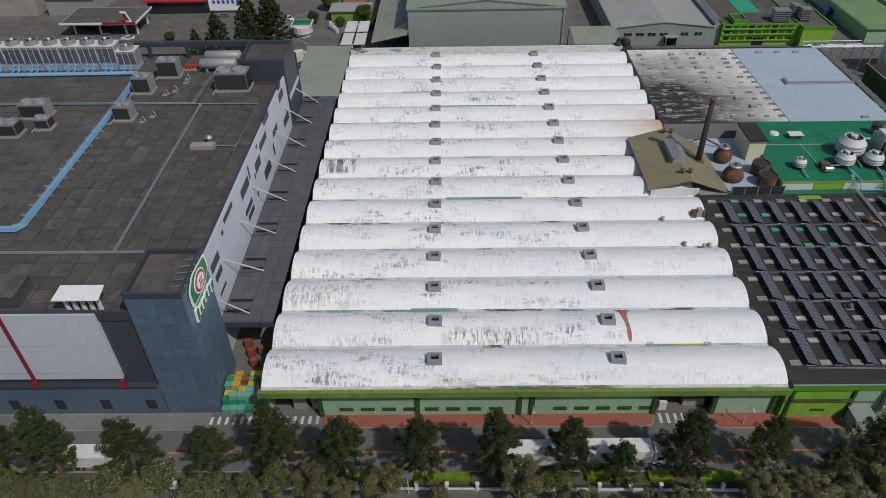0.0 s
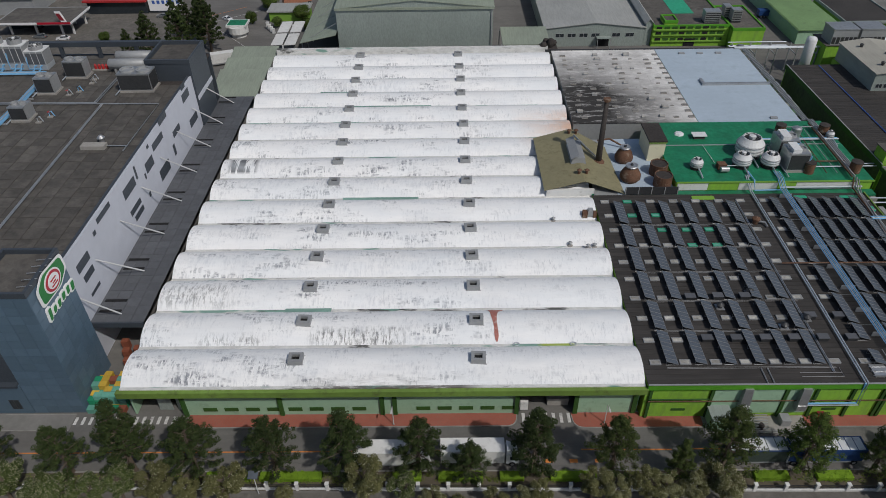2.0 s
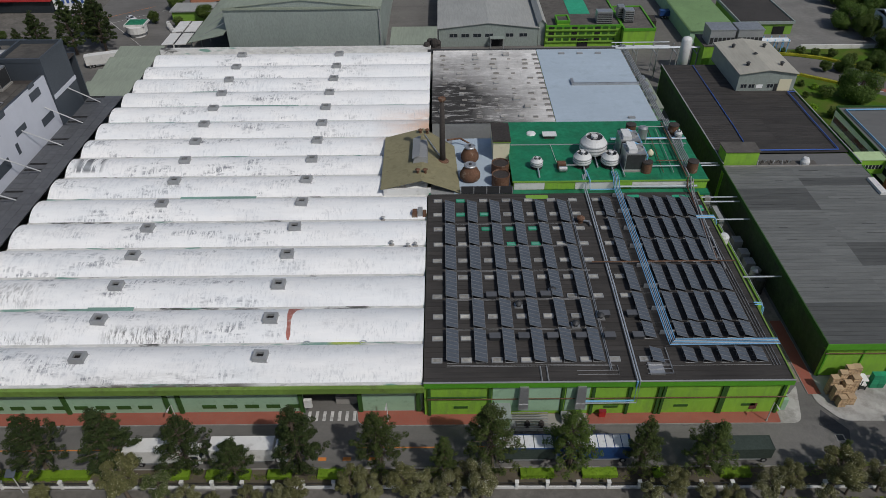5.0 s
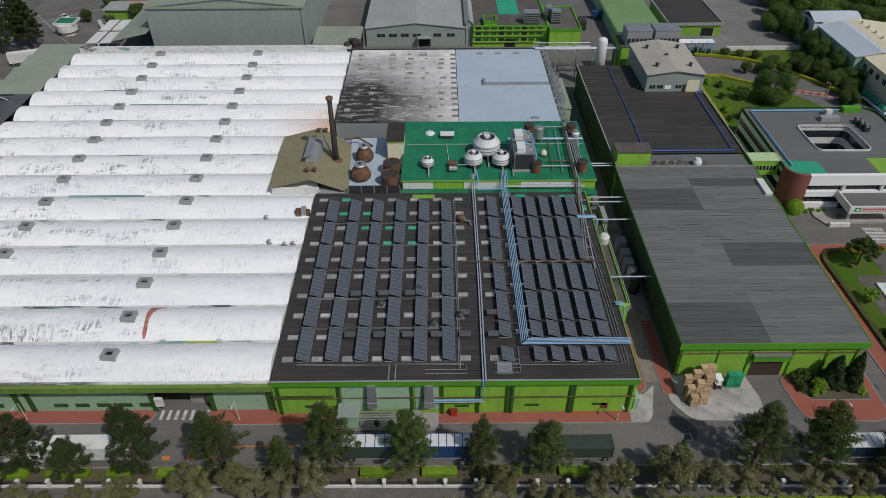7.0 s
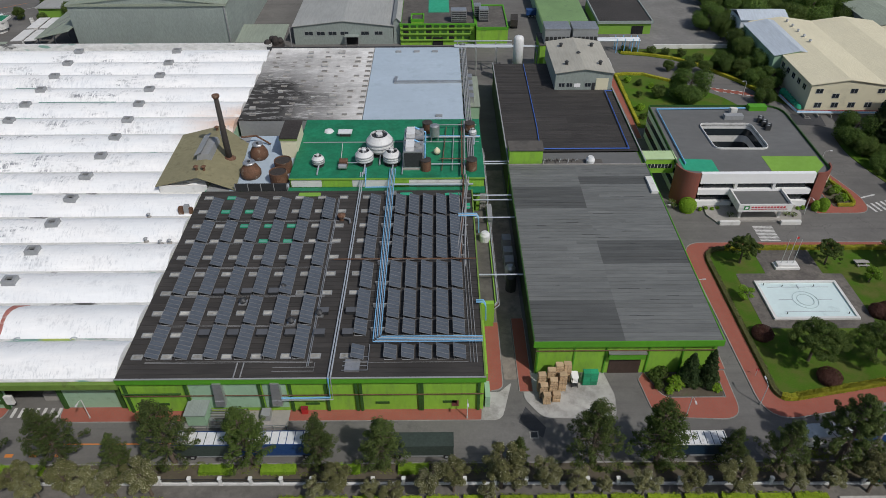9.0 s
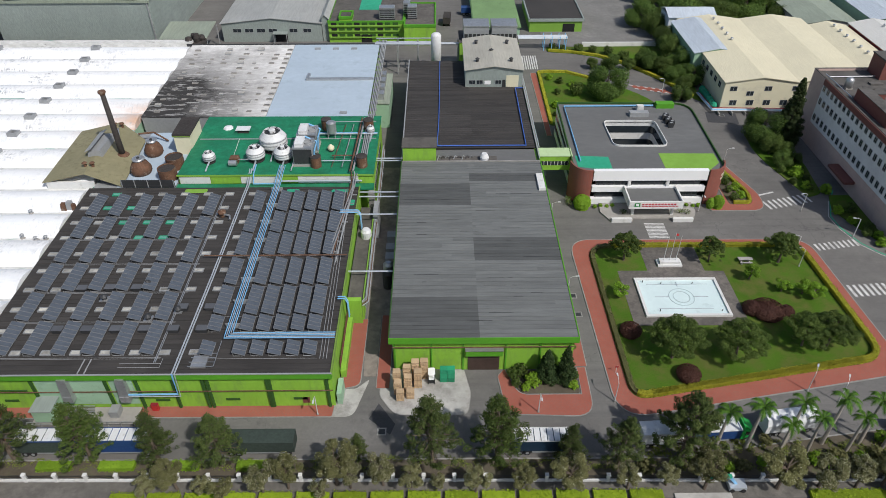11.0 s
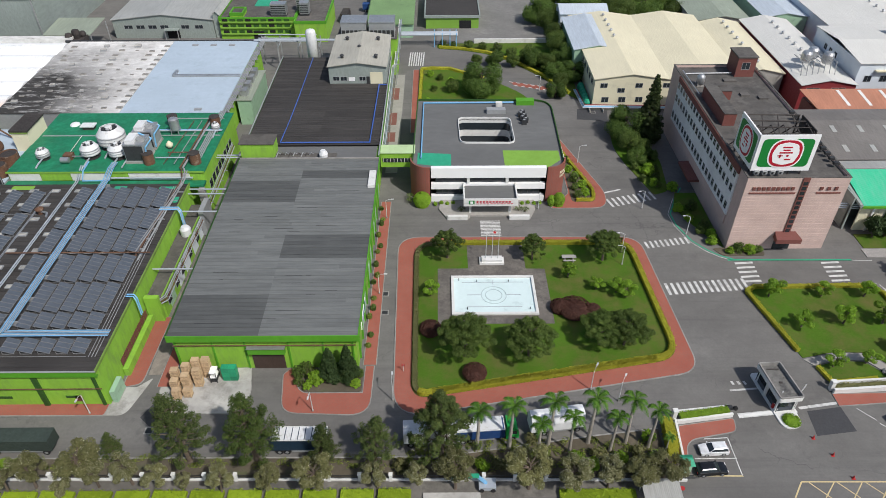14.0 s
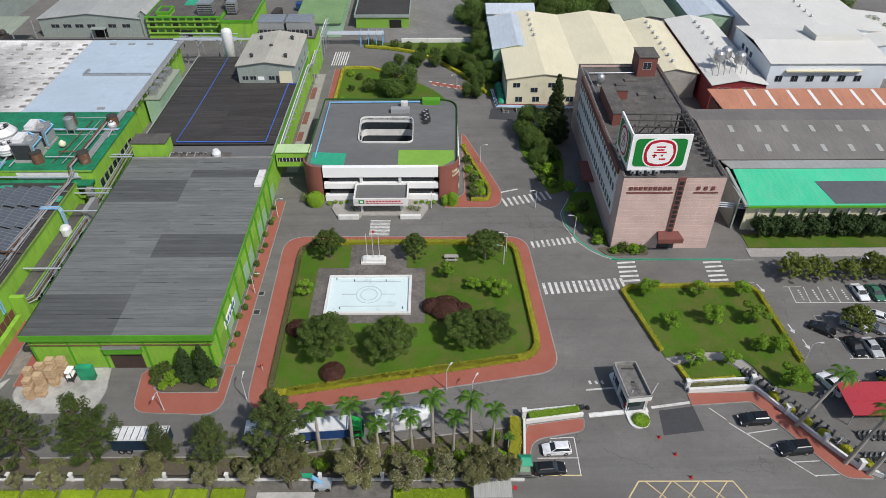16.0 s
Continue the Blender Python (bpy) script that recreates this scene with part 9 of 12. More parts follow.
for i, x in enumerate((58.5, 63.1, 67.8, 72.5, 77.1, 81.8, 86.3, 91.0)):
    for j, y in enumerate(SKY_Y):
        if (i, j) in ((0, 1), (2, 8), (2, 3)):
            continue
        src = rl2 if (i, j) in ((1, 9), (2, 7), (3, 7), (4, 7), (3, 6), (4, 6), (1, 8)) else rl3 if (i, j) in ((3, 3), (4, 3), (3, 1), (4, 1), (5, 1), (6, 2), (6, 1), (7, 1), (7, 2), (2, 1)) else rl
        copy_thing(src, pose(x + rng.uniform(-0.1, 0.1), y, sz(y)))
# pipe runs on the solar hall
pp = thing("roof_pipes", "bundle of blue and silver pipes over the solar roof", "pipes", "", (95.5, 100, 8))
for k in range(5):
    o = k * 0.29
    under(pp, "pipe", Geo().tube([(112.6, 84.7 + o, 9.2), (95.2 + o, 84.7 + o, 9.2), (95.2 + o, 85.4 + o, 9.2), (95.2 + o, 128.8, 9.6), (95.4 + o, 131.6, 10.6), (95.4 + o, 134.0, 10.6)], 0.085), M["pipe_blue" if k % 2 == 0 else "pipe_grey"])
for i in range(8):
    y = 88 + i * 5.6
    under(pp, "trestle", Geo().box(94.6, y, sz(y), 97.0, y + 0.15, sz(y) + 0.9), M["grey_metal"])
wpipe = thing("roof_pipes", "pair of thin silver pipes across the solar roof", "pipes", "", (89, 100, 8))
for k in (0, 0.4):
    under(wpipe, "pipe", Geo().tube([(88.8 + k, 78.0, 8.45), (89.1 + k, 100, 8.6), (89.2 + k, 129, 8.9), (89.2 + k, 133.0, 10.4)], 0.13), M["pipe_grey"])
    under(wpipe, "pipe", Geo().tube([(85.2 + k * 0.6, 80.6, sz(80.6) + 0.12), (85.2 + k * 0.6, 126, sz(126) + 0.12)], 0.08), M["steel"])
M["conduit"] = mat("dull_galvanised_conduit", (0.23, 0.235, 0.24), 0.7, 0.0, var=0.2, fine=1.5)
conduit = thing("cable_conduits", "thin galvanised conduits between the solar rows", "conduits", "", (72, 100, 8))
for y in (81.4, 89.25, 96.35, 103.9, 111.0, 118.0):
    for o in (0, 0.25):
        under(conduit, "conduit", Geo().tube([(60, y + o, sz(y) + 0.12), (86, y + o, sz(y) + 0.12)], 0.04, 4), M["conduit"])
for y in (81.3, 90.5, 97.8, 112.7, 119.5):
    under(conduit, "conduit", Geo().tube([(91.6, y, sz(y) + 0.12), (110.2, y, sz(y) + 0.12)], 0.04, 4), M["conduit"])
under(conduit, "conduit", Geo().tube([(86.6, 105.4, sz(105) + 0.9), (112.4, 105.4, sz(105) + 0.9)], 0.12), M["rust"])
for k in range(3):
    under(conduit, "conduit", Geo().tube([(110.6 + k * 0.5, 81.2, 8.15), (109.9 + k * 0.45, 127.6, 8.75)], 0.07, 4), M["conduit"])
under(conduit, "conduit", Geo().tube([(74.4, 78.4, 8.18), (74.4, 81.4, 8.18)], 0.12, 4).tube([(75.4, 78.4, 8.18), (75.4, 81.4, 8.18)], 0.12, 4), M["conduit"])
under(conduit, "conduit", Geo().tube([(80, 79.6, 8.18), (86.4, 79.6, 8.18), (86.4, 81.4, 8.18)], 0.06, 4).tube([(80, 80.4, 8.18), (86.4, 80.4, 8.18)], 0.06, 4), M["conduit"])
pad = thing("roof_platform", "grey metal walkway platform with a ladder rail", "platform", "", (92.5, 80.5, 8.02))
part("plate", Geo().box(-1.4, -1.0, 0, 0.9, 1.4, 0.25), M["steel"], pad)
for k in range(4):
    part("rail", Geo().box(-1.8 + k * 0.05, -1.0 + k * 0.9, 0.3, 2.2, -0.9 + k * 0.9, 0.38), M["steel"], pad)
part("rail", Geo().box(2.1, -1.0, 0.3, 2.2, 4.4, 0.38), M["steel"], pad)
fan = thing("roof_fan", "brown roof exhaust fan with a bent duct", "roof fan", "", (86.6, 118.6, sz(118.6)))
part("body", Geo().turned(0, 0, [(0.5, -0.1), (0.5, 0.7), (0.8, 0.9), (0.8, 1.2), (0.2, 1.5)], 12), M["rust"], fan)
part("duct", Geo().tube([(0, 0, 0.6), (1.6, -0.6, 0.6), (1.8, -1.6, 0.3)], 0.22, 8), M["steel"], fan)
for x, y in ((70.6, 95.0), (79.6, 90.2), (84.0, 92.0), (76.8, 98.5)):
    w = thing("roof_unit", "small dark roof cowl", "roof cowl", "roof cowls", (x + 1.7, y, sz(y)))
    part("cowl", Geo().turned(0, 0, [(0.45, -0.1), (0.45, 0.5), (0.7, 0.7), (0.2, 1.1)], 10), M["dark_metal"], w)
    part("base", Geo().box(-0.7, -0.7, -0.1, 0.7, 0.7, 0.12), M["steel"], w)
for x, y, w, d in ((99.0, 127.4, 2.6, 1.0), (109.0, 127.2, 4.0, 1.0), (111.6, 123.0, 1.0, 2.0), (79.0, 127.4, 4.6, 1.4)):
    solid("roof_patch", Geo().prism(rounded([(x - w / 2, y - d / 2), (x + w / 2, y - d / 2), (x + w / 2, y + d / 2), (x - w / 2, y + d / 2)], 0.3, 3), sz(y) + 0.06, sz(y) + 0.08), M["teal_roof" if x > 90 else "lime_roof"], "green coating patch on the dark roof", "roof patch", "structure")

# ---- cooling towers and plant on the green roof ----
def round_tower(x, y, r, h, label):
    c = thing("cooling_tower", label, "cooling tower", "white cooling towers", (x, y, 10.0))
    part("shell", Geo().turned(0, 0, [(r * 0.8, 0.9), (r * 0.98, 1.1), (r, h * 0.5), (r * 0.97, h * 0.72), (r * 0.74, h * 0.92), (r * 0.66, h), (r * 0.6, h), (r * 0.6, h - 0.4)], 24), M["tank_white"], c, smooth=False)
    for k in range(3):
        z = h * (0.3 + 0.17 * k)
        part("hoop", Geo().turned(0, 0, [(r * 1.0, z), (r * 1.03, z + 0.05), (r * 1.03, z + 0.15), (r * 1.0, z + 0.2)], 24), M["grey_metal"], c)
    part("intake", Geo().turned(0, 0, [(r * 0.75, 0.1), (r * 0.8, 0.9)], 20), M["soot"], c)
    part("fan_disc", Geo().cyl(0, 0, h - 0.45, h - 0.35, r * 0.58, n=20), M["dark_metal"], c)
    part("motor", Geo().turned(0, 0, [(0.25 * r, h - 0.4), (0.25 * r, h + 0.25), (0.1, h + 0.35)], 10), M["tank_white"], c)
    for k in range(3):
        part("fan_guard", Geo().box(-r * 0.62, -0.06, h, r * 0.62, 0.06, h + 0.08), M["dark_metal"], c).rotation_euler = (0, 0, k * 1.047)
    part("base", Geo().turned(0, 0, [(r * 0.9, -0.02), (r * 0.9, 0.12)], 20), M["dark_metal"], c)
    part("pipe", Geo().tube([(0.2, -r * 0.7, 0.6), (0.2, -r - 1.6, 0.5), (0.2, -r - 3.0, 0.3)], 0.18), M["pipe_grey"], c)


round_tower(92.8, 142.0, 2.95, 4.5, "large white ribbed cooling tower with a fan on top")
round_tower(89.7, 137.4, 1.95, 3.2, "white round cooling tower on the green roof")
round_tower(95.7, 137.2, 1.95, 3.2, "white round cooling tower on the green roof")
round_tower(79.8, 136.6, 1.35, 2.4, "small white round cooling tower on the green roof")
round_tower(113.6, 148.6, 0.9, 2.0, "very small white round cooling tower")
for y in (136.8, 142.4):
    c = chiller(100.4, y, 10.0, 4.2, 4.6, 4.4, "tall silver evaporative cooler with blue pipework", group="silver coolers")
    part("pipe", Geo().tube([(2.3, -2.0, 0.6), (2.5, -2.0, 3.6), (2.5, 2.0, 3.6), (0, 2.0, 4.9)], 0.18), M["pipe_blue"], c)
    part("top_unit", Geo().box(-1.6, -1.8, 4.4, 0.2, 1.6, 5.2), M["tank_white"], c)
brown0 = thing("storage_drum", "rusty brown cylindrical drum tank on the green roof", "drum tank", "brown drum tanks", (112.8, 134.6, 10.0))
part("shell", Geo().turned(0, 0, [(1.15, 0), (1.15, 2.3), (1.1, 2.4)], 18), M["rust"], brown0)
part("lid", Geo().turned(0, 0, [(1.2, 2.4), (1.2, 2.5), (0.2, 2.7)], 18), M["soot"], brown0)
for x, y in ((103.0, 134.6), (103.2, 151.2), (113.0, 150.8)):
    copy_thing(brown0, pose(x, y, 10.0))
steel0 = thing("storage_drum", "dull steel cylindrical tank on a stand", "drum tank", "brown drum tanks", (104.9, 147.4, 10.0))
part("shell", Geo().turned(0, 0, [(1.1, 1.2), (1.1, 3.6), (0.6, 3.9)], 16), M["steel"], steel0)
for dx, dy in ((-0.8, -0.8), (0.8, -0.8), (0.8, 0.8), (-0.8, 0.8)):
    part("leg", Geo().box(dx - 0.08, dy - 0.08, 0, dx + 0.08, dy + 0.08, 1.25), M["grey_metal"], steel0)
urn = thing("small_tank", "small cream bulb shaped tank", "small tank", "", (105.4, 141.0, 10.0))
part("body", Geo().turned(0, 0, [(0.3, 0), (0.75, 0.5), (0.75, 1.0), (0.3, 1.5), (0.1, 1.7)], 14), M["cream_wall"], urn, smooth=True)
part("base", Geo().cyl(0, 0, -0.02, 0.05, 0.6), M["dark_metal"], urn)
mach = thing("pump_set", "rusty pump set with a small tank", "pump set", "", (85.2, 135.6, 10.0))
part("motor", Geo().box(-0.9, 0.2, 0, 0.9, 1.8, 1.2), M["rust"], mach)
part("vessel", Geo().tube([(-0.8, -0.9, 0.8), (0.9, -0.9, 0.8)], 0.6, 10), M["steel"], mach)
part("pipe", Geo().tube([(0.9, 0.6, 0.8), (5.0, 0.6, 0.8)], 0.12), M["steel"], mach)
hood = thing("roof_unit", "white topped vent box on the green roof", "vent box", "", (84.2, 149.8, 10.0))
part("legs_box", Geo().box(-1.2, -0.7, 0, 1.2, 0.7, 0.8), M["soot"], hood)
part("top", Geo().box(-1.6, -1.0, 0.8, 1.6, 1.0, 1.0), M["tank_white"], hood)
solid("tarp_heap", Geo().turned(80.2, 151.6, [(1.2, 10.0), (1.0, 10.3), (0.4, 10.5)], 7), M["canvas"], "crumpled white sheet on the green roof", "sheet")
gp = thing("roof_pipes", "grid of grey pipes over the green roof", "pipes", "", (108, 142, 10))
for k, (pts, r, m) in enumerate(((((98, 147.6, 10.6), (115.2, 147.6, 10.6)), 0.2, "pipe_grey"), (((98, 148.2, 10.5), (115.2, 148.2, 10.5)), 0.14, "pipe_blue"), (((104, 152.6, 11.0), (114.6, 152.6, 11.0)), 0.12, "grey_metal"), (((104, 135.8, 10.6), (112, 135.8, 10.6)), 0.14, "pipe_grey"), (((106, 137.8, 10.7), (112, 137.8, 10.7)), 0.14, "rust"), (((106.4, 133.4, 10.5), (107.6, 152.4, 10.5)), 0.1, "rust"), (((108.6, 133.4, 10.5), (109.4, 152.4, 10.5)), 0.1, "grey_metal"), (((110.6, 131.2, 10.9), (111.2, 154.6, 10.9)), 0.2, "rust"), (((111.2, 131.2, 10.9), (111.8, 154.6, 10.9)), 0.2, "grey_metal"), (((110.9, 131.0, 10.9), (110.9, 130.2, 8.9), (109.6, 104, 8.5)), 0.16, "rust"), (((111.5, 131.0, 10.9), (111.5, 130.2, 8.9), (110.4, 104, 8.5)), 0.16, "grey_metal"), (((84.0, 146.3, 10.2), (84.4, 138.5, 10.2)), 0.06, "white_paint"), (((96.0, 130.5, 8.9), (113.0, 130.5, 8.9)), 0.22, "pipe_grey"), (((90.2, 134.6, 10.4), (90.4, 131.0, 10.4), (90.4, 129.6, 8.8), (96, 129.7, 8.8)), 0.15, "pipe_blue"))):
    under(gp, "pipe", Geo().tube(pts, r), M[m])
for x in (104, 109, 114):
    under(gp, "support", Geo().box(x, 147.4, 10, x + 0.2, 148.4, 10.4), M["grey_metal"])
# boiler corner
for x, y, r in ((65.4, 134.8, 2.2), (65.6, 142.6, 2.0)):
    k = thing("boiler_kettle", "rusty domed kettle with a fan ring on top", "kettle", "rusty kettles", (x, y, 8.45))
    part("body", Geo().turned(0, 0, [(r * 0.8, 0), (r, 0.6), (r, 1.4), (r * 0.75, 2.5), (r * 0.5, 3.1), (r * 0.5, 3.4)], 20), M["rust"], k, smooth=True)
    part("ring", Geo().turned(0, 0, [(r * 0.55, 3.2), (r * 0.62, 3.5), (r * 0.55, 3.7), (r * 0.4, 3.6)], 16), M["steel"], k)
    part("hub", Geo().turned(0, 0, [(0.3, 3.2), (0.3, 3.9), (0.1, 4.0)], 8), M["dark_metal"], k)
for x, y in ((71.8, 132.6), (72.0, 137.2)):
    k = thing("storage_drum", "rusty brown open topped vat", "drum tank", "brown drum tanks", (x, y, 8.45))
    part("shell", Geo().turned(0, 0, [(1.9, 0), (1.9, 2.6), (1.75, 2.6), (1.75, 2.3)], 20), M["rust"], k)
    part("lid", Geo().cyl(0, 0, 2.25, 2.35, 1.74, n=20), M["soot"], k)
vt = thing("roof_vent", "small rusty vent pair on the olive roof", "roof vent", "olive roof vents", (55.0, 134.0, 10.75))
for dx in (-0.8, 0.8):
    part("cowl", Geo().turned(dx, 0, [(0.3, -0.3), (0.3, 0.5), (0.6, 0.7), (0.2, 1.0)], 10), M["rust"], vt)
copy_thing(vt, pose(55.2, 151.0, 10.95))
bp = thing("flue_pipe", "grey flue pipe leaning on the boiler roof", "flue", "", (58, 146, 10))
part("pipe", Geo().tube([(-2.6, 4.0, 1.0), (0.6, -4.0, 0.5), (2.6, -6.0, -0.4)], 0.18), M["steel"], bp)
part("pipe", Geo().tube([(2.6, 2.0, 0.6), (5.6, 3.4, 0.2), (9.0, 2.0, -1.2)], 0.22), M["rust"], bp)
mt = thing("roof_machine", "dark clutter of fans at the vault's end", "roof machine", "", (56.6, 208.4, 8.6))
for dx, dy, h in ((-1.6, -1.2, 1.6), (0.6, -0.4, 2.4), (-0.6, 1.2, 1.8), (1.6, 1.0, 1.4)):
    part("fan_housing", Geo().turned(dx, dy, [(0.9, 0), (1.1, h * 0.5), (0.8, h), (0.3, h + 0.2)], 10), M["soot"], mt)
part("base", Geo().box(-2.6, -2.2, -1.4, 2.6, 2.2, 0.0), M["soot"], mt)
mt2 = thing("roof_machine", "rusty brown fan boxes at the vault's end", "roof machine", "", (54.8, 122.4, 8.2))
for dx, dy, w, h, m in ((-1.0, 0.0, 0.55, 0.9, "rust"), (0.1, 0.2, 0.6, 1.2, "grey_metal"), (1.0, -0.1, 0.4, 0.8, "rust")):
    part("fan_housing", Geo().hexa([(dx - w, dy - w, -0.8), (dx + w, dy - w, -0.8), (dx + w, dy + w, -0.8), (dx - w, dy + w, -0.8), (dx - w * 0.8, dy - w * 0.8, h), (dx + w * 0.8, dy - w * 0.8, h), (dx + w * 0.8, dy + w * 0.8, h), (dx - w * 0.8, dy + w * 0.8, h)]), M[m], mt2)
for x, y in ((49.6, 113.2), (52.8, 112.0), (54.2, 112.8), (47.4, 121.4)):
    v = thing("roof_vent", "small grey pipe vent on the white vault", "roof vent", "small vault vents", (x, y, vault_z(y)))
    part("pipe", Geo().turned(0, 0, [(0.2, -0.1), (0.2, 0.7), (0.42, 0.75), (0.1, 1.0)], 10), M["grey_metal"], v)
    part("collar", Geo().turned(0, 0, [(0.6, -0.3), (0.5, 0.12), (0.25, 0.15)], 10), M["concrete"], v)
for x0, x1, b, m in ((-2, 6, 2, "pale_green"), (4, 20, 6, "valley"), (-8, 0, 12, "pale_green"), (2, 22, 11, "valley")):
    solid("gutter_patch", Geo().box(x0, VY0 + b * PITCH - 0.5, VALLEY + 0.1, x1, VY0 + b * PITCH + 0.5, VALLEY + 0.16), M["teal_patch"], "faded green patch along a roof valley", "roof patch", "structure")
# little plant between the two rear halls' edge
rp = thing("roof_plant", "small jumble of pipes and a white cooler on the hall edge", "roof plant", "", (134, 139.4, 8.6))
part("cooler", Geo().turned(5.2, -0.4, [(0.9, 0), (1.0, 0.9), (0.7, 1.5), (0.6, 1.7)], 14), M["tank_white"], rp)
for k in range(9):
    part("pipe", Geo().tube([(-5.2 + k * 0.9, -0.6 + 0.5 * (k % 3), 0.1), (-4.8 + k * 0.9, 0.4, 0.7), (-4.4 + k * 0.9, 0.8 - 0.4 * (k % 2), 0.1)], 0.1, 5), M["soot" if k % 2 else "grey_metal"], rp)
part("tray", Geo().box(-5.6, -1.0, 0, 8.0, 1.2, 0.08), M["old_roof"], rp)
alley = thing("alley_pipes", "pipe bridges and tanks across the narrow alley", "pipe bridge", "", (117, 120, 0))
for y, z in ((104.0, 6.4), (121.0, 7.0), (127.0, 7.2), (128.4, 7.4), (140.0, 8.0), (141.0, 8.0)):
    under(alley, "pipe", Geo().tube([(112.6, y, z), (121.2, y, z)], 0.16), M["pipe_grey"])
for y, r in ((107.0, 1.0), (109.6, 1.0)):
    under(alley, "tank", Geo().turned(119.4, y, [(r, 0), (r, 3.4), (0.5, 3.9)], 12), M["steel" if y > 108 else "dark_metal"])
for y in (112.0, 115.0, 119.0):
    under(alley, "cabinet", Geo().box(118.6, y, 0, 120.4, y + 2.0, 2.8), M["grey_metal"])

# pipework and worn details along the alley
solid("alley_ground", Geo().prism([(116.5, 84.6), (118.6, 84.6), (118.6, 98.8), (120.9, 99.2), (120.9, 150.0), (116.0, 150.0), (116.0, 98.4)], -0.02, 0.03), M["soil_path"], "brown stained concrete alley floor", "alley", "structure")
wall_pipes = thing("wall_pipes", "bundle of grey and brown pipes along the annex wall", "pipes", "", (116.2, 112.0, 0))
for k, (z, m) in enumerate(((4.9, "pipe_grey"), (4.55, "grey_metal"), (4.2, "rust"), (3.85, "pipe_grey"))):
    under(wall_pipes, "pipe", Geo().tube([(115.5, 97.6, z), (116.1 + 0.12 * k, 98.6, z), (116.1 + 0.12 * k, 127.4, z), (116.1 + 0.12 * k, 150.0, z + 1.2)], 0.1, 6), M[m])
for i in range(12):
    under(wall_pipes, "bracket", Geo().box(115.85, 99.5 + i * 4.2, 3.6, 116.7, 99.62 + i * 4.2, 3.7), M["grey_metal"])
for y in (101.0, 106.4, 110.6, 116.0, 120.6):
    under(annex, "pale_panel", Geo().box(115.61, y - 0.4, 0.3, 115.66, y + 2.4, 4.4), M["pale_wall" if y > 105 else "pale_green"])
ledge = thing("lean_to", "low lime ledge under a strip of brown windows", "lean-to", "", (113.3, 90, 0))
under(ledge, "ledge", Geo().box(112.84, 84.4, 0, 113.7, 96.9, 1.7), M["lime"])
for i in range(8):
    under(ledge, "window", Geo().box(112.83, 84.8 + i * 1.5, 2.0, 112.9, 86.1 + i * 1.5, 3.4), M["maroon"])
drop = thing("drop_pipes", "light blue pipes bending over the roof edge into the alley", "pipes", "", (113, 120, 8))
for y, m in ((94.0, "pipe_blue"), (94.5, "pipe_blue"), (119.0, "pipe_blue"), (119.4, "pipe_grey"), (119.8, "pipe_blue")):
    under(drop, "pipe", Geo().tube([(109.6 if y > 100 else 112.0, y, 8.9), (113.2, y, 8.9), (113.6, y - 0.2, 8.2), (113.7, y - 0.4, 5.0)], 0.12, 6), M[m])
run = thing("roof_pipes", "pair of brown steel pipes along the solar roof's east edge", "pipes", "", (110, 118, 8.6))
for k in (0, 0.45):
    under(run, "pipe", Geo().tube([(111.6 + k, 131.0, 10.4), (111.2 + k, 128.0, 8.95), (108.9 + k, 105.9, 8.75), (107.6 + k, 105.7, 8.75)], 0.12, 6), M["conduit"])
for i in range(7):
    under(run, "support", Geo().box(109.0 + i * 0.33, 107.0 + i * 3.1, sz(107 + i * 3.1), 110.4 + i * 0.33, 107.15 + i * 3.1, 8.66), M["grey_metal"])
duct = thing("vent_duct", "tall ribbed grey duct standing in the alley", "duct", "", (115.0, 128.6, 0))
for i in range(12):
    part("duct_rib", Geo().box(-0.62, -0.62, 0.3 + i * 0.6, 0.62, 0.62, 0.8 + i * 0.6), M["kerb"], duct)
part("duct_core", Geo().box(-0.52, -0.52, 0, 0.52, 0.52, 7.5), M["kerb"], duct)

# ---- plants ----
prng = np.random.default_rng(11)


def leaves(blobs, n, size, flat=0.0, shell=0.45):
    """Many small bent leaf blades spread through the outer part of some clumps: (x, y, z, rx, ry, rz)."""
    b = np.array(blobs, float)
    w = (b[:, 3] * b[:, 4] + b[:, 3] * b[:, 5] + b[:, 4] * b[:, 5])
    pick = prng.choice(len(b), n, p=w / w.sum())
    d = prng.normal(size=(n, 3))
    d /= np.linalg.norm(d, axis=1)[:, None]
    rad = (shell + (1 - shell) * prng.random(n) ** 0.5)[:, None]
    c = b[pick, :3] + d * b[pick, 3:] * rad
    nrm = d + prng.normal(size=(n, 3)) * 0.42 + np.array([0, 0, flat + 0.15])
    nrm /= np.linalg.norm(nrm, axis=1)[:, None]
    t = np.cross(nrm, prng.normal(size=(n, 3)))
    t /= np.linalg.norm(t, axis=1)[:, None] + 1e-9
    u = np.cross(nrm, t)
    s = size * (0.6 + 0.8 * prng.random(n))[:, None]
    q = np.stack([c - t * s * 0.6, c - u * s * 0.36 + nrm * s * 0.12, c + t * s * 0.6, c + u * s * 0.36 + nrm * s * 0.12], 1)
    g = Geo()
    g.v = [tuple(p) for p in q.reshape(-1, 3)]
    g.f = [[4 * i, 4 * i + 1, 4 * i + 2, 4 * i + 3] for i in range(n)]
    g.m = [0] * n
    return g


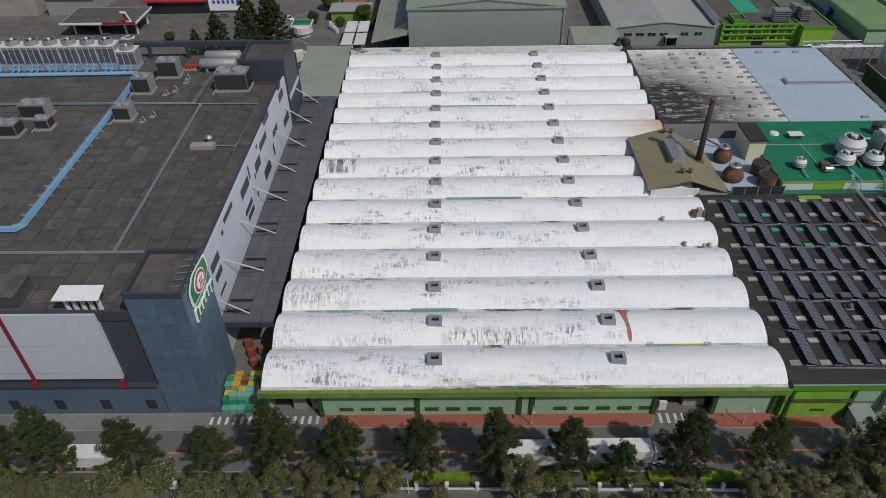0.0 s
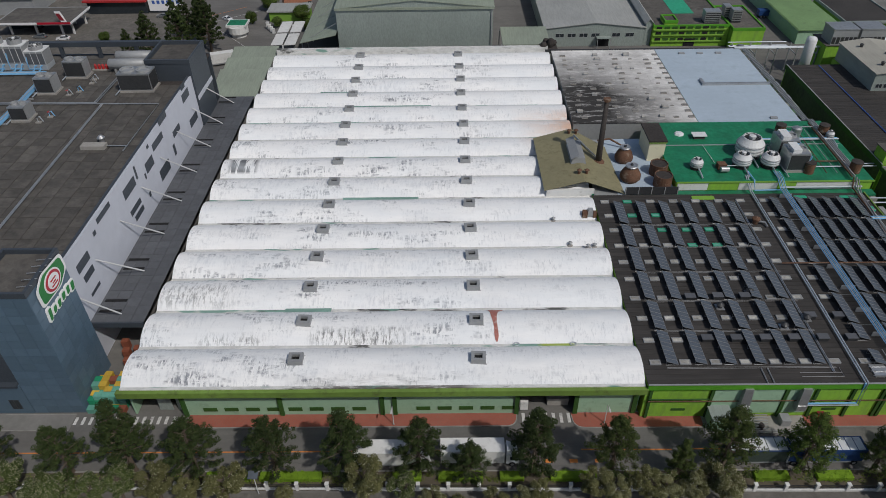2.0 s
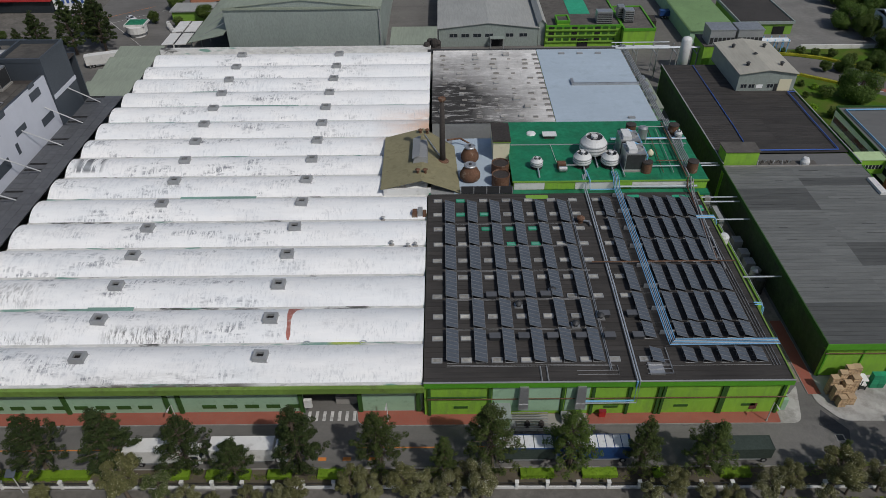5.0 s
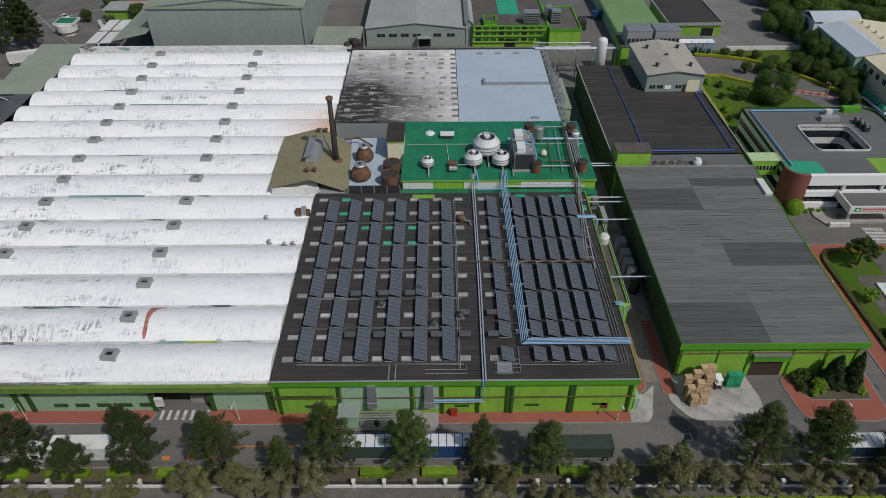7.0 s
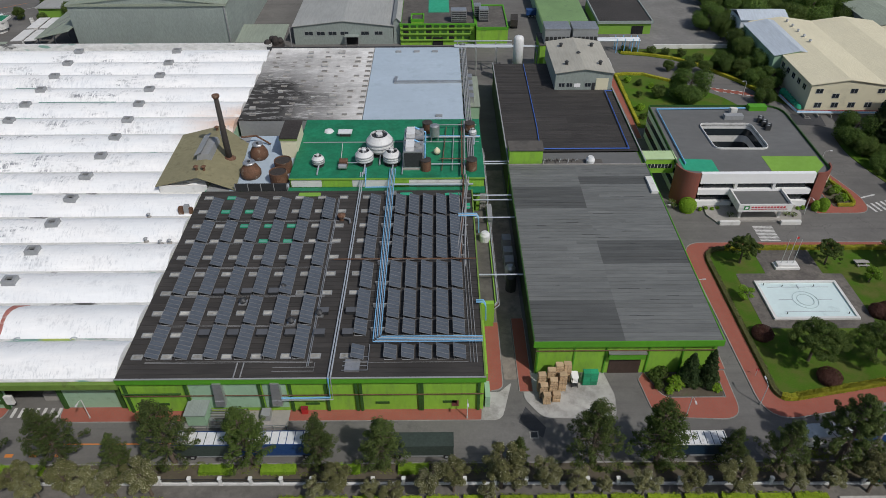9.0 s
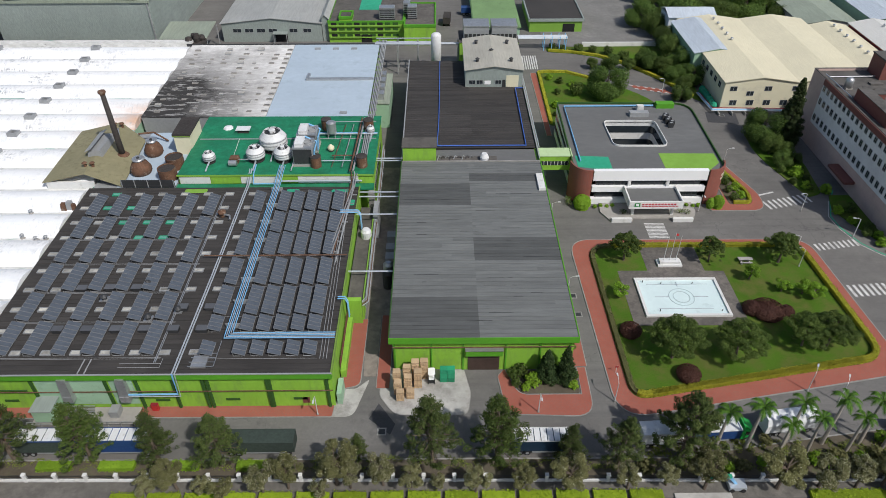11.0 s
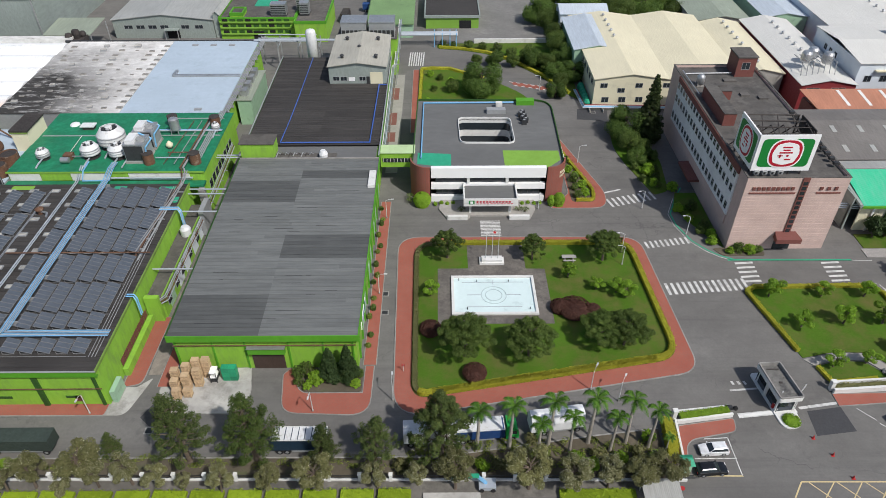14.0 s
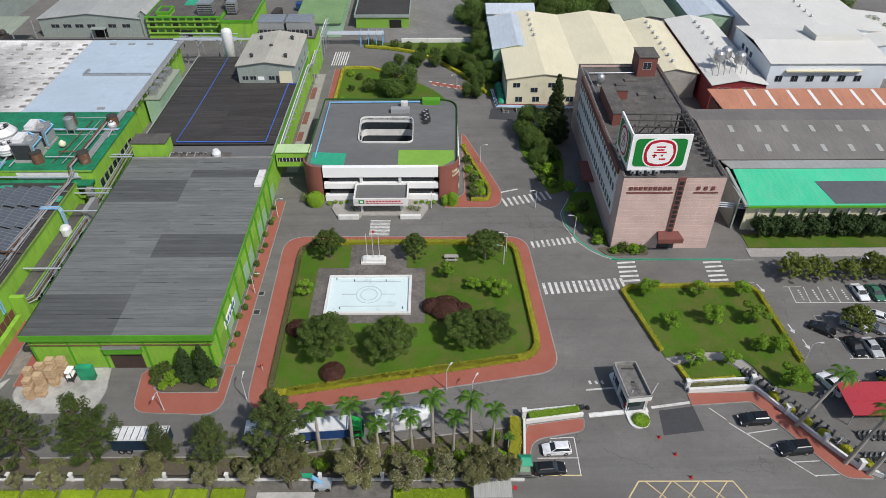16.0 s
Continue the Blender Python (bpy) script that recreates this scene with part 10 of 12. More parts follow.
def limbs(g, base_r, h, tips, lean=(0, 0)):
    """A tapered, slightly bent trunk and limbs that reach to tips."""
    top = Vector((lean[0], lean[1], h))
    mid = Vector((lean[0] * 0.3 + 0.12, lean[1] * 0.3 - 0.08, h * 0.5))
    g.tube([(0, 0, -0.15), (0, 0, 0.1), mid, top], [base_r * 1.35, base_r, base_r * 0.75, base_r * 0.3], 7)
    for x, y, z in tips:
        k = 0.35 + 0.5 * prng.random()
        s = mid.lerp(top, max(0, min(1, (z * 0.8 - h * 0.5) / (h * 0.5)))) if z * 0.8 > h * 0.5 else Vector((0, 0, 0)).lerp(mid, max(0.35, z * 0.8 / (h * 0.5)))
        e = Vector((x, y, z))
        g.tube([s, s.lerp(e, 0.5) + Vector((0, 0, 0.15)), e], [base_r * 0.4, base_r * 0.26, base_r * 0.08], 5)
    return g


def tree(name, label, category, group, kind, h, spread, n, size, mat_leaf, at, extra=None, seed_lean=(0, 0)):
    """kind: open (tufted pine), round, cone or wide."""
    t = thing(name, label, category, group, (*at, 0.0))
    blobs = []
    twigs = []
    if kind == "open":
        # whorls of upturned branches with gaps between them, tufts towards the tips
        tiers = 11
        for tier in range(tiers):
            k = (tier + 0.5) / tiers
            n_arm = 7 if k < 0.75 else 5
            for arm in range(n_arm):
                z0 = h * (0.16 + 0.80 * k) + 0.22 * prng.normal()
                r = spread * (0.10 + 1.12 * (1 - k) ** 0.95 * min(1.0, 0.72 + 2.2 * k)) * (0.66 + 0.5 * prng.random())
                a, rise = tier * 1.1 + arm * 6.283 / n_arm + 0.5 * prng.random(), (0.22 + 0.35 * k) * r
                ox, oy = seed_lean[0] * k, seed_lean[1] * k
                twigs.append(((ox, oy, z0), (ox + r * math.cos(a), oy + r * math.sin(a), z0 + rise)))
                for f in ((0.45, 0.72, 0.88, 1.0) if r > 1.5 else (0.65, 1.0)):
                    s = (0.26 + 0.24 * prng.random()) * (0.75 + 0.35 * f) * (h / 12.5) ** 0.5
                    j = prng.normal(size=3) * 0.22
                    blobs.append((ox + r * f * math.cos(a) + j[0], oy + r * f * math.sin(a) + j[1], z0 + rise * f * f + j[2] * 0.5, s * 1.15, s * 1.15, s * 0.8))
        blobs.append((seed_lean[0], seed_lean[1], h - 0.3, 0.4, 0.4, 0.6))
    elif kind == "cloud":
        # lumpy broad crown on several stems
        for i in range(34):
            d = prng.normal(size=3)
            d /= np.linalg.norm(d)
            q = 0.5 + 0.5 * prng.random()
            s = spread * (0.17 + 0.17 * prng.random())
            blobs.append((d[0] * spread * q * 0.95 + seed_lean[0], d[1] * spread * q * 0.95 + seed_lean[1], h * 0.64 + d[2] * h * 0.30 * q, s, s, s * 0.85))
    elif kind == "pads":
        # cloud pruned: separate flat pads on a crooked stem
        for i in range(9):
            a, r = i * 2.4, spread * (0.35 + 0.55 * prng.random()) * (0 if i == 8 else 1)
            s = spread * (0.30 + 0.14 * prng.random())
            blobs.append((r * math.cos(a), r * math.sin(a), h * (0.45 + 0.5 * i / 8), s, s, s * 0.62))
    elif kind == "round":
        for i in range(20):
            d = prng.normal(size=3)
            d /= np.linalg.norm(d)
            s = spread * (0.33 + 0.22 * prng.random())
            blobs.append((d[0] * spread * 0.66, d[1] * spread * 0.66, h - spread * 0.95 + d[2] * spread * 0.62, s, s, s * 0.85))
    elif kind == "wide":
        for i in range(80):
            a, r = i * 2.4, spread * math.sqrt((i + 0.5) / 80) * (0.75 + 0.35 * prng.random())
            s = spread * (0.11 + 0.10 * prng.random())
            blobs.append((r * math.cos(a), r * math.sin(a), h * (0.5 + 0.42 * math.cos(1.35 * r / spread)) * (0.6 + 0.4 * prng.random() ** 0.5) + 0.3 * prng.normal(), s, s, s * 0.6))
    elif kind == "cone":
        for i in range(110):
            k = (i + 0.5) / 110
            r = spread * (1 - k) ** 0.75 * (0.55 + 0.45 * prng.random())
            a = i * 2.4 + prng.random() * 0.5
            s = spread * (0.10 + 0.20 * (1 - k))
            blobs.append((r * 0.85 * math.cos(a), r * 0.85 * math.sin(a), h * (0.05 + 0.93 * k), s, s, s * 0.75))
    tips = [] if twigs else [b[:3] for b in blobs[:: max(1, len(blobs) // 12)]]
    wood = Geo()
    for a, b in twigs:
        wood.tube([a, b], [0.09, 0.03], 4)
    part("trunk", limbs(wood, 0.05 * h ** 0.75 + 0.03, h * (0.93 if kind in ("cone", "open") else 0.7), tips, seed_lean), M["bark"], t)
    part("crown", leaves(blobs, n, size, 0.25), M[mat_leaf], t)
    if extra:
        part("blossom", leaves([(b[0], b[1], b[2] + 0.12, b[3] * 1.03, b[4] * 1.03, b[5] * 1.03) for b in blobs], extra[0], extra[1], 0.6, 0.93), M[extra[2]], t, "cream white blossom")
    return t


def spread_out(protos, places, lo=0.85, hi=1.15):
    """Puts copies of some plants at (x, y) or (x, y, scale)."""
    for i, p in enumerate(places):
        src = protos[i % len(protos)]
        s = (p[2] if len(p) > 2 else 1.0) * rng.uniform(lo, hi)
        m = pose(p[0], p[1], 0.1, 0, 0, rng.uniform(0, 360)) @ Matrix.Diagonal((s, s, s * rng.uniform(0.93, 1.08), 1))
        if i < len(protos):
            src.matrix_basis = m
        else:
            copy_thing(src, m)


# street trees: tall tufted pines
pines = [tree("street_tree", "tall dark green tufted street pine on the verge", "tree", "street trees", "open", 12.6, (3.4, 3.0, 3.6)[k], 16000, 0.17, "L_pine", (0, 0), seed_lean=(0.7 * k - 0.7, 0.4 - 0.3 * k)) for k in range(3)]
pines.append(tree("street_tree", "mid green tufted street pine on the verge", "tree", "street trees", "open", 12.2, 3.1, 15000, 0.17, "L_pine2", (0, 0), seed_lean=(0.3, -0.5)))
pines.append(tree("street_tree", "slim dark green pine on the verge", "tree", "street trees", "open", 11.8, 2.7, 13000, 0.17, "L_pine", (0, 0), seed_lean=(-0.4, 0.2)))
spread_out(pines, [(50.2, 69.2, 0.92), (59.4, 67.6, 0.68), (66.4, 69.2, 1.16), (78.0, 69.0, 1.06), (88.0, 68.4, 1.0), (97.2, 68.0, 0.9), (117.2, 68.6, 0.76), (128.0, 68.2, 0.93), (137.6, 68.4, 1.04), (147.6, 67.8, 0.84), (155.0, 67.6, 0.86)], 0.93, 1.1)
# western pines: a deeper green kind, with cloud shade added to the leaf colour
west_pines = [tree("street_tree", "dense deep green tufted pine on the verge", "tree", "street trees", "open", 12.8, (3.9, 3.4, 4.1)[k], 21000, 0.17, "L_deep", (0, 0), seed_lean=(0.5 * k - 0.5, 0.3 - 0.3 * k)) for k in range(3)]
spread_out(west_pines, [(-61.5, 69.4), (-53.6, 69.2, 1.1), (-41.6, 69.0, 0.95), (-30.0, 69.2), (-20.7, 69.4, 1.08), (-11.3, 69.0, 0.95), (0.6, 69.0, 1.02), (11.2, 69.0), (21.6, 69.0), (28.9, 67.6, 0.8), (38.4, 68.6, 1.05), (-72, 69.4), (-82, 69.2), (-93, 69.4), (-104, 69.2)], 0.93, 1.1)
big_tree = tree("street_tree", "large spreading dark conifer on the verge", "tree", "street trees", "open", 14.4, 4.6, 26000, 0.2, "L_pine", (164.6, 68.6))
# blossoming and plain olive trees on the outer verge
bloom = [tree("blossom_tree", "grey olive tree flecked with cream blossom", "tree", "blossom trees", "cloud", 7.8, 2.6, 9500, 0.17, "L_olive", (0, 0), (2600, 0.12, "L_flower"), (0.5 * k - 0.5, 0.2)) for k in range(3)]
dull = [tree("verge_tree", "dull olive green lumpy verge tree", "tree", "verge trees", "cloud", 7.4, 2.5, 9500, 0.17, "L_olive", (0, 0), (600, 0.12, "L_flower"), (0.3 - 0.6 * k, 0.1)) for k in range(2)]
spread_out(bloom, [(24.2, 62.7, 0.66), (36.3, 62.6, 0.62), (49.3, 63.1, 0.85), (56.1, 64.0, 1.05), (60.0, 63.4, 1.1), (64.8, 63.8, 1.1), (87.9, 63.1, 0.95), (95.7, 63.1), (104.3, 63.0, 1.08), (112.0, 62.5, 0.7), (116.4, 64.0, 1.08), (121.0, 64.4, 1.05), (125.0, 64.0), (128.6, 63.5, 0.8), (134.0, 62.8, 0.78), (155.6, 63.6), (161.2, 64.0, 1.05), (182.8, 63.6, 1.1), (187.9, 63.4)])
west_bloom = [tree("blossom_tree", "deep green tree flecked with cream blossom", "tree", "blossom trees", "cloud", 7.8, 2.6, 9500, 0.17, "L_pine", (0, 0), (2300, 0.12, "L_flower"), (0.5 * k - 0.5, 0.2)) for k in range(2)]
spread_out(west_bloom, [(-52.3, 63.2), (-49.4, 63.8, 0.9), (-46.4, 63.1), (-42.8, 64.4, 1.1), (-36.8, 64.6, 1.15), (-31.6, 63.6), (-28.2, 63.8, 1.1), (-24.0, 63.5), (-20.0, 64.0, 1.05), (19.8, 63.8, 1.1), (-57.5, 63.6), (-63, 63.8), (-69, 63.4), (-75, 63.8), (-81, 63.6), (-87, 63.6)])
spread_out(dull, [(-39.5, 63.5), (-14.7, 64.1, 1.05), (-10.1, 63.8, 0.95), (-5.1, 63.8, 0.95), (3.0, 62.8, 0.6), (14.7, 63.9, 1.05), (27.3, 62.4, 0.58), (32.6, 62.4, 0.6), (39.0, 62.8, 0.75), (46.2, 64.0, 0.85), (53.7, 63.5), (63.0, 65.0, 0.8), (91.8, 64.0, 1.02), (98.8, 62.2, 0.56), (107.6, 64.0, 0.9), (114.4, 64.6), (140.4, 63.2, 0.88), (147.3, 63.4, 0.95), (166.5, 63.4, 1.05), (176.8, 63.4), (192.0, 63.8, 1.15), (195.7, 64.0, 0.9), (-60.4, 64.4), (-72, 64.2), (-54.8, 64.6)])

# royal palms
def palm(at, h):
    t = thing("palm_tree", "royal palm with a slim pale trunk", "palm tree", "palms", (*at, 0.1))
    part("trunk", Geo().tube([(0, 0, -0.1), (0.05, 0, h * 0.35), (0.12, 0.05, h * 0.7), (0.15, 0.05, h)], [0.32, 0.27, 0.22, 0.15], 9), M["palm_bark"], t)
    part("crownshaft", Geo().tube([(0.15, 0.05, h - 0.1), (0.17, 0.05, h + 0.9)], [0.2, 0.1], 8), M["L_palm"], t, "smooth green crownshaft")
    for i in range(10):
        a, up = i * 2.4, 1.15 - 0.8 * (i / 10) + 0.2 * prng.random()
        g, L = Geo(), 2.5 + 0.7 * prng.random()
        prev = None
        ca, sa = math.cos(a), math.sin(a)
        pts = []
        for k in range(9):
            s = k / 8
            r, z = L * s * (0.95 - 0.25 * s * up), h + 0.8 + L * (up * s - 0.95 * s * s * (0.6 + 0.5 * up))
            pts.append(Vector((0.16 + ca * r, 0.05 + sa * r, z)))
        g.tube(pts, [0.05 - 0.004 * k for k in range(9)], 4)
        for k in range(1, 9):
            for m in range(3):
                p = pts[k - 1].lerp(pts[k], m / 3)
                d = (pts[k] - pts[k - 1]).normalized()
                for sgn in (-1, 1):
                    side = Vector((-sa, ca, 0)) * sgn
                    w = 0.6 * math.sin(math.pi * (0.12 + 0.84 * (k - 1 + m / 3) / 8))
                    e = p + side * w + d * 0.25 - Vector((0, 0, 0.28 * w))
                    g.add([p - d * 0.05, p + d * 0.08, e + d * 0.02], [(0, 1, 2)])
        part("frond", g, M["L_palm"], t)
    return t


palms = [palm((169.8, 69.6), 8.2), palm((174.6, 70.0), 8.8), palm((180.4, 70.4), 9.2)]
for i, (x, y) in enumerate(((178.6, 68.4), (183.4, 69.2), (186.4, 70.8), (189.4, 69.4), (192.0, 70.8), (195.2, 70.0), (197.4, 68.8))):
    s = rng.uniform(0.82, 1.06) * (0.55 if i == 6 else 1)
    copy_thing(palms[i % 3], pose(x, y, 0.1, 0, 0, rng.uniform(0, 360)) @ Matrix.Diagonal((s, s, s, 1)))
for x, y, lean in ((241.9, 73.4, 15), (246.2, 66.7, 9), (248.7, 64.9, 9)):
    copy_thing(palms[1], pose(x, y, 0.1, 0, lean, 0) @ pose(0, 0, 0, 0, 0, rng.uniform(0, 30)) @ Matrix.Diagonal((1.1, 1.1, 1.22, 1)))

# garden trees and bushes
wide = [tree("garden_tree", "broad dark green garden pine with layered branches", "tree", "garden trees", "wide", 8.6, 4.7, 24000, 0.19, "L_pine2", (0, 0)) for k in range(2)]
spread_out(wide, [(168.6, 88.2, 1.0), (179.4, 88.2, 0.92), (191.8, 90.8, 0.82), (196.0, 90.6, 0.95)], 0.97, 1.03)
mid = [tree("garden_tree", "mid green tufted garden tree", "tree", "garden trees", "wide", 6.2, 2.7, 9500, 0.19, "L_pine2", (0, 0)) for k in range(2)]
spread_out(mid, [(166.0, 114.4), (182.8, 113.8), (196.6, 113.4, 1.1), (199.0, 116.4, 0.8)])
cloud = [tree("topiary_tree", "lime green cloud pruned small tree", "topiary", "topiary trees", "pads", 2.5, 1.45, 1900, 0.17, "L_lime", (0, 0)) for k in range(2)]
spread_out(cloud, [(162.8, 103.4, 1.1), (189.0, 108.4, 1.2), (193.8, 104.8), (197.4, 104.0), (199.0, 102.8), (225.5, 102.6, 1.05), (235.3, 102.6, 1.05), (243.1, 102.4, 1.05), (228.2, 94.6), (236.0, 95.4, 1.25), (243.0, 95.4, 1.2), (244.2, 88.2, 1.1), (229.7, 85.4, 0.9), (235.4, 86.0), (244.0, 81.0, 1.2), (241.6, 88.6, 0.8)])
pool_tree = tree("courtyard_tree", "small yellowish green tree in the courtyard", "tree", "", "round", 4.6, 1.6, 900, 0.34, "L_lime", atrium_tree_at)


def dome(x, y, r, h, material, label, name="round_bush", category="bush", group="clipped bushes", n=None):
    t = thing(name, label, category, group, (x, y, 0.1))
    part("core", Geo().turned(0, 0, [(r * 0.85, 0), (r * 0.9, h * 0.35), (r * 0.6, h * 0.75), (r * 0.1, h * 0.92)], 10), M[material], t)
    part("foliage", leaves([(0, 0, h * 0.45, r, r, h * 0.55)], n or int(500 * r * h), 0.24, 0.3, 0.9), M[material], t)
    return t


dome(162.8, 94.0, 1.9, 2.0, "L_red", "dome clipped dark red bush on the lawn", group="red bushes")
dome(170.1, 83.9, 2.0, 2.0, "L_red", "dome clipped dark red bush on the lawn", group="red bushes")
dome(188.8, 98.8, 3.0, 2.2, "L_red", "broad dark red bush on the lawn", group="red bushes")
dome(186.2, 99.4, 1.8, 2.0, "L_red", "dark red bush on the lawn", group="red bushes")
dome(192.0, 98.4, 1.4, 2.0, "L_red", "dark red bush on the lawn", group="red bushes")
dome(160.7, 132.9, 1.9, 3.0, "L_hedge", "big egg shaped clipped green bush by the office", group="office bushes")
dome(190.6, 132.6, 1.3, 3.0, "L_hedge", "clipped upright green bush by the office", group="office bushes")
dome(189.0, 132.6, 0.9, 2.4, "L_lime", "layered clipped bush by the office", group="office bushes")
for i in range(8):
    dome(163.6 + i * 1.3 if i < 4 else 182.6 + (i - 4) * 1.3, 132.7 + 0.3 * (i % 2), 0.42, 0.8, "L_lime", "small clipped ball bush on the terrace", group="terrace bushes")
for x, y in ((158.0, 133.6), (157.9, 135.2), (169.2, 130.0), (183.0, 129.8), (181.6, 130.2)):
    p = thing("cycad", "spiky green cycad in a bed", "plant", "cycads", (x, y, 0.3))
    g = Geo()
    for i in range(14):
        a = i * 2.4
        c, s = math.cos(a), math.sin(a)
        g.add([(0, 0, 0.2), (c * 0.6 - s * 0.09, s * 0.6 + c * 0.09, 0.9), (c * 1.1, s * 1.1, 0.6), (c * 0.6 + s * 0.09, s * 0.6 - c * 0.09, 0.9)], [(0, 1, 2, 3)])
    part("fronds", g, M["L_pine2"], p)
    part("stem", Geo().cyl(0, 0, -0.1, 0.35, 0.18), M["bark"], p)


def hedge(path, width, height, material, label, group="hedges", closed=False, density=26, z=0.12, size=0.19, name="hedge"):
    """A clipped hedge along a path: a dark core and a skin of leaves."""
    t = thing(name, label, "hedge", group, (path[0][0], path[0][1], z))
    o = Vector((path[0][0], path[0][1]))
    core, q = Geo(), []
    segs = list(zip(path, path[1:] + ([path[0]] if closed else [])))[: None if closed else len(path) - 1]
    for a, b in segs:
        a, b = Vector(a) - o, Vector(b) - o
        d = b - a
        L = d.length
        if L < 0.05:
            continue
        d.normalize()
        nn = Vector((-d.y, d.x))
        w = width / 2 * 0.86
        core.prism([tuple(a + nn * w - d * 0.05), tuple(b + nn * w + d * 0.05), tuple(b - nn * w + d * 0.05), tuple(a - nn * w - d * 0.05)], 0, height * 0.9)
        n = int(L * (width + 2 * height) * density)
        s = prng.random(n) * L
        v = prng.random(n) * (width + 2 * height) - height
        for i in range(n):
            if v[i] < 0:
                off, hh, nr = -width / 2, height + v[i], (-0.9, 0.35)
            elif v[i] > width:
                off, hh, nr = width / 2, height - (v[i] - width), (0.9, 0.35)
            else:
                off, hh, nr = v[i] - width / 2, height, (0.0, 1.0)
            c = a + d * s[i] + nn * (off + 0.06 * prng.normal())
            q.append((c.x, c.y, max(0.05, hh + 0.07 * prng.normal()), nn.x * nr[0], nn.y * nr[0], nr[1]))
    q = np.array(q)
    n = len(q)
    nrm = q[:, 3:] + prng.normal(size=(n, 3)) * 0.45
    nrm /= np.linalg.norm(nrm, axis=1)[:, None]
    tt = np.cross(nrm, prng.normal(size=(n, 3)))
    tt /= np.linalg.norm(tt, axis=1)[:, None] + 1e-9
    uu = np.cross(nrm, tt)
    s = size * (0.6 + 0.8 * prng.random(n))[:, None]
    c = q[:, :3]
    quad = np.stack([c - tt * s * 0.6, c - uu * s * 0.4, c + tt * s * 0.6, c + uu * s * 0.4], 1).reshape(-1, 3)
    g = Geo()
    g.v, g.f, g.m = [tuple(p) for p in quad], [[4 * i, 4 * i + 1, 4 * i + 2, 4 * i + 3] for i in range(n)], [0] * n
    part("core", core, M[material], t)
    part("foliage", g, M[material], t)
    return t


# the garden's hedge ring, in runs
ringp = inset(rounded(GARDEN_IN, [5, 4.5, 4.5, 3.5], 8), 0.55)
hedge(ringp[9 * 0 + 8:12], 0.9, 0.8, "L_yellow", "yellow green clipped hedge along the garden's north side", density=32)
hedge(ringp[12:28], 1.0, 0.85, "L_yellow", "yellow green clipped hedge along the garden's east side", density=32)
hedge(ringp[26:32], 1.0, 0.85, "L_yellow", "yellow green clipped hedge along the garden's south side", density=32)
hedge(ringp[31:] + ringp[:9], 0.9, 0.6, "L_olive", "thin flowering hedge along the garden's west side", density=18)
hedge(inset(rounded([(193.8, 133.6), (199.0, 133.6), (199.5, 138.0), (193.8, 158.0)], [1, 1.5, 1.5, 0.5]), 0.4)[6:], 0.7, 0.7, "L_yellow", "yellow hedge round the office's east bed")
spread_out([tree("shrub", "dark green shrub in a bed", "shrub", "bed shrubs", "round", 1.9, 1.05, 520, 0.30, "L_pine2", (0, 0)), tree("shrub", "bright green shrub in a bed", "shrub", "bed shrubs", "round", 1.7, 1.0, 520, 0.30, "L_hedge", (0, 0))],
           [(195.2, 135.6), (197.0, 136.4), (195.0, 138.6), (196.8, 139.6), (195.2, 142.0), (194.6, 146.0), (194.4, 150.0), (196.0, 144.0, 0.8), (141.6, 82.4, 0.8), (143.0, 81.6, 0.7), (141.4, 84.2), (144.2, 82.8, 1.2), (142.6, 84.8, 1.3), (150.8, 82.0, 0.7), (151.2, 84.0, 0.7),
            (219.8, 118.6), (218.4, 122.0), (217.4, 126.5), (219.8, 124.0, 1.2), (216.0, 130.0), (218.8, 130.4, 1.3), (213.4, 140.0), (214.6, 142.4), (213.0, 145.4), (215.4, 146.6, 0.8), (220.4, 121.0), (224.4, 115.8), (226.4, 115.6, 1.1), (228.2, 115.8, 0.9), (222.6, 115.6, 0.8), (214.0, 139.0), (217.0, 138.0, 1.4), (211.0, 142.0), (213.0, 145.0, 1.3), (210.4, 147.0),
            (162.0, 199.0), (165.0, 196.5), (168.0, 194.6), (163.0, 189.0), (161.6, 181.0), (161.0, 175.6)])
tall = tree("columnar_tree", "dark columnar cypress beside the hall", "tree", "cypresses", "cone", 7.0, 2.2, 11000, 0.2, "L_dark", (146.6, 83.8))
copy_thing(tall, pose(149.6, 83.6, 0.1, 0, 0, 80) @ Matrix.Diagonal((0.92, 0.92, 1.12, 1)))
hedge([(227.0, 85.2), (228.0, 81.8), (235.6, 82.6)], 0.7, 0.6, "L_yellow", "yellow hedge round the small lawn")
hedge([(225.2, 88.8), (221.8, 103.8), (223.6, 105.0), (245.6, 105.2), (247.0, 103.0), (248.0, 86.0)], 0.8, 0.65, "L_yellow", "yellow green hedge along the gate lawn")
hedge([(227.6, 78.6 + 1.9), (236.4, 81.2)], 0.9, 0.5, "L_olive", "flowering hedge behind the white gate wall", z=0.5)
hedge([(201.2, 75.0), (209.0, 76.2)], 1.1, 0.55, "L_hedge", "bright hedge on the white gate wall", z=0.6)
for x, y in ((239.6, 78.6), (241.0, 76.2), (242.6, 73.8), (244.4, 71.4), (246.4, 68.6), (248.2, 66.2)):
    dome(x + 0.7, y, 0.95, 1.1, "L_yellow", "round yellow green bush behind the wall", group="wall bushes")
hedge([(198.8, 74.2), (198.6, 70.0), (197.8, 66.6)], 1.6, 1.8, "L_yellow", "loose yellow green shrub border")
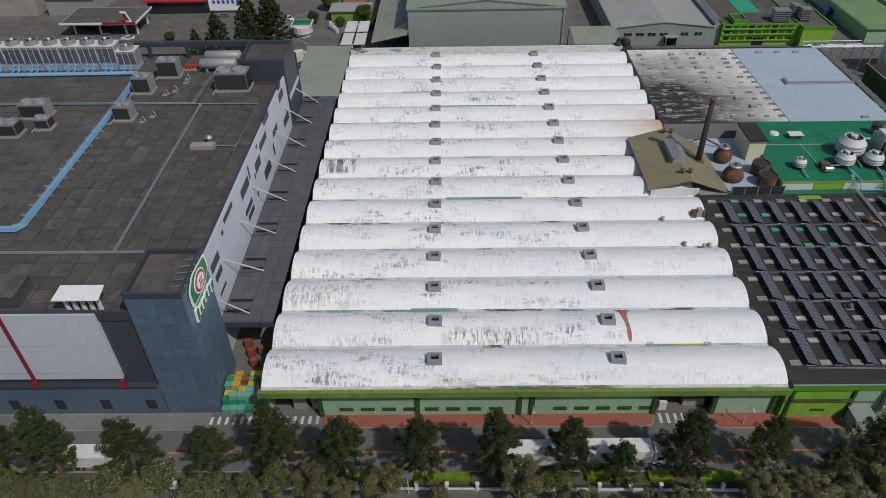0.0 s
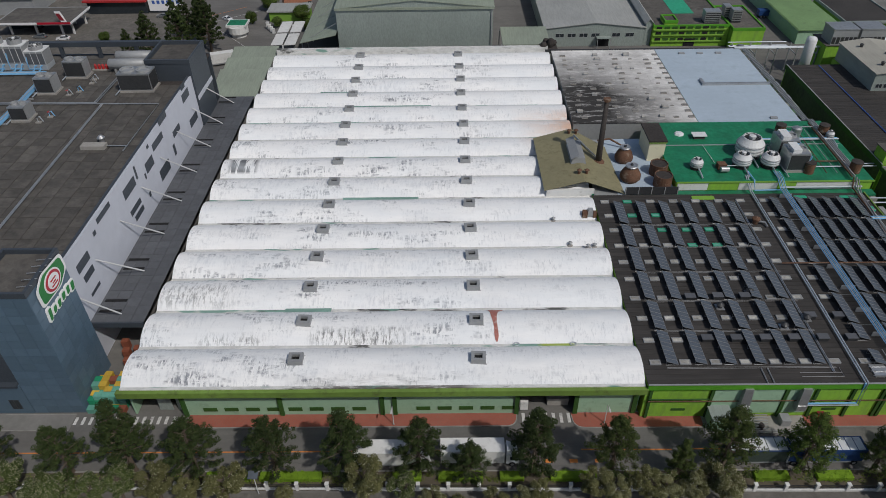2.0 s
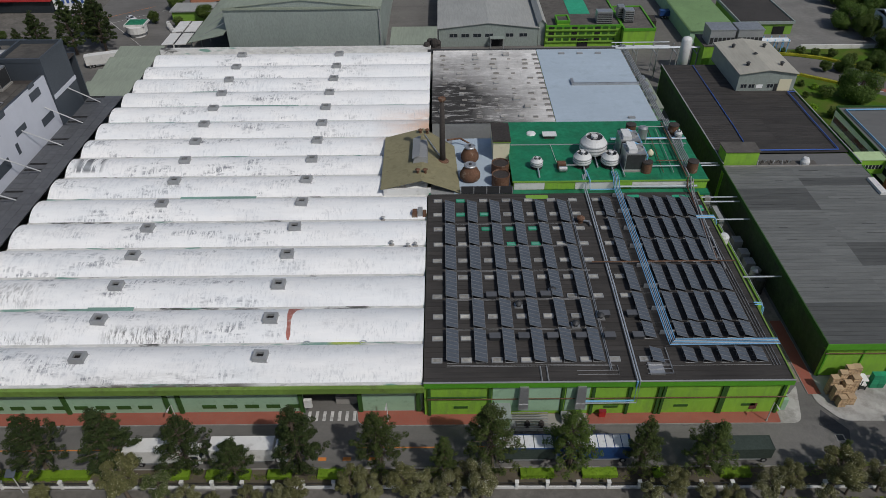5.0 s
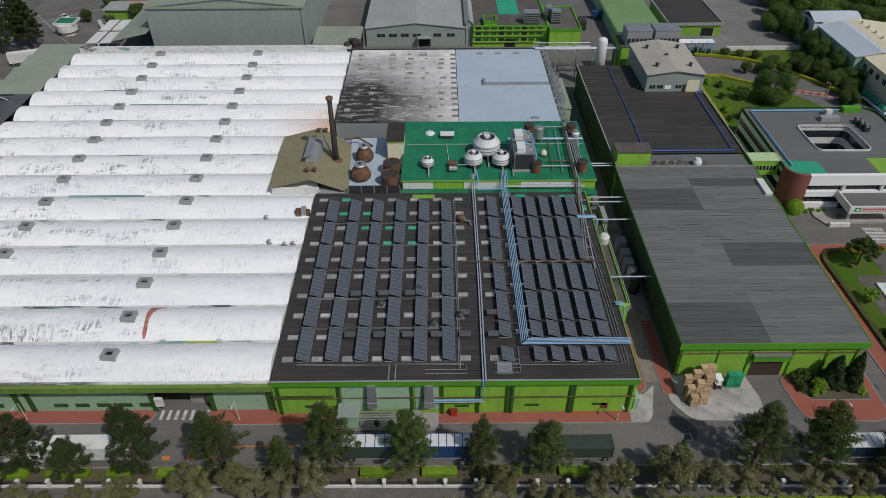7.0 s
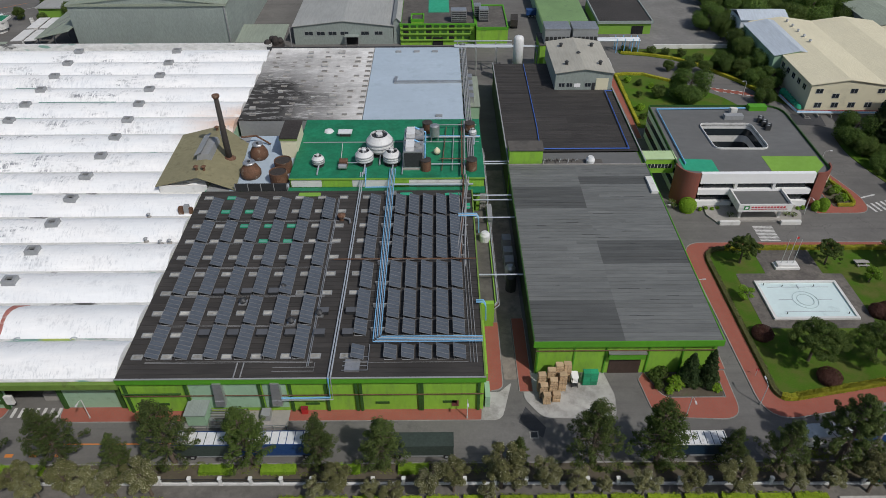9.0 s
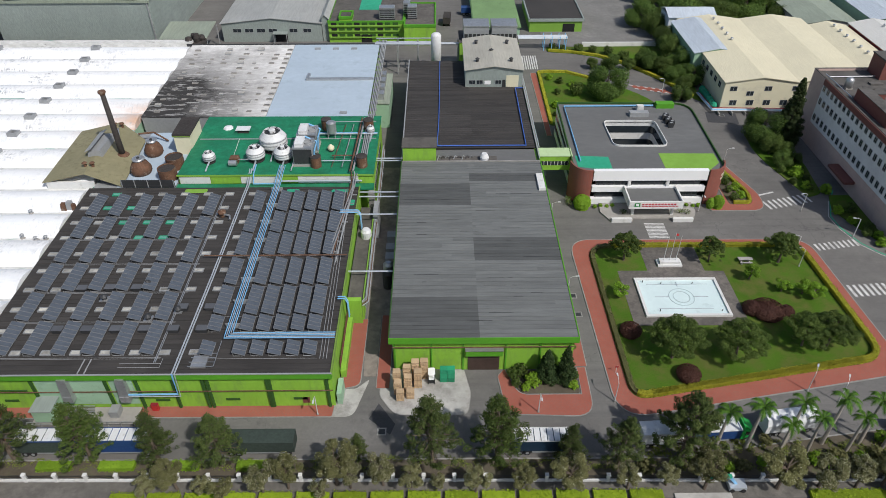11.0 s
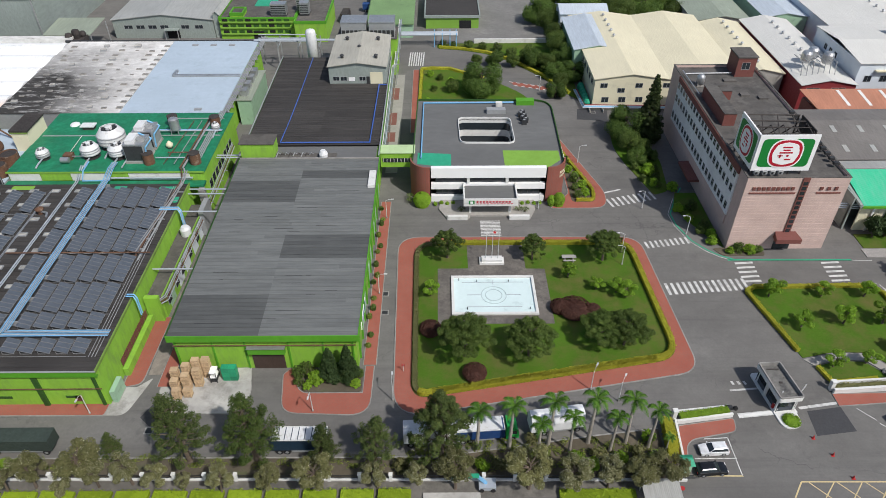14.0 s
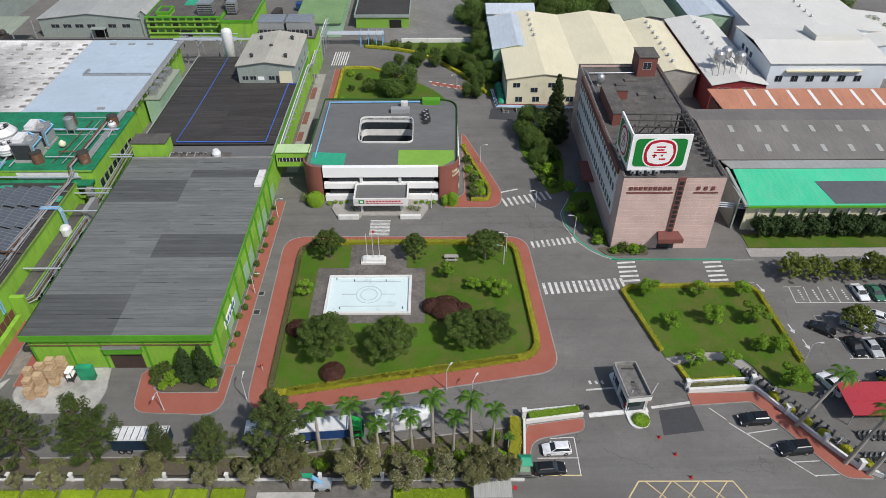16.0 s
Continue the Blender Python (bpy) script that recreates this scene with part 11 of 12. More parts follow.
# verge hedges
for x0, x1 in ((-9.5, -3.0), (-1.6, 7.4), (18.0, 22.0), (24.6, 31.0), (33.6, 37.0), (41.0, 47.6), (70.6, 75.4), (79.6, 84.6), (90.0, 94.0), (99.6, 104.0), (-70, -60)):
    hedge([(x0, 67.9 - 0.004 * x0), (x1, 67.9 - 0.004 * x1)], 1.5, 0.8, "L_hedge", "bright green clipped verge hedge", "verge hedges", density=20)
# lit copy of the hedge leaf, coloured brighter and yellower than on the verge
for i in range(27):
    x0 = 31.0 + i * 5.2
    if 40 < x0 < 54 or 66 < x0 < 80 or 163.0 < x0 + 4 and x0 < 176.5:
        continue
    hedge([(x0, 61.9), (x0 + 4.5, 61.85)], 2.5, 0.65, "L_bright", "flat clipped bright green hedge by the footpath", "footpath hedges", density=24)
hedge([(181.0, 61.6), (191.5, 61.5)], 2.6, 0.7, "L_bright", "flat clipped bright green hedge by the footpath", "footpath hedges", density=24)
hedge([(252, 62.0), (262, 62.0)], 2.0, 0.7, "L_bright", "flat clipped bright green hedge by the gate", "footpath hedges", density=24)
# ferny under-planting below the palms
spread_out([tree("shrub", "brown green undergrowth shrub below the palms", "shrub", "undergrowth", "round", 1.6, 1.0, 420, 0.32, "L_olive", (0, 0)), tree("shrub", "yellow green undergrowth shrub", "shrub", "undergrowth", "round", 1.9, 0.95, 460, 0.3, "L_hedge", (0, 0))],
           [(167, 67.0), (170.5, 66.4), (173, 66.8), (176, 67.2), (179.5, 66.8), (184.0, 67.4), (187.5, 68.2), (190.6, 67.6), (193.5, 68.6), (196.0, 67.6), (158.8, 66.6), (186.0, 66.2), (192.0, 66.6), (195.4, 71.2), (178.0, 71.2)])
# trees behind the office, along the rear drive and by the tower
broad = [tree("shade_tree", "large dense dark green shade tree", "tree", "shade trees", "round", 7.4, 4.2, 14000, 0.26, "L_shade", (0, 0)), tree("shade_tree", "deep green spreading shade tree", "tree", "shade trees", "round", 8.4, 4.0, 14000, 0.26, "L_pine2", (0, 0))]
spread_out(broad, [(p[0], p[1], p[2] * (0.82 if 198 < p[0] < 208 and p[1] > 190 else 1.0)) for p in [(176.6, 187.0, 1.3), (201.0, 214.0, 1.15), (202.6, 205.0, 1.0), (201.4, 222.0, 1.2), (203.8, 196.0, 0.8), (200.6, 232.0, 1.25), (199.0, 242.0, 1.2), (206.0, 240.0, 1.2), (212.6, 244.0, 1.3), (226, 240, 1.3), (236, 246, 1.3), (245, 240, 1.0), (258, 268, 1.0), (230, 262, 1.2), (214, 262, 1.2), (204, 256, 1.2), (211.6, 150.0, 0.42), (210.8, 155.4, 0.66), (211.6, 162.4, 0.85), (214.0, 154.2, 0.5), (215.4, 151.4, 0.3), (196.6, 203.0, 0.7), (192.6, 206.6, 0.62), (186.8, 205.2, 0.5), (181.6, 206.0, 0.5), (199.0, 190.0, 0.6), (198.4, 197.0, 0.66), (176.0, 206.4, 0.42), (197.0, 184.8, 0.5), (222, 246, 1.2), (230, 252, 1.1), (240, 254, 1.2), (247, 250, 1.0), (254, 252, 1.1), (264, 256, 1.0), (238, 264, 1.2), (322, 214, 1.1), (326, 226, 1.2), (322, 240, 1.2), (330, 206, 1.0), (206, 268, 1.2), (222, 272, 1.3), (246, 270, 1.2), (262, 272, 1.2)]], 0.92, 1.08)
spread_out([tree("shrub", "rounded green shrub on the bank", "shrub", "bank shrubs", "round", 3.0, 1.6, 900, 0.36, "L_pine2", (0, 0))], [(174.0, 219.6), (178.4, 218.6), (183.0, 217.0), (187.0, 213.0), (190.4, 209.0), (193.4, 205.6, 1.1), (196.4, 201.6), (199.0, 197.0), (169.0, 221.4, 0.7), (166.0, 222.0, 0.7), (168.4, 188.6, 1.3), (165.6, 176.4, 1.2)])
hedge([(164.6, 220.2), (172.2, 218.8), (179.6, 216.0), (186.7, 210.2), (194.8, 199.2), (201.2, 187.0)], 1.0, 0.7, "L_yellow", "yellow green hedge along the rear drive", density=18)
hedge([(159.1, 171.6), (159.4, 203.4), (162.0, 204.0), (167.6, 203.8), (177.6, 197.0)], 0.9, 0.7, "L_yellow", "yellow green hedge round the rear garden", density=18)
fir = tree("fir_tree", "tall dark narrow conifer beside the tower", "tree", "conifers", "cone", 18.0, 4.0, 26000, 0.28, "L_deep", (216.4, 160.6))
fir2 = tree("fir_tree", "tall dark araucaria by the west gate", "tree", "conifers", "open", 16.0, 4.4, 9000, 0.34, "L_deep", (-69.0, 222.0))
for x, y, s in ((-60.4, 226.0, 1.15), (-52.0, 229.0, 1.2), (-56.2, 236.0, 1.0), (-77.0, 224.0, 0.62), (-62.6, 240.0, 0.9)):
    copy_thing(fir2, pose(x, y, 0, 0, 0, rng.uniform(0, 360)) @ Matrix.Diagonal((s * 0.9, s * 0.9, s, 1)))
for x, y, s in ((-26.0, 256.0, 0.8), (-18.0, 262.0, 0.9), (-40.0, 268.0, 0.9), (-22, 246, 0.6), (-91.0, 238.0, 0.5), (-44.0, 254.0, 0.6), (-34, 250, 0.5)):
    copy_thing(broad[1], pose(x, y, 0, 0, 0, rng.uniform(0, 360)) @ Matrix.Diagonal((s, s, s, 1)))
# screen of dark trees before the green hall, trees in the car park
row = [tree("hedge_tree", "dense dark green tree in a clipped row", "tree", "hall front trees", "round", 4.6, 2.0, 1700, 0.4, "L_dark", (0, 0)) for k in range(2)]
spread_out(row, [(253.6 + i * 2.7, 120.4 + 0.3 * (i % 2)) for i in range(19)], 0.92, 1.1)
park = [tree("car_park_tree", "yellowish green spreading tree in the car park", "tree", "car park trees", "wide", 4.4, 2.6, 2600, 0.32, "L_lime_dull", (0, 0)) for k in range(2)]
spread_out(park, [(255.0, 107.6), (260.0, 108.0, 1.15), (265.4, 107.4, 0.9), (270.6, 107.8, 1.1), (276, 107.6), (260.4, 93.8, 1.1), (263.0, 77.6, 1.25), (258.6, 79.0, 0.9), (280, 94, 1.1), (268, 77, 1.1)])

# potted shrubs along the long hall's lane side
for i in range(14):
    dome(152.2 + 0.35 * math.sin(i * 2.3), 90.6 + i * 3.1 + 0.8 * math.sin(i * 4.1), 0.5, 0.65 + 0.22 * (i * 5 % 4), "L_pine2" if i % 2 else "L_lime_dull", "small potted shrub on the lane pavement", "potted_shrub", "potted plant", "lane shrubs", 160)

# weeds and ferns that cover the verge
low = [(x + 1.5 * prng.random(), (66.9 if x < 158 else 66.4) + (2.0 if x < 158 else 4.6) * prng.random() + (0 if x < 158 else (x - 158) * 0.03), 0.18, 0.7 + 0.5 * prng.random(), 0.45, 0.16 + 0.25 * prng.random()) for x in np.arange(-95, 196, 0.9)]
low += [(158 + 38 * prng.random(), 66.4 + 5.0 * prng.random(), 0.2, 0.6, 0.6, 0.3 + 0.3 * prng.random()) for k in range(130)]
tagged(new("undergrowth", leaves(low, 30000, 0.19, 0.6).mesh("undergrowth", M["L_lime_dull"])), "low weeds and ferns on the verge", "weeds", kind="stuff")

# ---- basin, flagpoles, gatehouse, walls ----
basin = thing("basin", "shallow pale blue ornamental basin with a white rim", "basin", "", (174.5, 103.2, 0.17))
part("rim", Geo().ring(rect(-7.85, -5.25, 7.85, 5.25), rect(-7.35, -4.75, 7.35, 4.75), -0.1, 0.4), M["white_paint"], basin)
part("floor", Geo().box(-7.35, -4.75, -0.05, 7.35, 4.75, 0.1), M["pool"], basin)
for r in (2.4, 1.6):
    part("ring_pipe", Geo().ring([(r * math.cos(i * 0.2618), r * math.sin(i * 0.2618)) for i in range(24)], [((r - 0.14) * math.cos(i * 0.2618), (r - 0.14) * math.sin(i * 0.2618)) for i in range(24)], 0.1, 0.16), M["pool_line"], basin)
for a in ((-5.0, 0.0, -2.4, 0.09), (2.4, 0.0, 5.0, 0.09), (-5.8, 3.5, 5.8, 3.59), (-5.0, -3.2, 5.0, -3.11), (-0.05, 3.0, 0.05, 4.2)):
    part("pipe", Geo().box(a[0], a[1], 0.1, a[2], a[3], 0.2), M["pipe_grey"], basin)
for x, y in ((-6.4, 4.2), (-3, 3.7), (3, 3.7), (6.4, -3.8), (-5, -3.8)):
    part("nozzle", Geo().cyl(x, y, 0.1, 0.6, 0.08, n=6), M["dark_metal"], basin)
stand = thing("flag_stand", "white stepped stone base with three flagpoles", "flagpole", "", (174.7, 113.0, 0.17))
part("base", Geo().box(-2.4, -1.0, 0, 2.4, 1.0, 0.45).box(-2.0, -0.7, 0.45, 2.0, 0.7, 1.0), M["white_paint"], stand)
for i, h in enumerate((7.0, 7.8, 7.0)):
    p = part("pole", Geo().tube([(-1.2 + i * 1.2, 0, 1.0), (-1.2 + i * 1.2, 0, h)], [0.07, 0.04], 8), M["lamp_white"], stand)
    if i == 1:
        part("flag", Geo().hexa([(0.02, 0, 7.1), (0.5, 0.05, 6.9), (0.5, 0.07, 6.9), (0.02, 0.02, 7.1), (0.02, 0, 7.6), (0.6, 0.1, 7.4), (0.6, 0.12, 7.4), (0.02, 0.02, 7.6)]), M["crate_red"], p)
bench = thing("bench", "grey stone garden table with benches", "bench", "", (190.0, 113.6, 0.14))
part("table_top", Geo().box(-1.4, -0.4, 0.7, 1.4, 0.4, 0.8), M["concrete"], bench)
for s in (-0.8, 0.8):
    part("seat", Geo().box(-1.2, s - 0.18, 0.38, 1.2, s + 0.18, 0.46), M["concrete"], bench)
    part("leg", Geo().box(s - 0.1, -0.9, 0, s + 0.1, 0.9, 0.39), M["concrete"], bench)
    part("leg", Geo().box(s - 0.1, -0.2, 0.39, s + 0.1, 0.2, 0.7), M["concrete"], bench)

gate = thing("gatehouse", "small white edged gatehouse with a weathered grey flat roof", "gatehouse", "", (218.0, 80.0, 0))
GH = rounded([(216.1, 75.7), (219.9, 76.1), (218.9, 83.2), (215.3, 83.0)], 0.35, 3)
under(gate, "island", Geo().prism(rounded([(216.6, 72.9), (219.8, 73.3), (219.6, 84.2), (215.2, 84.0)], [1.5, 1.5, 0.8, 0.8], 6), 0, 0.22), M["white_paint"])
under(gate, "wall", Geo().prism(inset(GH, 0.5), 0.2, 3.0), M["blue_dark"])
under(gate, "window_band", Geo().ring(inset(GH, 0.45), inset(GH, 0.6), 1.2, 2.5), M["glass"])
under(gate, "roof", Geo().prism(inset(GH, 0.1), 2.9, 3.3), M["gate_roof"])
under(gate, "roof_parapet", Geo().ring(GH, inset(GH, 0.2), 2.85, 3.95), M["kerb"])
under(gate, "fascia", Geo().ring(inset(GH, -0.06), inset(GH, 0.02), 2.9, 3.7), M["white_paint"])
for x, y in ((216.0, 82.4), (215.9, 79.4), (219.0, 79.0), (216.5, 76.4), (219.3, 76.6)):
    under(gate, "pier", Geo().box(x - 0.2, y - 0.2, 0.2, x + 0.2, y + 0.2, 2.9), M["white_paint"])
under(gate, "roof_drain", Geo().box(217.4, 79.2, 3.28, 217.9, 79.5, 3.42), M["soot"])
under(gate, "roof_drain", Geo().box(216.4, 82.0, 3.28, 218.4, 82.2, 3.36), M["soot"])
dome(218.3, 74.4, 1.35, 0.7, "L_hedge", "clipped green bush at the gatehouse foot", group="gate bushes")
for x, y, rz in ((216.4, 77.0, 100), (220.6, 78.4, 20)):
    b = thing("barrier", "lifted red and white barrier arm", "barrier", "gate barriers", (x, y, 0))
    part("post", Geo().box(-0.2, -0.2, 0, 0.2, 0.2, 1.1), M["crate_red"], b)
    part("arm", Geo().tube([(0, 0, 1.0), (0.8, 0.4, 3.6)], 0.07, 6), M["sign_white"], b)
gw = thing("sliding_gate", "retracted low white sliding gate on its track", "gate", "", (213, 76.2, 0))
under(gw, "rail", Geo().prism([(210.6, 75.3), (216.2, 76.0), (216.2, 76.5), (210.6, 75.8)], 0.012, 0.05), M["white_paint"])
sc = thing("gate_motor", "dark gate motor on small wheels beside the hedge", "gate motor", "", (209.6, 76.8, 0))
part("housing", Geo().box(-0.9, -0.3, 0.25, 0.3, 0.3, 0.8), M["dark_metal"], sc)
for s in (-0.7, 0.9):
    part("wheel", Geo().tube([(s, -0.2, 0.35), (s, 0.2, 0.35)], 0.35, 12), M["rubber"], sc)


def wall_run(name, pts, h, t, label, cap=True):
    w = thing(name, label, "wall", "garden walls", (pts[0][0], pts[0][1], 0))
    for a, b in zip(pts, pts[1:]):
        d = (Vector(b) - Vector(a)).normalized()
        n = Vector((-d.y, d.x)) * t / 2
        q = [(a[0] + n.x, a[1] + n.y), (b[0] + n.x, b[1] + n.y), (b[0] - n.x, b[1] - n.y), (a[0] - n.x, a[1] - n.y)]
        under(w, "wall", Geo().prism(q, 0, h), M["white_paint"])
        if cap:
            n2 = n * 1.3
            under(w, "coping", Geo().prism([(a[0] + n2.x, a[1] + n2.y), (b[0] + n2.x, b[1] + n2.y), (b[0] - n2.x, b[1] - n2.y), (a[0] - n2.x, a[1] - n2.y)], h, h + 0.1), M["white_paint"])
    return w


wall_run("garden_wall", [(200.6, 74.2), (209.6, 75.5)], 0.7, 0.3, "low white planter wall by the gate")
wall_run("garden_wall", [(200.6, 76.0), (209.4, 77.0)], 0.7, 0.25, "low white planter wall by the gate")
wall_run("garden_wall", [(200.4, 74.6), (199.6, 66.2)], 0.7, 0.25, "low white wall beside the red pavement")
wall_run("garden_wall", [(227.2, 79.9), (237.8, 80.6)], 0.9, 0.35, "low white planter wall by the east pavement")
wall_run("garden_wall", [(227.4, 81.6), (237.6, 82.2)], 0.8, 0.25, "low white planter wall by the east pavement")
wall_run("garden_wall", [(237.9, 80.6), (241.0, 75.8), (244.2, 70.6), (247.6, 66.0), (250.4, 64.4), (262, 64.4)], 0.8, 0.3, "low white wall along the red pavement")
pier0 = thing("gate_pier", "white square pillar in the low wall", "pillar", "wall pillars", (241.2, 75.6, 0))
part("shaft", Geo().box(-0.3, -0.3, 0, 0.3, 0.3, 1.9), M["white_paint"], pier0)
part("cap", Geo().box(-0.4, -0.4, 1.9, 0.4, 0.4, 2.05), M["white_paint"], pier0)
for x, y in ((244.6, 70.2), (247.8, 65.8), (251.0, 64.3), (227.2, 80.7), (238.0, 81.6), (200.4, 75.2)):
    copy_thing(pier0, pose(x, y, 0))


# fence along the verge
def fence_y(x):
    return 66.25 - 0.0085 * (x + 20)


fence = thing("boundary_fence", "low white plinth fence with white posts and thin rails", "fence", "", (60, fence_y(60), 0))
under(fence, "plinth", Geo().prism([(-110, fence_y(-110) - 0.15), (199.4, fence_y(199.4) - 0.15), (199.4, fence_y(199.4) + 0.15), (-110, fence_y(-110) + 0.15)], 0, 0.45), M["white_paint"])
post_me = Geo().box(-0.22, -0.22, 0, 0.22, 0.22, 1.55).box(-0.28, -0.28, 1.55, 0.28, 0.28, 1.68).mesh("post", M["white_paint"])
rail_me = Geo().box(0, -0.02, 1.25, 4.28, 0.02, 1.31).box(0, -0.02, 0.7, 4.28, 0.02, 0.75).mesh("rail", M["dark_metal"])
bar_me = Geo()
for k in range(28):
    bar_me.box(0.15 + k * 0.148, -0.015, 0.45, 0.18 + k * 0.148, 0.015, 1.4)
bar_me = bar_me.mesh("grating", M["dark_metal"])
for i in range(69):
    x = -101 + i * 4.38
    if x > 198:
        break
    for me, nm in ((post_me, "post"), (rail_me, "rail"), (bar_me, "grating")):
        part(nm, me, None, fence).location = Vector((x, fence_y(x), 0)) - fence.location


def street_lamp(x, y, h=4.6, reach=1.2, rz=0, label="slim white street lamp on the kerb"):
    l = thing("street_lamp", label, "street lamp", "street lamps", (x, y, 0.1))
    l.rotation_euler = (0, 0, radians(rz))
    part("pole", Geo().tube([(0, 0, 0), (0, 0, h), (reach * 0.5, 0, h + 0.35), (reach, 0, h + 0.4)], [0.09, 0.06, 0.05, 0.04], 7), M["lamp_white"], l)
    part("head", Geo().box(reach - 0.1, -0.12, h + 0.34, reach + 0.5, 0.12, h + 0.46), M["lamp_white"], l)
    part("foot", Geo().cyl(0, 0, -0.1, 0.25, 0.16, n=8), M["concrete"], l)


for x, y, rz in ((153.2, 104.0, 0), (153.2, 128.0, 0), (188.6, 80.8, 60), (192.6, 78.6, 60), (200.2, 112.0, 180), (208.6, 131.0, 200), (201.0, 116.0, 180), (215.6, 121.6, 180), (248.4, 86.0, 0), (110.0, 76.8, -90), (17.4, 77.4, -90), (197.6, 150.0, 0), (193.0, 189.0, 200), (157.0, 79.0, 90), (144.6, 77.0, -90), (50.6, 77.4, -90), (186.0, 131.0, -90), (268, 109, -90)):
    street_lamp(x, y, 4.4, 1.2, rz)
hyd = thing("hydrant_sign", "small red signpost on the pavement", "signpost", "", (158.4, 85.0, 0.12))
part("post", Geo().cyl(0, 0, 0, 1.6, 0.05, n=6), M["lamp_white"], hyd)
part("plate", Geo().box(-0.25, -0.03, 1.2, 0.25, 0.03, 1.6), M["crate_red"], hyd)
for x, y in ((232.6 - 12.2, 71.4), (222.0, 68.4), (223.2, 64.6)):
    c = thing("traffic_cone", "small red traffic cone on the forecourt", "traffic cone", "traffic cones", (x, y, 0))
    part("cone", Geo().turned(0, 0, [(0.2, 0.04), (0.04, 0.7)], 10), M["crate_red"], c)
    part("base", Geo().box(-0.25, -0.25, 0, 0.25, 0.25, 0.04), M["crate_red"], c)
booth = thing("guard_booth", "small booth with a green pitched roof", "booth", "", (199.6, 66.4, 0))
part("body", Geo().box(-0.7, -0.7, 0, 0.7, 0.7, 1.9), M["pale_green"], booth)
part("roof", Geo().hexa([(-1.0, -1.0, 1.9), (1.0, -1.0, 1.9), (1.0, 1.0, 1.9), (-1.0, 1.0, 1.9), (-0.7, -0.1, 2.5), (0.7, -0.1, 2.5), (0.7, 0.1, 2.5), (-0.7, 0.1, 2.5)]), M["teal_cover"], booth)
bus = thing("bus_stop", "bus shelter with a grey corrugated roof", "shelter", "", (194.6, 61.6, 0))
part("roof", Geo().hexa([(-2.6, -1.4, 2.5), (2.6, -1.4, 2.5), (2.6, 1.4, 2.7), (-2.6, 1.4, 2.7), (-2.6, -1.4, 2.6), (2.6, -1.4, 2.6), (2.6, 1.4, 2.8), (-2.6, 1.4, 2.8)]), M["grey_metal_roof"], bus)
for dx in (-2.4, 2.3):
    for dy in (-1.2, 1.2):
        part("post", Geo().box(dx, dy - 0.05, 0, dx + 0.1, dy + 0.05, 2.6), M["grey_metal"], bus)
part("red_plate", Geo().cyl(3.2, 0.6, 1.6, 1.7, 0.35), M["crate_red"], bus)
solid("site_slab", Geo().box(162.0, 58.5, 0, 170.0, 62.6, 0.35), M["apron"], "raised pale concrete slab by the footpath", "concrete slab", "structure")
lift = thing("work_platform", "teal aerial work platform folded beside the fence", "work platform", "", (171.0, 63.6, 0.1))
part("chassis", Geo().box(-1.2, -0.8, 0.3, 1.2, 0.8, 1.0), M["pipe_grey"], lift)
part("boom", Geo().hexa([(-0.4, -0.2, 1.0), (0.0, -0.2, 1.0), (0.0, 0.2, 1.0), (-0.4, 0.2, 1.0), (-1.6, -0.2, 2.6), (-1.2, -0.2, 2.6), (-1.2, 0.2, 2.6), (-1.6, 0.2, 2.6)]), M["pipe_blue"], lift)
part("boom", Geo().box(-5.0, -0.25, 2.5, -1.2, 0.25, 2.9), M["teal_cover"], lift)
for dx in (-0.8, 0.8):
    for dy in (-0.8, 0.8):
        part("wheel", Geo().tube([(dx, dy - 0.12, 0.35), (dx, dy + 0.12, 0.35)], 0.35, 10), M["rubber"], lift)
pv = thing("solar_street_lamp", "street lamp with a small solar panel", "street lamp", "", (-1.4, 65.4, 0.1))
part("pole", Geo().cyl(0, 0, 0, 4.6, 0.07, n=8), M["lamp_white"], pv)
part("panel", Geo().hexa([(-0.7, -0.5, 4.4), (0.7, -0.5, 4.4), (0.7, 0.5, 4.9), (-0.7, 0.5, 4.9), (-0.7, -0.5, 4.46), (0.7, -0.5, 4.46), (0.7, 0.5, 4.96), (-0.7, 0.5, 4.96)]), M["panel"], pv)

# ---- stacks of crates and pallets ----
crate_me = Geo().box(0, 0, 0, 1.16, 0.96, 0.95).mesh("crate", M["crate_green"])
CR = [Geo().box(0, 0, 0, 1.16, 0.96, 0.95).box(-0.03, -0.03, 0.88, 1.19, 0.99, 0.96).mesh("crate", M[k]) for k in ("crate_green", "crate_teal", "crate_yellow", "crate_brown")]
for i in range(5):
    for j in range(6):
        h = rng.choice((2, 3, 3)) if j > 0 else 1
        st = thing("crate_stack", "stack of coloured plastic crates in the passage", "crates", "crate stacks", (-32.2 + i * 1.25 + rng.uniform(-0.05, 0.05), 80.0 + j * 1.1, 0))
        for k in range(h):
            part("crate", CR[rng.choice((0, 0, 1, 1, 1, 2, 3))], None, st).location = (0, 0, k * 0.97)
for x, y, m in ((-30.6, 91.8, 3), (-28.8, 92.4, 3), (-31.6, 94, 3), (-27.4, 90.4, 0), (-29.6, 89.6, 3)):
    st = thing("crate_stack", "brown crates under the passage canopy", "crates", "crate stacks", (x, y, 0))
    for k in range(2):
        part("crate", CR[m], None, st).location = (0, 0, k * 0.97)
# deck on three runners, cut from one outline
comb = [(-0.6, 0.14), (-0.6, 0), (-0.48, 0), (-0.48, 0.09), (-0.06, 0.09), (-0.06, 0), (0.06, 0), (0.06, 0.09), (0.48, 0.09), (0.48, 0), (0.6, 0), (0.6, 0.14)]
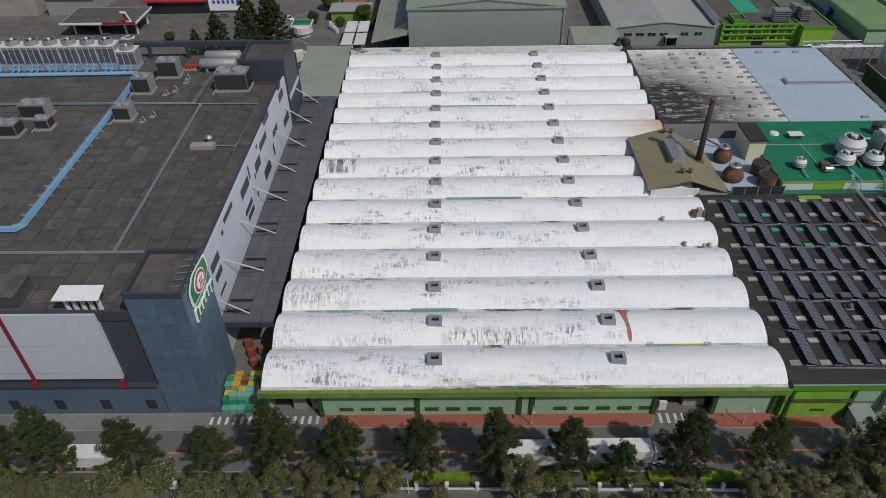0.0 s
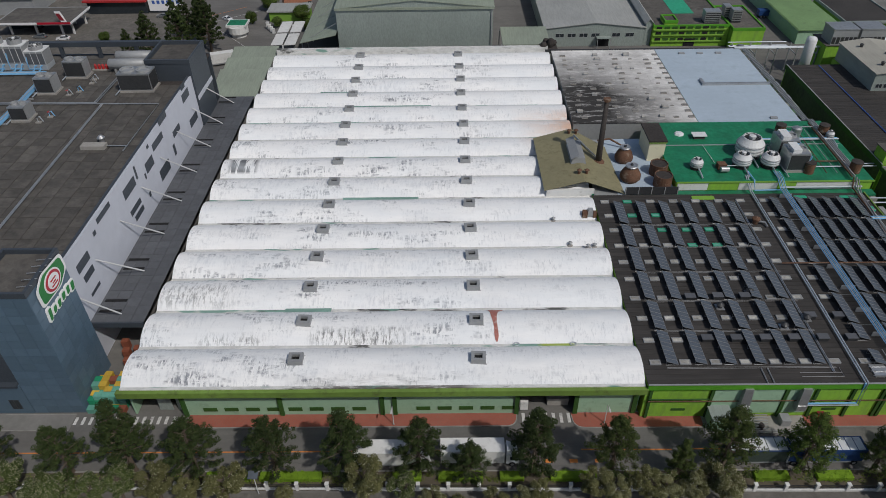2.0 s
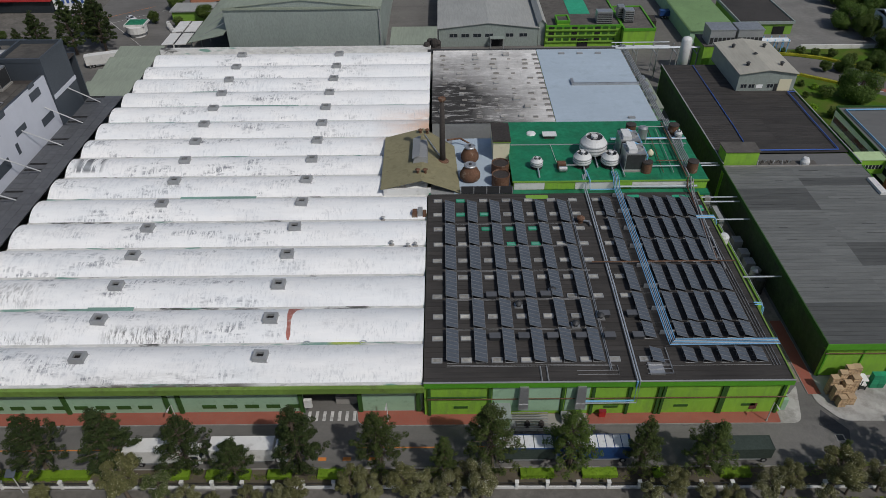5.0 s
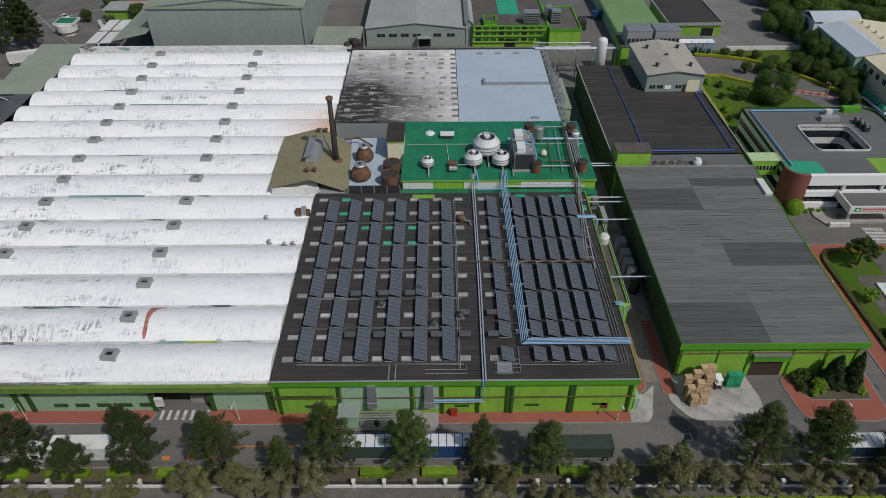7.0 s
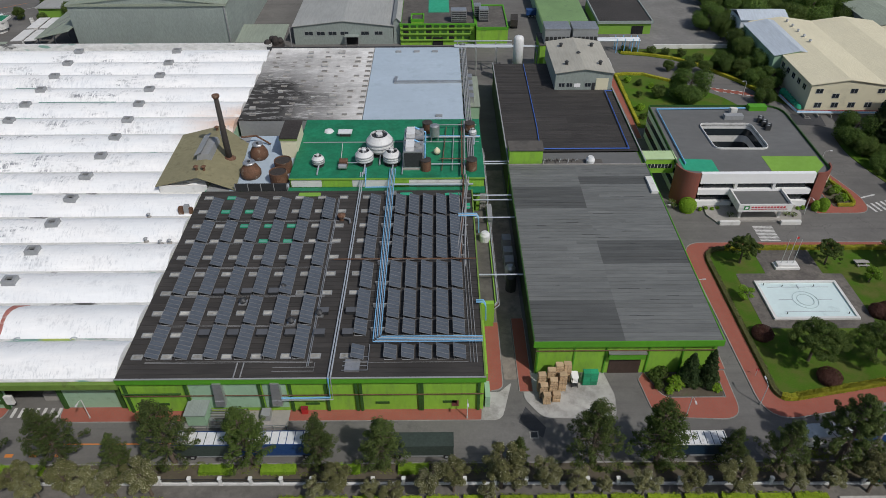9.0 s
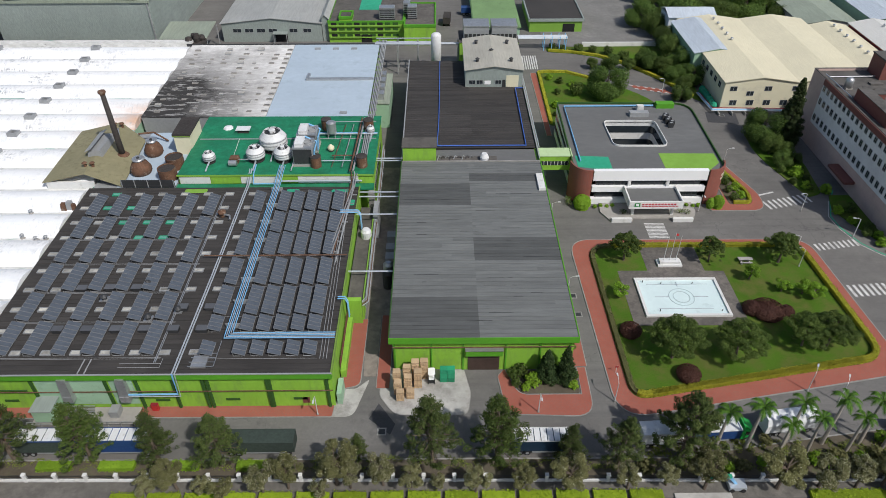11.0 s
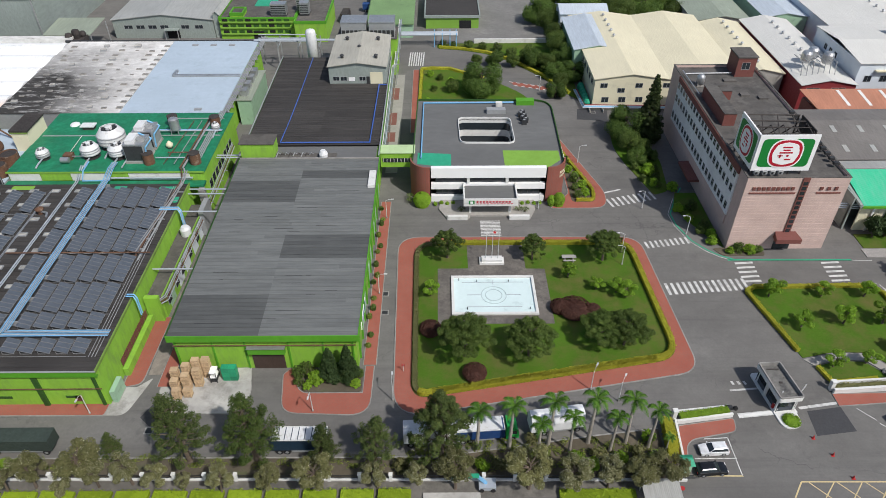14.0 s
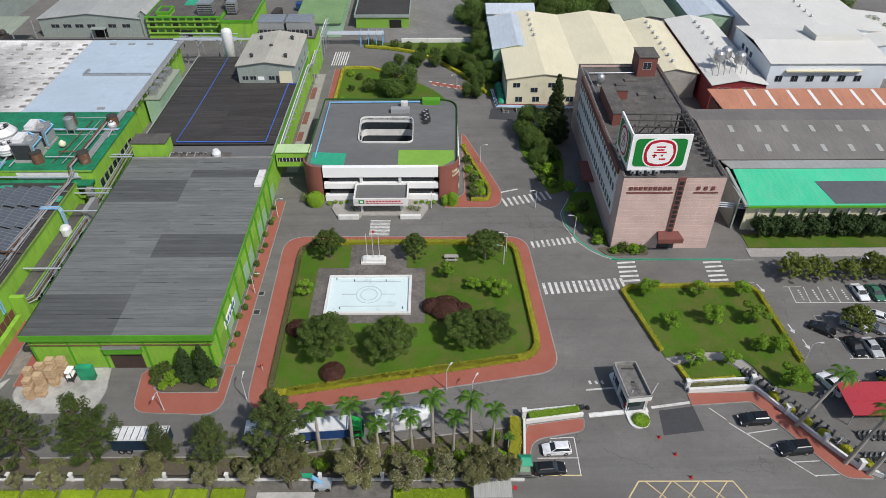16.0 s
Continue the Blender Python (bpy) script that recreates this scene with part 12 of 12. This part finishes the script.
pal_me = Geo().loft([[(x, y, z) for x, z in comb] for y in (-0.5, 0.5)]).mesh("pallet", M["wood"])
for i, (x, y, n) in enumerate(((122.2, 82.4, 26), (123.8, 83.2, 28), (125.2, 84.0, 30), (122.4, 81.0, 20), (124.0, 81.6, 24), (125.6, 82.4, 26), (126.6, 84.4, 28), (122.8, 79.8, 14), (124.4, 80.2, 12))):
    st = thing("pallet_stack", "tall stack of pale wooden pallets on the apron", "pallets", "pallet stacks", (x, y, 0.08))
    for k in range(n):
        ob = part("pallet", pal_me, None, st)
        ob.location, ob.rotation_euler = (rng.uniform(-0.05, 0.05), rng.uniform(-0.05, 0.05), k * 0.145), (0, 0, rng.uniform(-0.05, 0.05))
rk = thing("steel_rack", "empty steel pallet rack", "rack", "", (127.8, 83.6, 0.08))
for dx in (-0.5, 0.5):
    for dy in (-0.8, 0.8):
        part("upright", Geo().box(dx - 0.05, dy - 0.05, 0, dx + 0.05, dy + 0.05, 2.2), M["dark_metal"], rk)
for z in (0.3, 1.1, 2.1):
    part("shelf", Geo().box(-0.55, -0.85, z, 0.55, 0.85, z + 0.06), M["sign_white" if z > 0.5 else "dark_metal"], rk)
for i in range(2):
    st = thing("crate_stack", "stack of dark green crates beside the pallets", "crates", "crate stacks", (129.2 + i * 1.2, 83.2, 0.08))
    for k in range(3):
        part("crate", CR[0], None, st).location = (0, 0, k * 0.97)
# clutter before the solar hall: tanks and pipes in a small yard
yd = thing("equipment_pen", "pen with grey tanks, vent boxes and pipework", "equipment", "", (73, 76.6, 0))
under(yd, "tank", Geo().box(66.6, 75.6, 0.3, 69.6, 78.4, 2.8), M["pale_green"])
under(yd, "lid", Geo().box(66.4, 75.4, 2.8, 69.8, 78.5, 2.95), M["sage_sheet"])
under(yd, "tank", Geo().box(77.8, 76.4, 0.2, 79.2, 78.0, 1.5), M["grey_metal"])
under(yd, "plinth", Geo().box(66, 75.2, 0, 82.0, 78.5, 0.2), M["concrete"])
for i in range(6):
    under(yd, "pipe", Geo().tube([(70.0, 75.8 + 0.3 * i, 0.5 + 0.3 * i), (75.6, 75.8 + 0.3 * i, 0.5 + 0.3 * i)], 0.09), M["steel"])
for x in (70.2, 72.4, 74.6):
    under(yd, "pump", Geo().turned(x, 76.2, [(0.5, 0.2), (0.5, 0.9), (0.3, 1.2)], 10), M["soot" if x > 72 else "steel"])
under(yd, "railing", Geo().tube([(65.6, 75.0, 1.0), (82.0, 75.0, 1.0)], 0.05, 5).tube([(65.6, 75.0, 0.5), (82.0, 75.0, 0.5)], 0.05, 5), M["steel"])
for i in range(9):
    under(yd, "railing_post", Geo().box(65.6 + i * 2.05, 74.95, 0, 65.7 + i * 2.05, 75.05, 1.0), M["steel"])
rb = thing("fire_cabinet", "red fire cabinet on the pavement", "cabinet", "", (84.4, 78.0, 0.12))
part("body", Geo().box(-0.5, -0.25, 0, 0.5, 0.25, 1.3), M["crate_red"], rb)
part("cap", Geo().box(-0.56, -0.3, 1.3, 0.56, 0.3, 1.36), M["crimson"], rb)
shade = thing("bike_shed", "dark red flat roofed shelter in the car park", "shelter", "", (253.5, 76.0, 0))
under(shade, "roof", Geo().hexa([(249.6, 73.2, 2.6), (258, 73.2, 2.6), (257.6, 79.2, 3.1), (249.4, 79.2, 3.1), (249.6, 73.2, 2.75), (258, 73.2, 2.75), (257.6, 79.2, 3.25), (249.4, 79.2, 3.25)]), M["red_awning"])
under(shade, "ridge", Geo().box(249.4, 75.6, 2.95, 258, 75.8, 3.05), M["red_awning"])
for x in (249.8, 257.4):
    for y in (73.4, 78.8):
        under(shade, "post", Geo().box(x, y, 0, x + 0.12, y + 0.12, 2.7), M["grey_metal"])
grey = thing("bike_shed", "grey corrugated shelter beside the red one", "shelter", "", (261, 76, 0))
under(grey, "roof", Geo().hexa([(258.2, 73.4, 2.6), (268, 73.4, 2.6), (268, 79.0, 3.0), (257.8, 79.0, 3.0), (258.2, 73.4, 2.7), (268, 73.4, 2.7), (268, 79.0, 3.1), (257.8, 79.0, 3.1)]), M["grey_metal_roof"])
for x in (258.4, 267.6):
    under(grey, "post", Geo().box(x, 73.6, 0, x + 0.12, 73.72, 2.6), M["grey_metal"])
solid("island", Geo().prism(rounded([(255.4, 70.4), (285, 70.4), (285, 72.4), (255.4, 72.4)], [0.9, 0.2, 0.2, 0.9]), 0, 0.12), M["concrete"], "kerbed concrete strip in the car park", "pavement", "structure")

# ---- vehicles ----
def car(paint, L, W, H, label, hatch=False, tall=False, group="parked cars"):
    """A car at the origin that looks to -x."""
    c = thing("car", label, "car", group)
    z0, zb = 0.22, H * (0.62 if not tall else 0.6)
    prof = [(-L / 2, z0 + 0.12), (-L / 2 + 0.02, zb * 0.72), (-L * 0.36, zb * 0.92), (-L * 0.22, zb), (L * 0.30, zb), (L * 0.45, zb * 0.97), (L / 2, zb * 0.8), (L / 2, z0 + 0.12), (L * 0.44, z0), (-L * 0.44, z0)]
    rings = []
    for y, k, dz in ((-W / 2, 0.965, 0.0), (-W / 2 + 0.1, 1.0, 0.04), (W / 2 - 0.1, 1.0, 0.04), (W / 2, 0.965, 0.0)):
        rings.append([(x * k, y, z + (dz if z > zb * 0.6 else 0)) for x, z in prof])
    part("body", Geo().loft(rings), M[paint], c)
    xa, xb, xc, xd = -L * 0.24, -L * 0.07, (L * 0.38 if hatch else L * 0.2), (L * 0.47 if hatch else L * 0.37)
    w0, w1 = W / 2 - 0.08, W / 2 - 0.24
    part("glasshouse", Geo().hexa([(xa, -w0, zb + 0.02), (xd, -w0, zb + 0.02), (xd, w0, zb + 0.02), (xa, w0, zb + 0.02), (xb, -w1, H - 0.06), (xc, -w1, H - 0.06), (xc, w1, H - 0.06), (xb, w1, H - 0.06)]), M["glass"], c)
    part("roof", Geo().hexa([(xb - 0.06, -w1 - 0.03, H - 0.07), (xc + 0.06, -w1 - 0.03, H - 0.07), (xc + 0.06, w1 + 0.03, H - 0.07), (xb - 0.06, w1 + 0.03, H - 0.07), (xb + 0.1, -w1 + 0.08, H), (xc - 0.1, -w1 + 0.08, H), (xc - 0.1, w1 - 0.08, H), (xb + 0.1, w1 - 0.08, H)]), M[paint], c)
    for s in (-1, 1):
        for x0, x1 in ((xa, xb), (xd, xc)):
            part("pillar", Geo().tube([(x0, s * w0, zb), (x1, s * w1, H - 0.05)], 0.05, 4), M[paint], c)
        part("mirror", Geo().box(xa + 0.15, s * (W / 2 + 0.1) - 0.08, zb - 0.02, xa + 0.3, s * (W / 2 + 0.1) + 0.08, zb + 0.14), M[paint], c)
        part("headlight", Geo().box(-L / 2 - 0.01, s * W * 0.34 - 0.2, zb * 0.62, -L / 2 + 0.12, s * W * 0.34 + 0.2, zb * 0.78), M["sign_white"], c)
        part("taillight", Geo().box(L / 2 - 0.08, s * W * 0.38 - 0.16, zb * 0.68, L / 2 + 0.015, s * W * 0.38 + 0.12, zb * 0.86), M["crate_red"], c)
        for x in (-L * 0.31, L * 0.30):
            t = part("wheel", Geo().tube([(x, s * (W / 2 - 0.2), 0.32), (x, s * (W / 2 + 0.015), 0.32)], 0.32, 14), M["rubber"], c)
            part("rim", Geo().tube([(x, s * (W / 2 - 0.02), 0.32), (x, s * (W / 2 + 0.025), 0.32)], 0.19, 10), M["steel"], t)
    part("bumper", Geo().box(-L / 2 - 0.03, -W * 0.42, 0.3, -L / 2 + 0.08, W * 0.42, 0.42).box(L / 2 - 0.08, -W * 0.42, 0.3, L / 2 + 0.03, W * 0.42, 0.42), M["dark_metal"], c)
    return c


def place(ob, x, y, rz, z=0.0):
    ob.matrix_basis = pose(x, y, z, 0, 0, rz)


place(car("car_white", 4.2, 1.75, 1.55, "white hatchback parked in the visitor bay", True), 204.6, 69.2, 3)
place(car("car_black", 4.5, 1.8, 1.5, "black hatchback parked in the visitor bay", True), 203.2, 65.9, 184)
place(car("car_black", 4.8, 1.85, 1.65, "black estate car parked by the red pavement", True, True), 235.6, 74.2, 4)
place(car("car_black", 4.9, 1.9, 1.85, "black off-road car parked by the red pavement", True, True), 239.6, 68.9, 6)
place(car("car_white", 4.9, 1.9, 1.9, "white van parked at the car park's edge", True, True), 250.6, 81.0, -68)
sil, blk, gry, grn, red, wht = (car(p, 4.5, 1.78, 1.46, l) for p, l in (("car_silver", "silver saloon parked in a marked bay"), ("car_black", "black saloon parked in a marked bay"), ("car_grey", "dark grey saloon parked in a marked bay"), ("car_green", "dark green saloon parked in a marked bay"), ("car_red", "dark red car under the tree"), ("car_white", "white saloon parked in a marked bay")))
place(wht, 265.8, 102.8, 92); place(grn, 268.7, 102.7, 92); place(gry, 271.5, 102.8, 92); place(sil, 261.2, 89.0, 95); place(blk, 258.4, 89.2, 94); place(red, 255.6, 79.2, -62)
for src, x, y, rz in ((blk, 263.8, 88.9, 95), (blk, 254.6, 93.4, 142), (gry, 263.6, 94.0, 140), (wht, 266.2, 96.2, 150), (sil, 260.6, 94.2, 140), (sil, 274.4, 102.8, 92), (wht, 277.2, 102.8, 92), (wht, 266.5, 88.8, 95), (gry, 269.2, 88.8, 95), (blk, 260.6, 81.6, -66), (sil, 264.4, 82.4, -66), (gry, -116.0, 243.0, 0), (wht, -107.0, 241.0, 10), (wht, -54.0, 258.0, 140), (gry, -79.0, 262.0, 0), (wht, 268, 266, 90), (gry, 262, 264, 90), (wht, 255, 270, 90)):
    copy_thing(src, pose(x, y, 0, 0, 0, rz))


def lorry(name, label, L, body, cab, H=3.7, W=2.45, panels=0, frame_top=None, at=(0, 0), rz=0, tarp=False):
    """A lorry that looks to +x: cab, box or covered bed, chassis, wheels."""
    t = thing(name, label, "lorry", "lorries", (*at, 0))
    t.rotation_euler = (0, 0, radians(rz))
    xb0, xb1 = -L / 2, L / 2 - 2.2
    if cab:
        part("cab", Geo().loft([[(xb1 + 0.25, y, 0.6), (L / 2, y * 0.98, 0.6), (L / 2, y * 0.98, 1.5), (L / 2 - 0.25, y * 0.94, 2.55), (xb1 + 0.6, y * 0.94, 2.75), (xb1 + 0.25, y * 0.96, 2.7)] for y in (-W / 2 + 0.1, W / 2 - 0.1)]), M[cab], t)
        part("windscreen", Geo().hexa([(L / 2 - 0.02, -W * 0.4, 1.55), (L / 2 + 0.03, -W * 0.4, 1.55), (L / 2 + 0.03, W * 0.4, 1.55), (L / 2 - 0.02, W * 0.4, 1.55), (L / 2 - 0.25, -W * 0.38, 2.4), (L / 2 - 0.2, -W * 0.38, 2.4), (L / 2 - 0.2, W * 0.38, 2.4), (L / 2 - 0.25, W * 0.38, 2.4)]), M["glass"], t)
        part("deflector", Geo().hexa([(xb1 + 0.3, -W * 0.4, 2.75), (L / 2 - 0.5, -W * 0.36, 2.7), (L / 2 - 0.5, W * 0.36, 2.7), (xb1 + 0.3, W * 0.4, 2.75), (xb1 + 0.3, -W * 0.4, 3.5), (xb1 + 0.6, -W * 0.36, 3.4), (xb1 + 0.6, W * 0.36, 3.4), (xb1 + 0.3, W * 0.4, 3.5)]), M[cab], t)
        for s in (-1, 1):
            part("headlight", Geo().box(L / 2 - 0.02, s * W * 0.36 - 0.18, 0.75, L / 2 + 0.03, s * W * 0.36 + 0.18, 1.0), M["sign_white"], t)
            part("side_window", Geo().box(xb1 + 0.8, s * (W / 2 - 0.1) - 0.02, 1.6, L / 2 - 0.4, s * (W / 2 - 0.1) + 0.02, 2.3), M["glass"], t)
    if tarp:
        rings = []
        for i in range(9):
            x = xb0 + (xb1 - xb0) * i / 8
            sag = 0.12 * math.sin(i * 2.1)
            rings.append([(x, -W / 2, 1.0), (x, -W / 2 - 0.05, H * 0.7), (x, -W * 0.36, H - 0.1 + sag * 0.5), (x, 0, H + 0.12 + sag), (x, W * 0.36, H - 0.1 + sag * 0.5), (x, W / 2 + 0.05, H * 0.7), (x, W / 2, 1.0)])
        part("tarpaulin", Geo().loft(rings), M[body], t)
    else:
        part("box", Geo().box(xb0, -W / 2, 1.0, xb1, W / 2, H), M[body], t)
        part("box_edge", Geo().ring(rect(xb0 - 0.03, -W / 2 - 0.03, xb1 + 0.03, W / 2 + 0.03), rect(xb0 + 0.08, -W / 2 + 0.08, xb1 - 0.08, W / 2 - 0.08), H - 0.12, H + 0.04), M[frame_top or body], t)
    for i in range(panels):
        d = (xb1 - xb0 - 0.3) / panels
        part("roof_panel", Geo().box(xb0 + 0.15 + i * d, -W / 2 + 0.12, H, xb0 + 0.02 + (i + 1) * d, W / 2 - 0.12, H + 0.03), M["tank_white"], t)
    part("chassis", Geo().box(xb0 + 0.2, -0.5, 0.55, L / 2 - 0.2 if cab else xb1 - 0.2, 0.5, 1.0), M["dark_metal"], t)
    part("skirt", Geo().box(xb0 + 2.8, -W / 2 + 0.05, 0.6, xb1 - 1.5, -W / 2 + 0.1, 1.0), M["grey_metal"], t)
    for x in (xb0 + 1.0, xb0 + 2.1, xb1 + (1.2 if cab else -1.0)):
        for s in (-1, 1):
            w = part("wheel", Geo().tube([(x, s * (W / 2 - 0.35), 0.5), (x, s * (W / 2 - 0.02), 0.5)], 0.5, 14), M["rubber"], t)
            part("rim", Geo().tube([(x, s * (W / 2 - 0.06), 0.5), (x, s * (W / 2), 0.5)], 0.26, 10), M["steel"], t)
    return t


lorry("box_lorry", "white box lorry parked on the works road", 11.6, "white_paint", "car_white", at=(30.7, 70.9))
lorry("box_lorry", "white box lorry parked behind another", 11.2, "white_paint", "car_white", at=(17.9, 70.7))
lorry("box_lorry", "dark blue lorry with a white panelled roof", 13.0, "blue_truck", None, 3.6, panels=9, frame_top="blue_truck", at=(82.6, 70.8))
lorry("box_lorry", "dark green lorry with a white panelled roof", 11.0, "dark_tarp", "car_white", 3.6, panels=6, frame_top="blue_truck", at=(72.4, 70.8))
lorry("box_lorry", "long trailer under a dark green tarpaulin", 12.6, "dark_tarp", None, 3.2, at=(103.6, 70.6), frame_top="dark_tarp")
lorry("box_lorry", "navy lorry with a white panelled roof", 10.2, "navy_truck", None, 3.4, panels=8, frame_top="white_paint", at=(145.0, 70.4))
lorry("box_lorry", "white roofed lorry under the street trees", 8.6, "white_paint", "car_white", 3.3, at=(-48.4, 70.6), panels=5)
lorry("box_lorry", "white roofed delivery lorry beside the verge", 8.4, "tank_white", "car_white", 3.3, at=(163.2, 71.6), rz=3)
lorry("tarp_lorry", "bright green cab lorry with a navy bed", 9.4, "blue_truck", "green_truck", 3.0, at=(171.4, 72.2), rz=4, frame_top="tank_white", panels=1)
lorry("tarp_lorry", "lorry with a bulging white tarpaulin cover", 10.4, "canvas", None, 3.9, at=(183.0, 73.8), rz=8, tarp=True)
lorry("box_lorry", "white articulated lorry near the west gate", 14.0, "white_paint", "car_white", 3.9, at=(-46.4, 218.0), rz=20)
lorry("box_lorry", "white lorry cab by the petrol station", 7.0, "white_paint", "car_white", 3.0, at=(-126.0, 232.0), rz=150)
lorry("box_lorry", "rusty red container lorry on the far road", 13.0, "orange_roof", None, 3.6, at=(-30.0, 274.0), rz=28)
lorry("box_lorry", "dark lorry parked between the rear plants", 8.0, "soot", None, 3.2, at=(132.4, 246.0), rz=85, panels=0)
lorry("box_lorry", "dark blue lorry in the rear yard", 7.0, "blue_truck", "car_blue", 2.8, at=(141.0, 254.0), rz=0)


def scooter(label="parked motor scooter"):
    s = thing("scooter", label, "scooter", "parked scooters")
    part("body", Geo().loft([[(-0.7, y, 0.35), (-0.75, y, 0.7), (-0.1, y, 0.72), (0.1, y, 0.35), (0.45, y, 0.32), (0.55, y, 0.9), (0.65, y, 0.9), (0.62, y, 0.3)] for y in (-0.17, 0.17)]), M["car_grey"], s)
    part("seat", Geo().box(-0.75, -0.16, 0.72, 0.05, 0.16, 0.82), M["rubber"], s)
    part("handlebar", Geo().tube([(0.55, -0.36, 1.02), (0.6, 0, 0.98), (0.55, 0.36, 1.02)], 0.04, 5), M["dark_metal"], s)
    for x in (-0.55, 0.68):
        part("wheel", Geo().tube([(x, -0.06, 0.25), (x, 0.06, 0.25)], 0.25, 10), M["rubber"], s)
    return s


sc0 = scooter("dark grey parked motor scooter")
sc1 = scooter("white parked motor scooter")
bpy.data.objects[[c.name for c in sc1.children if c.name.startswith("body")][0]].data.materials[0] = M["car_white"]
spots = [(238.9 + i * 0.62, 82.8 - i * 0.95) for i in range(16)] + [(250.6 + i * 0.8, 71.2) for i in range(14)] + [(249.6 + i * 0.85, 67.4) for i in range(14)] + [(237.4 + i * 0.7, 83.6 - 0.1 * i) for i in range(3)]
place(sc0, 247.4, 79.4, 30)
place(sc1, 248.4, 79.0, 40)
for i, (x, y) in enumerate(spots):
    copy_thing(sc1 if i % 5 == 3 else sc0, pose(x, y, 0.0 if i > 15 else 0.02, 0, 0, (35 if i < 16 else 90) + rng.uniform(-12, 12)))
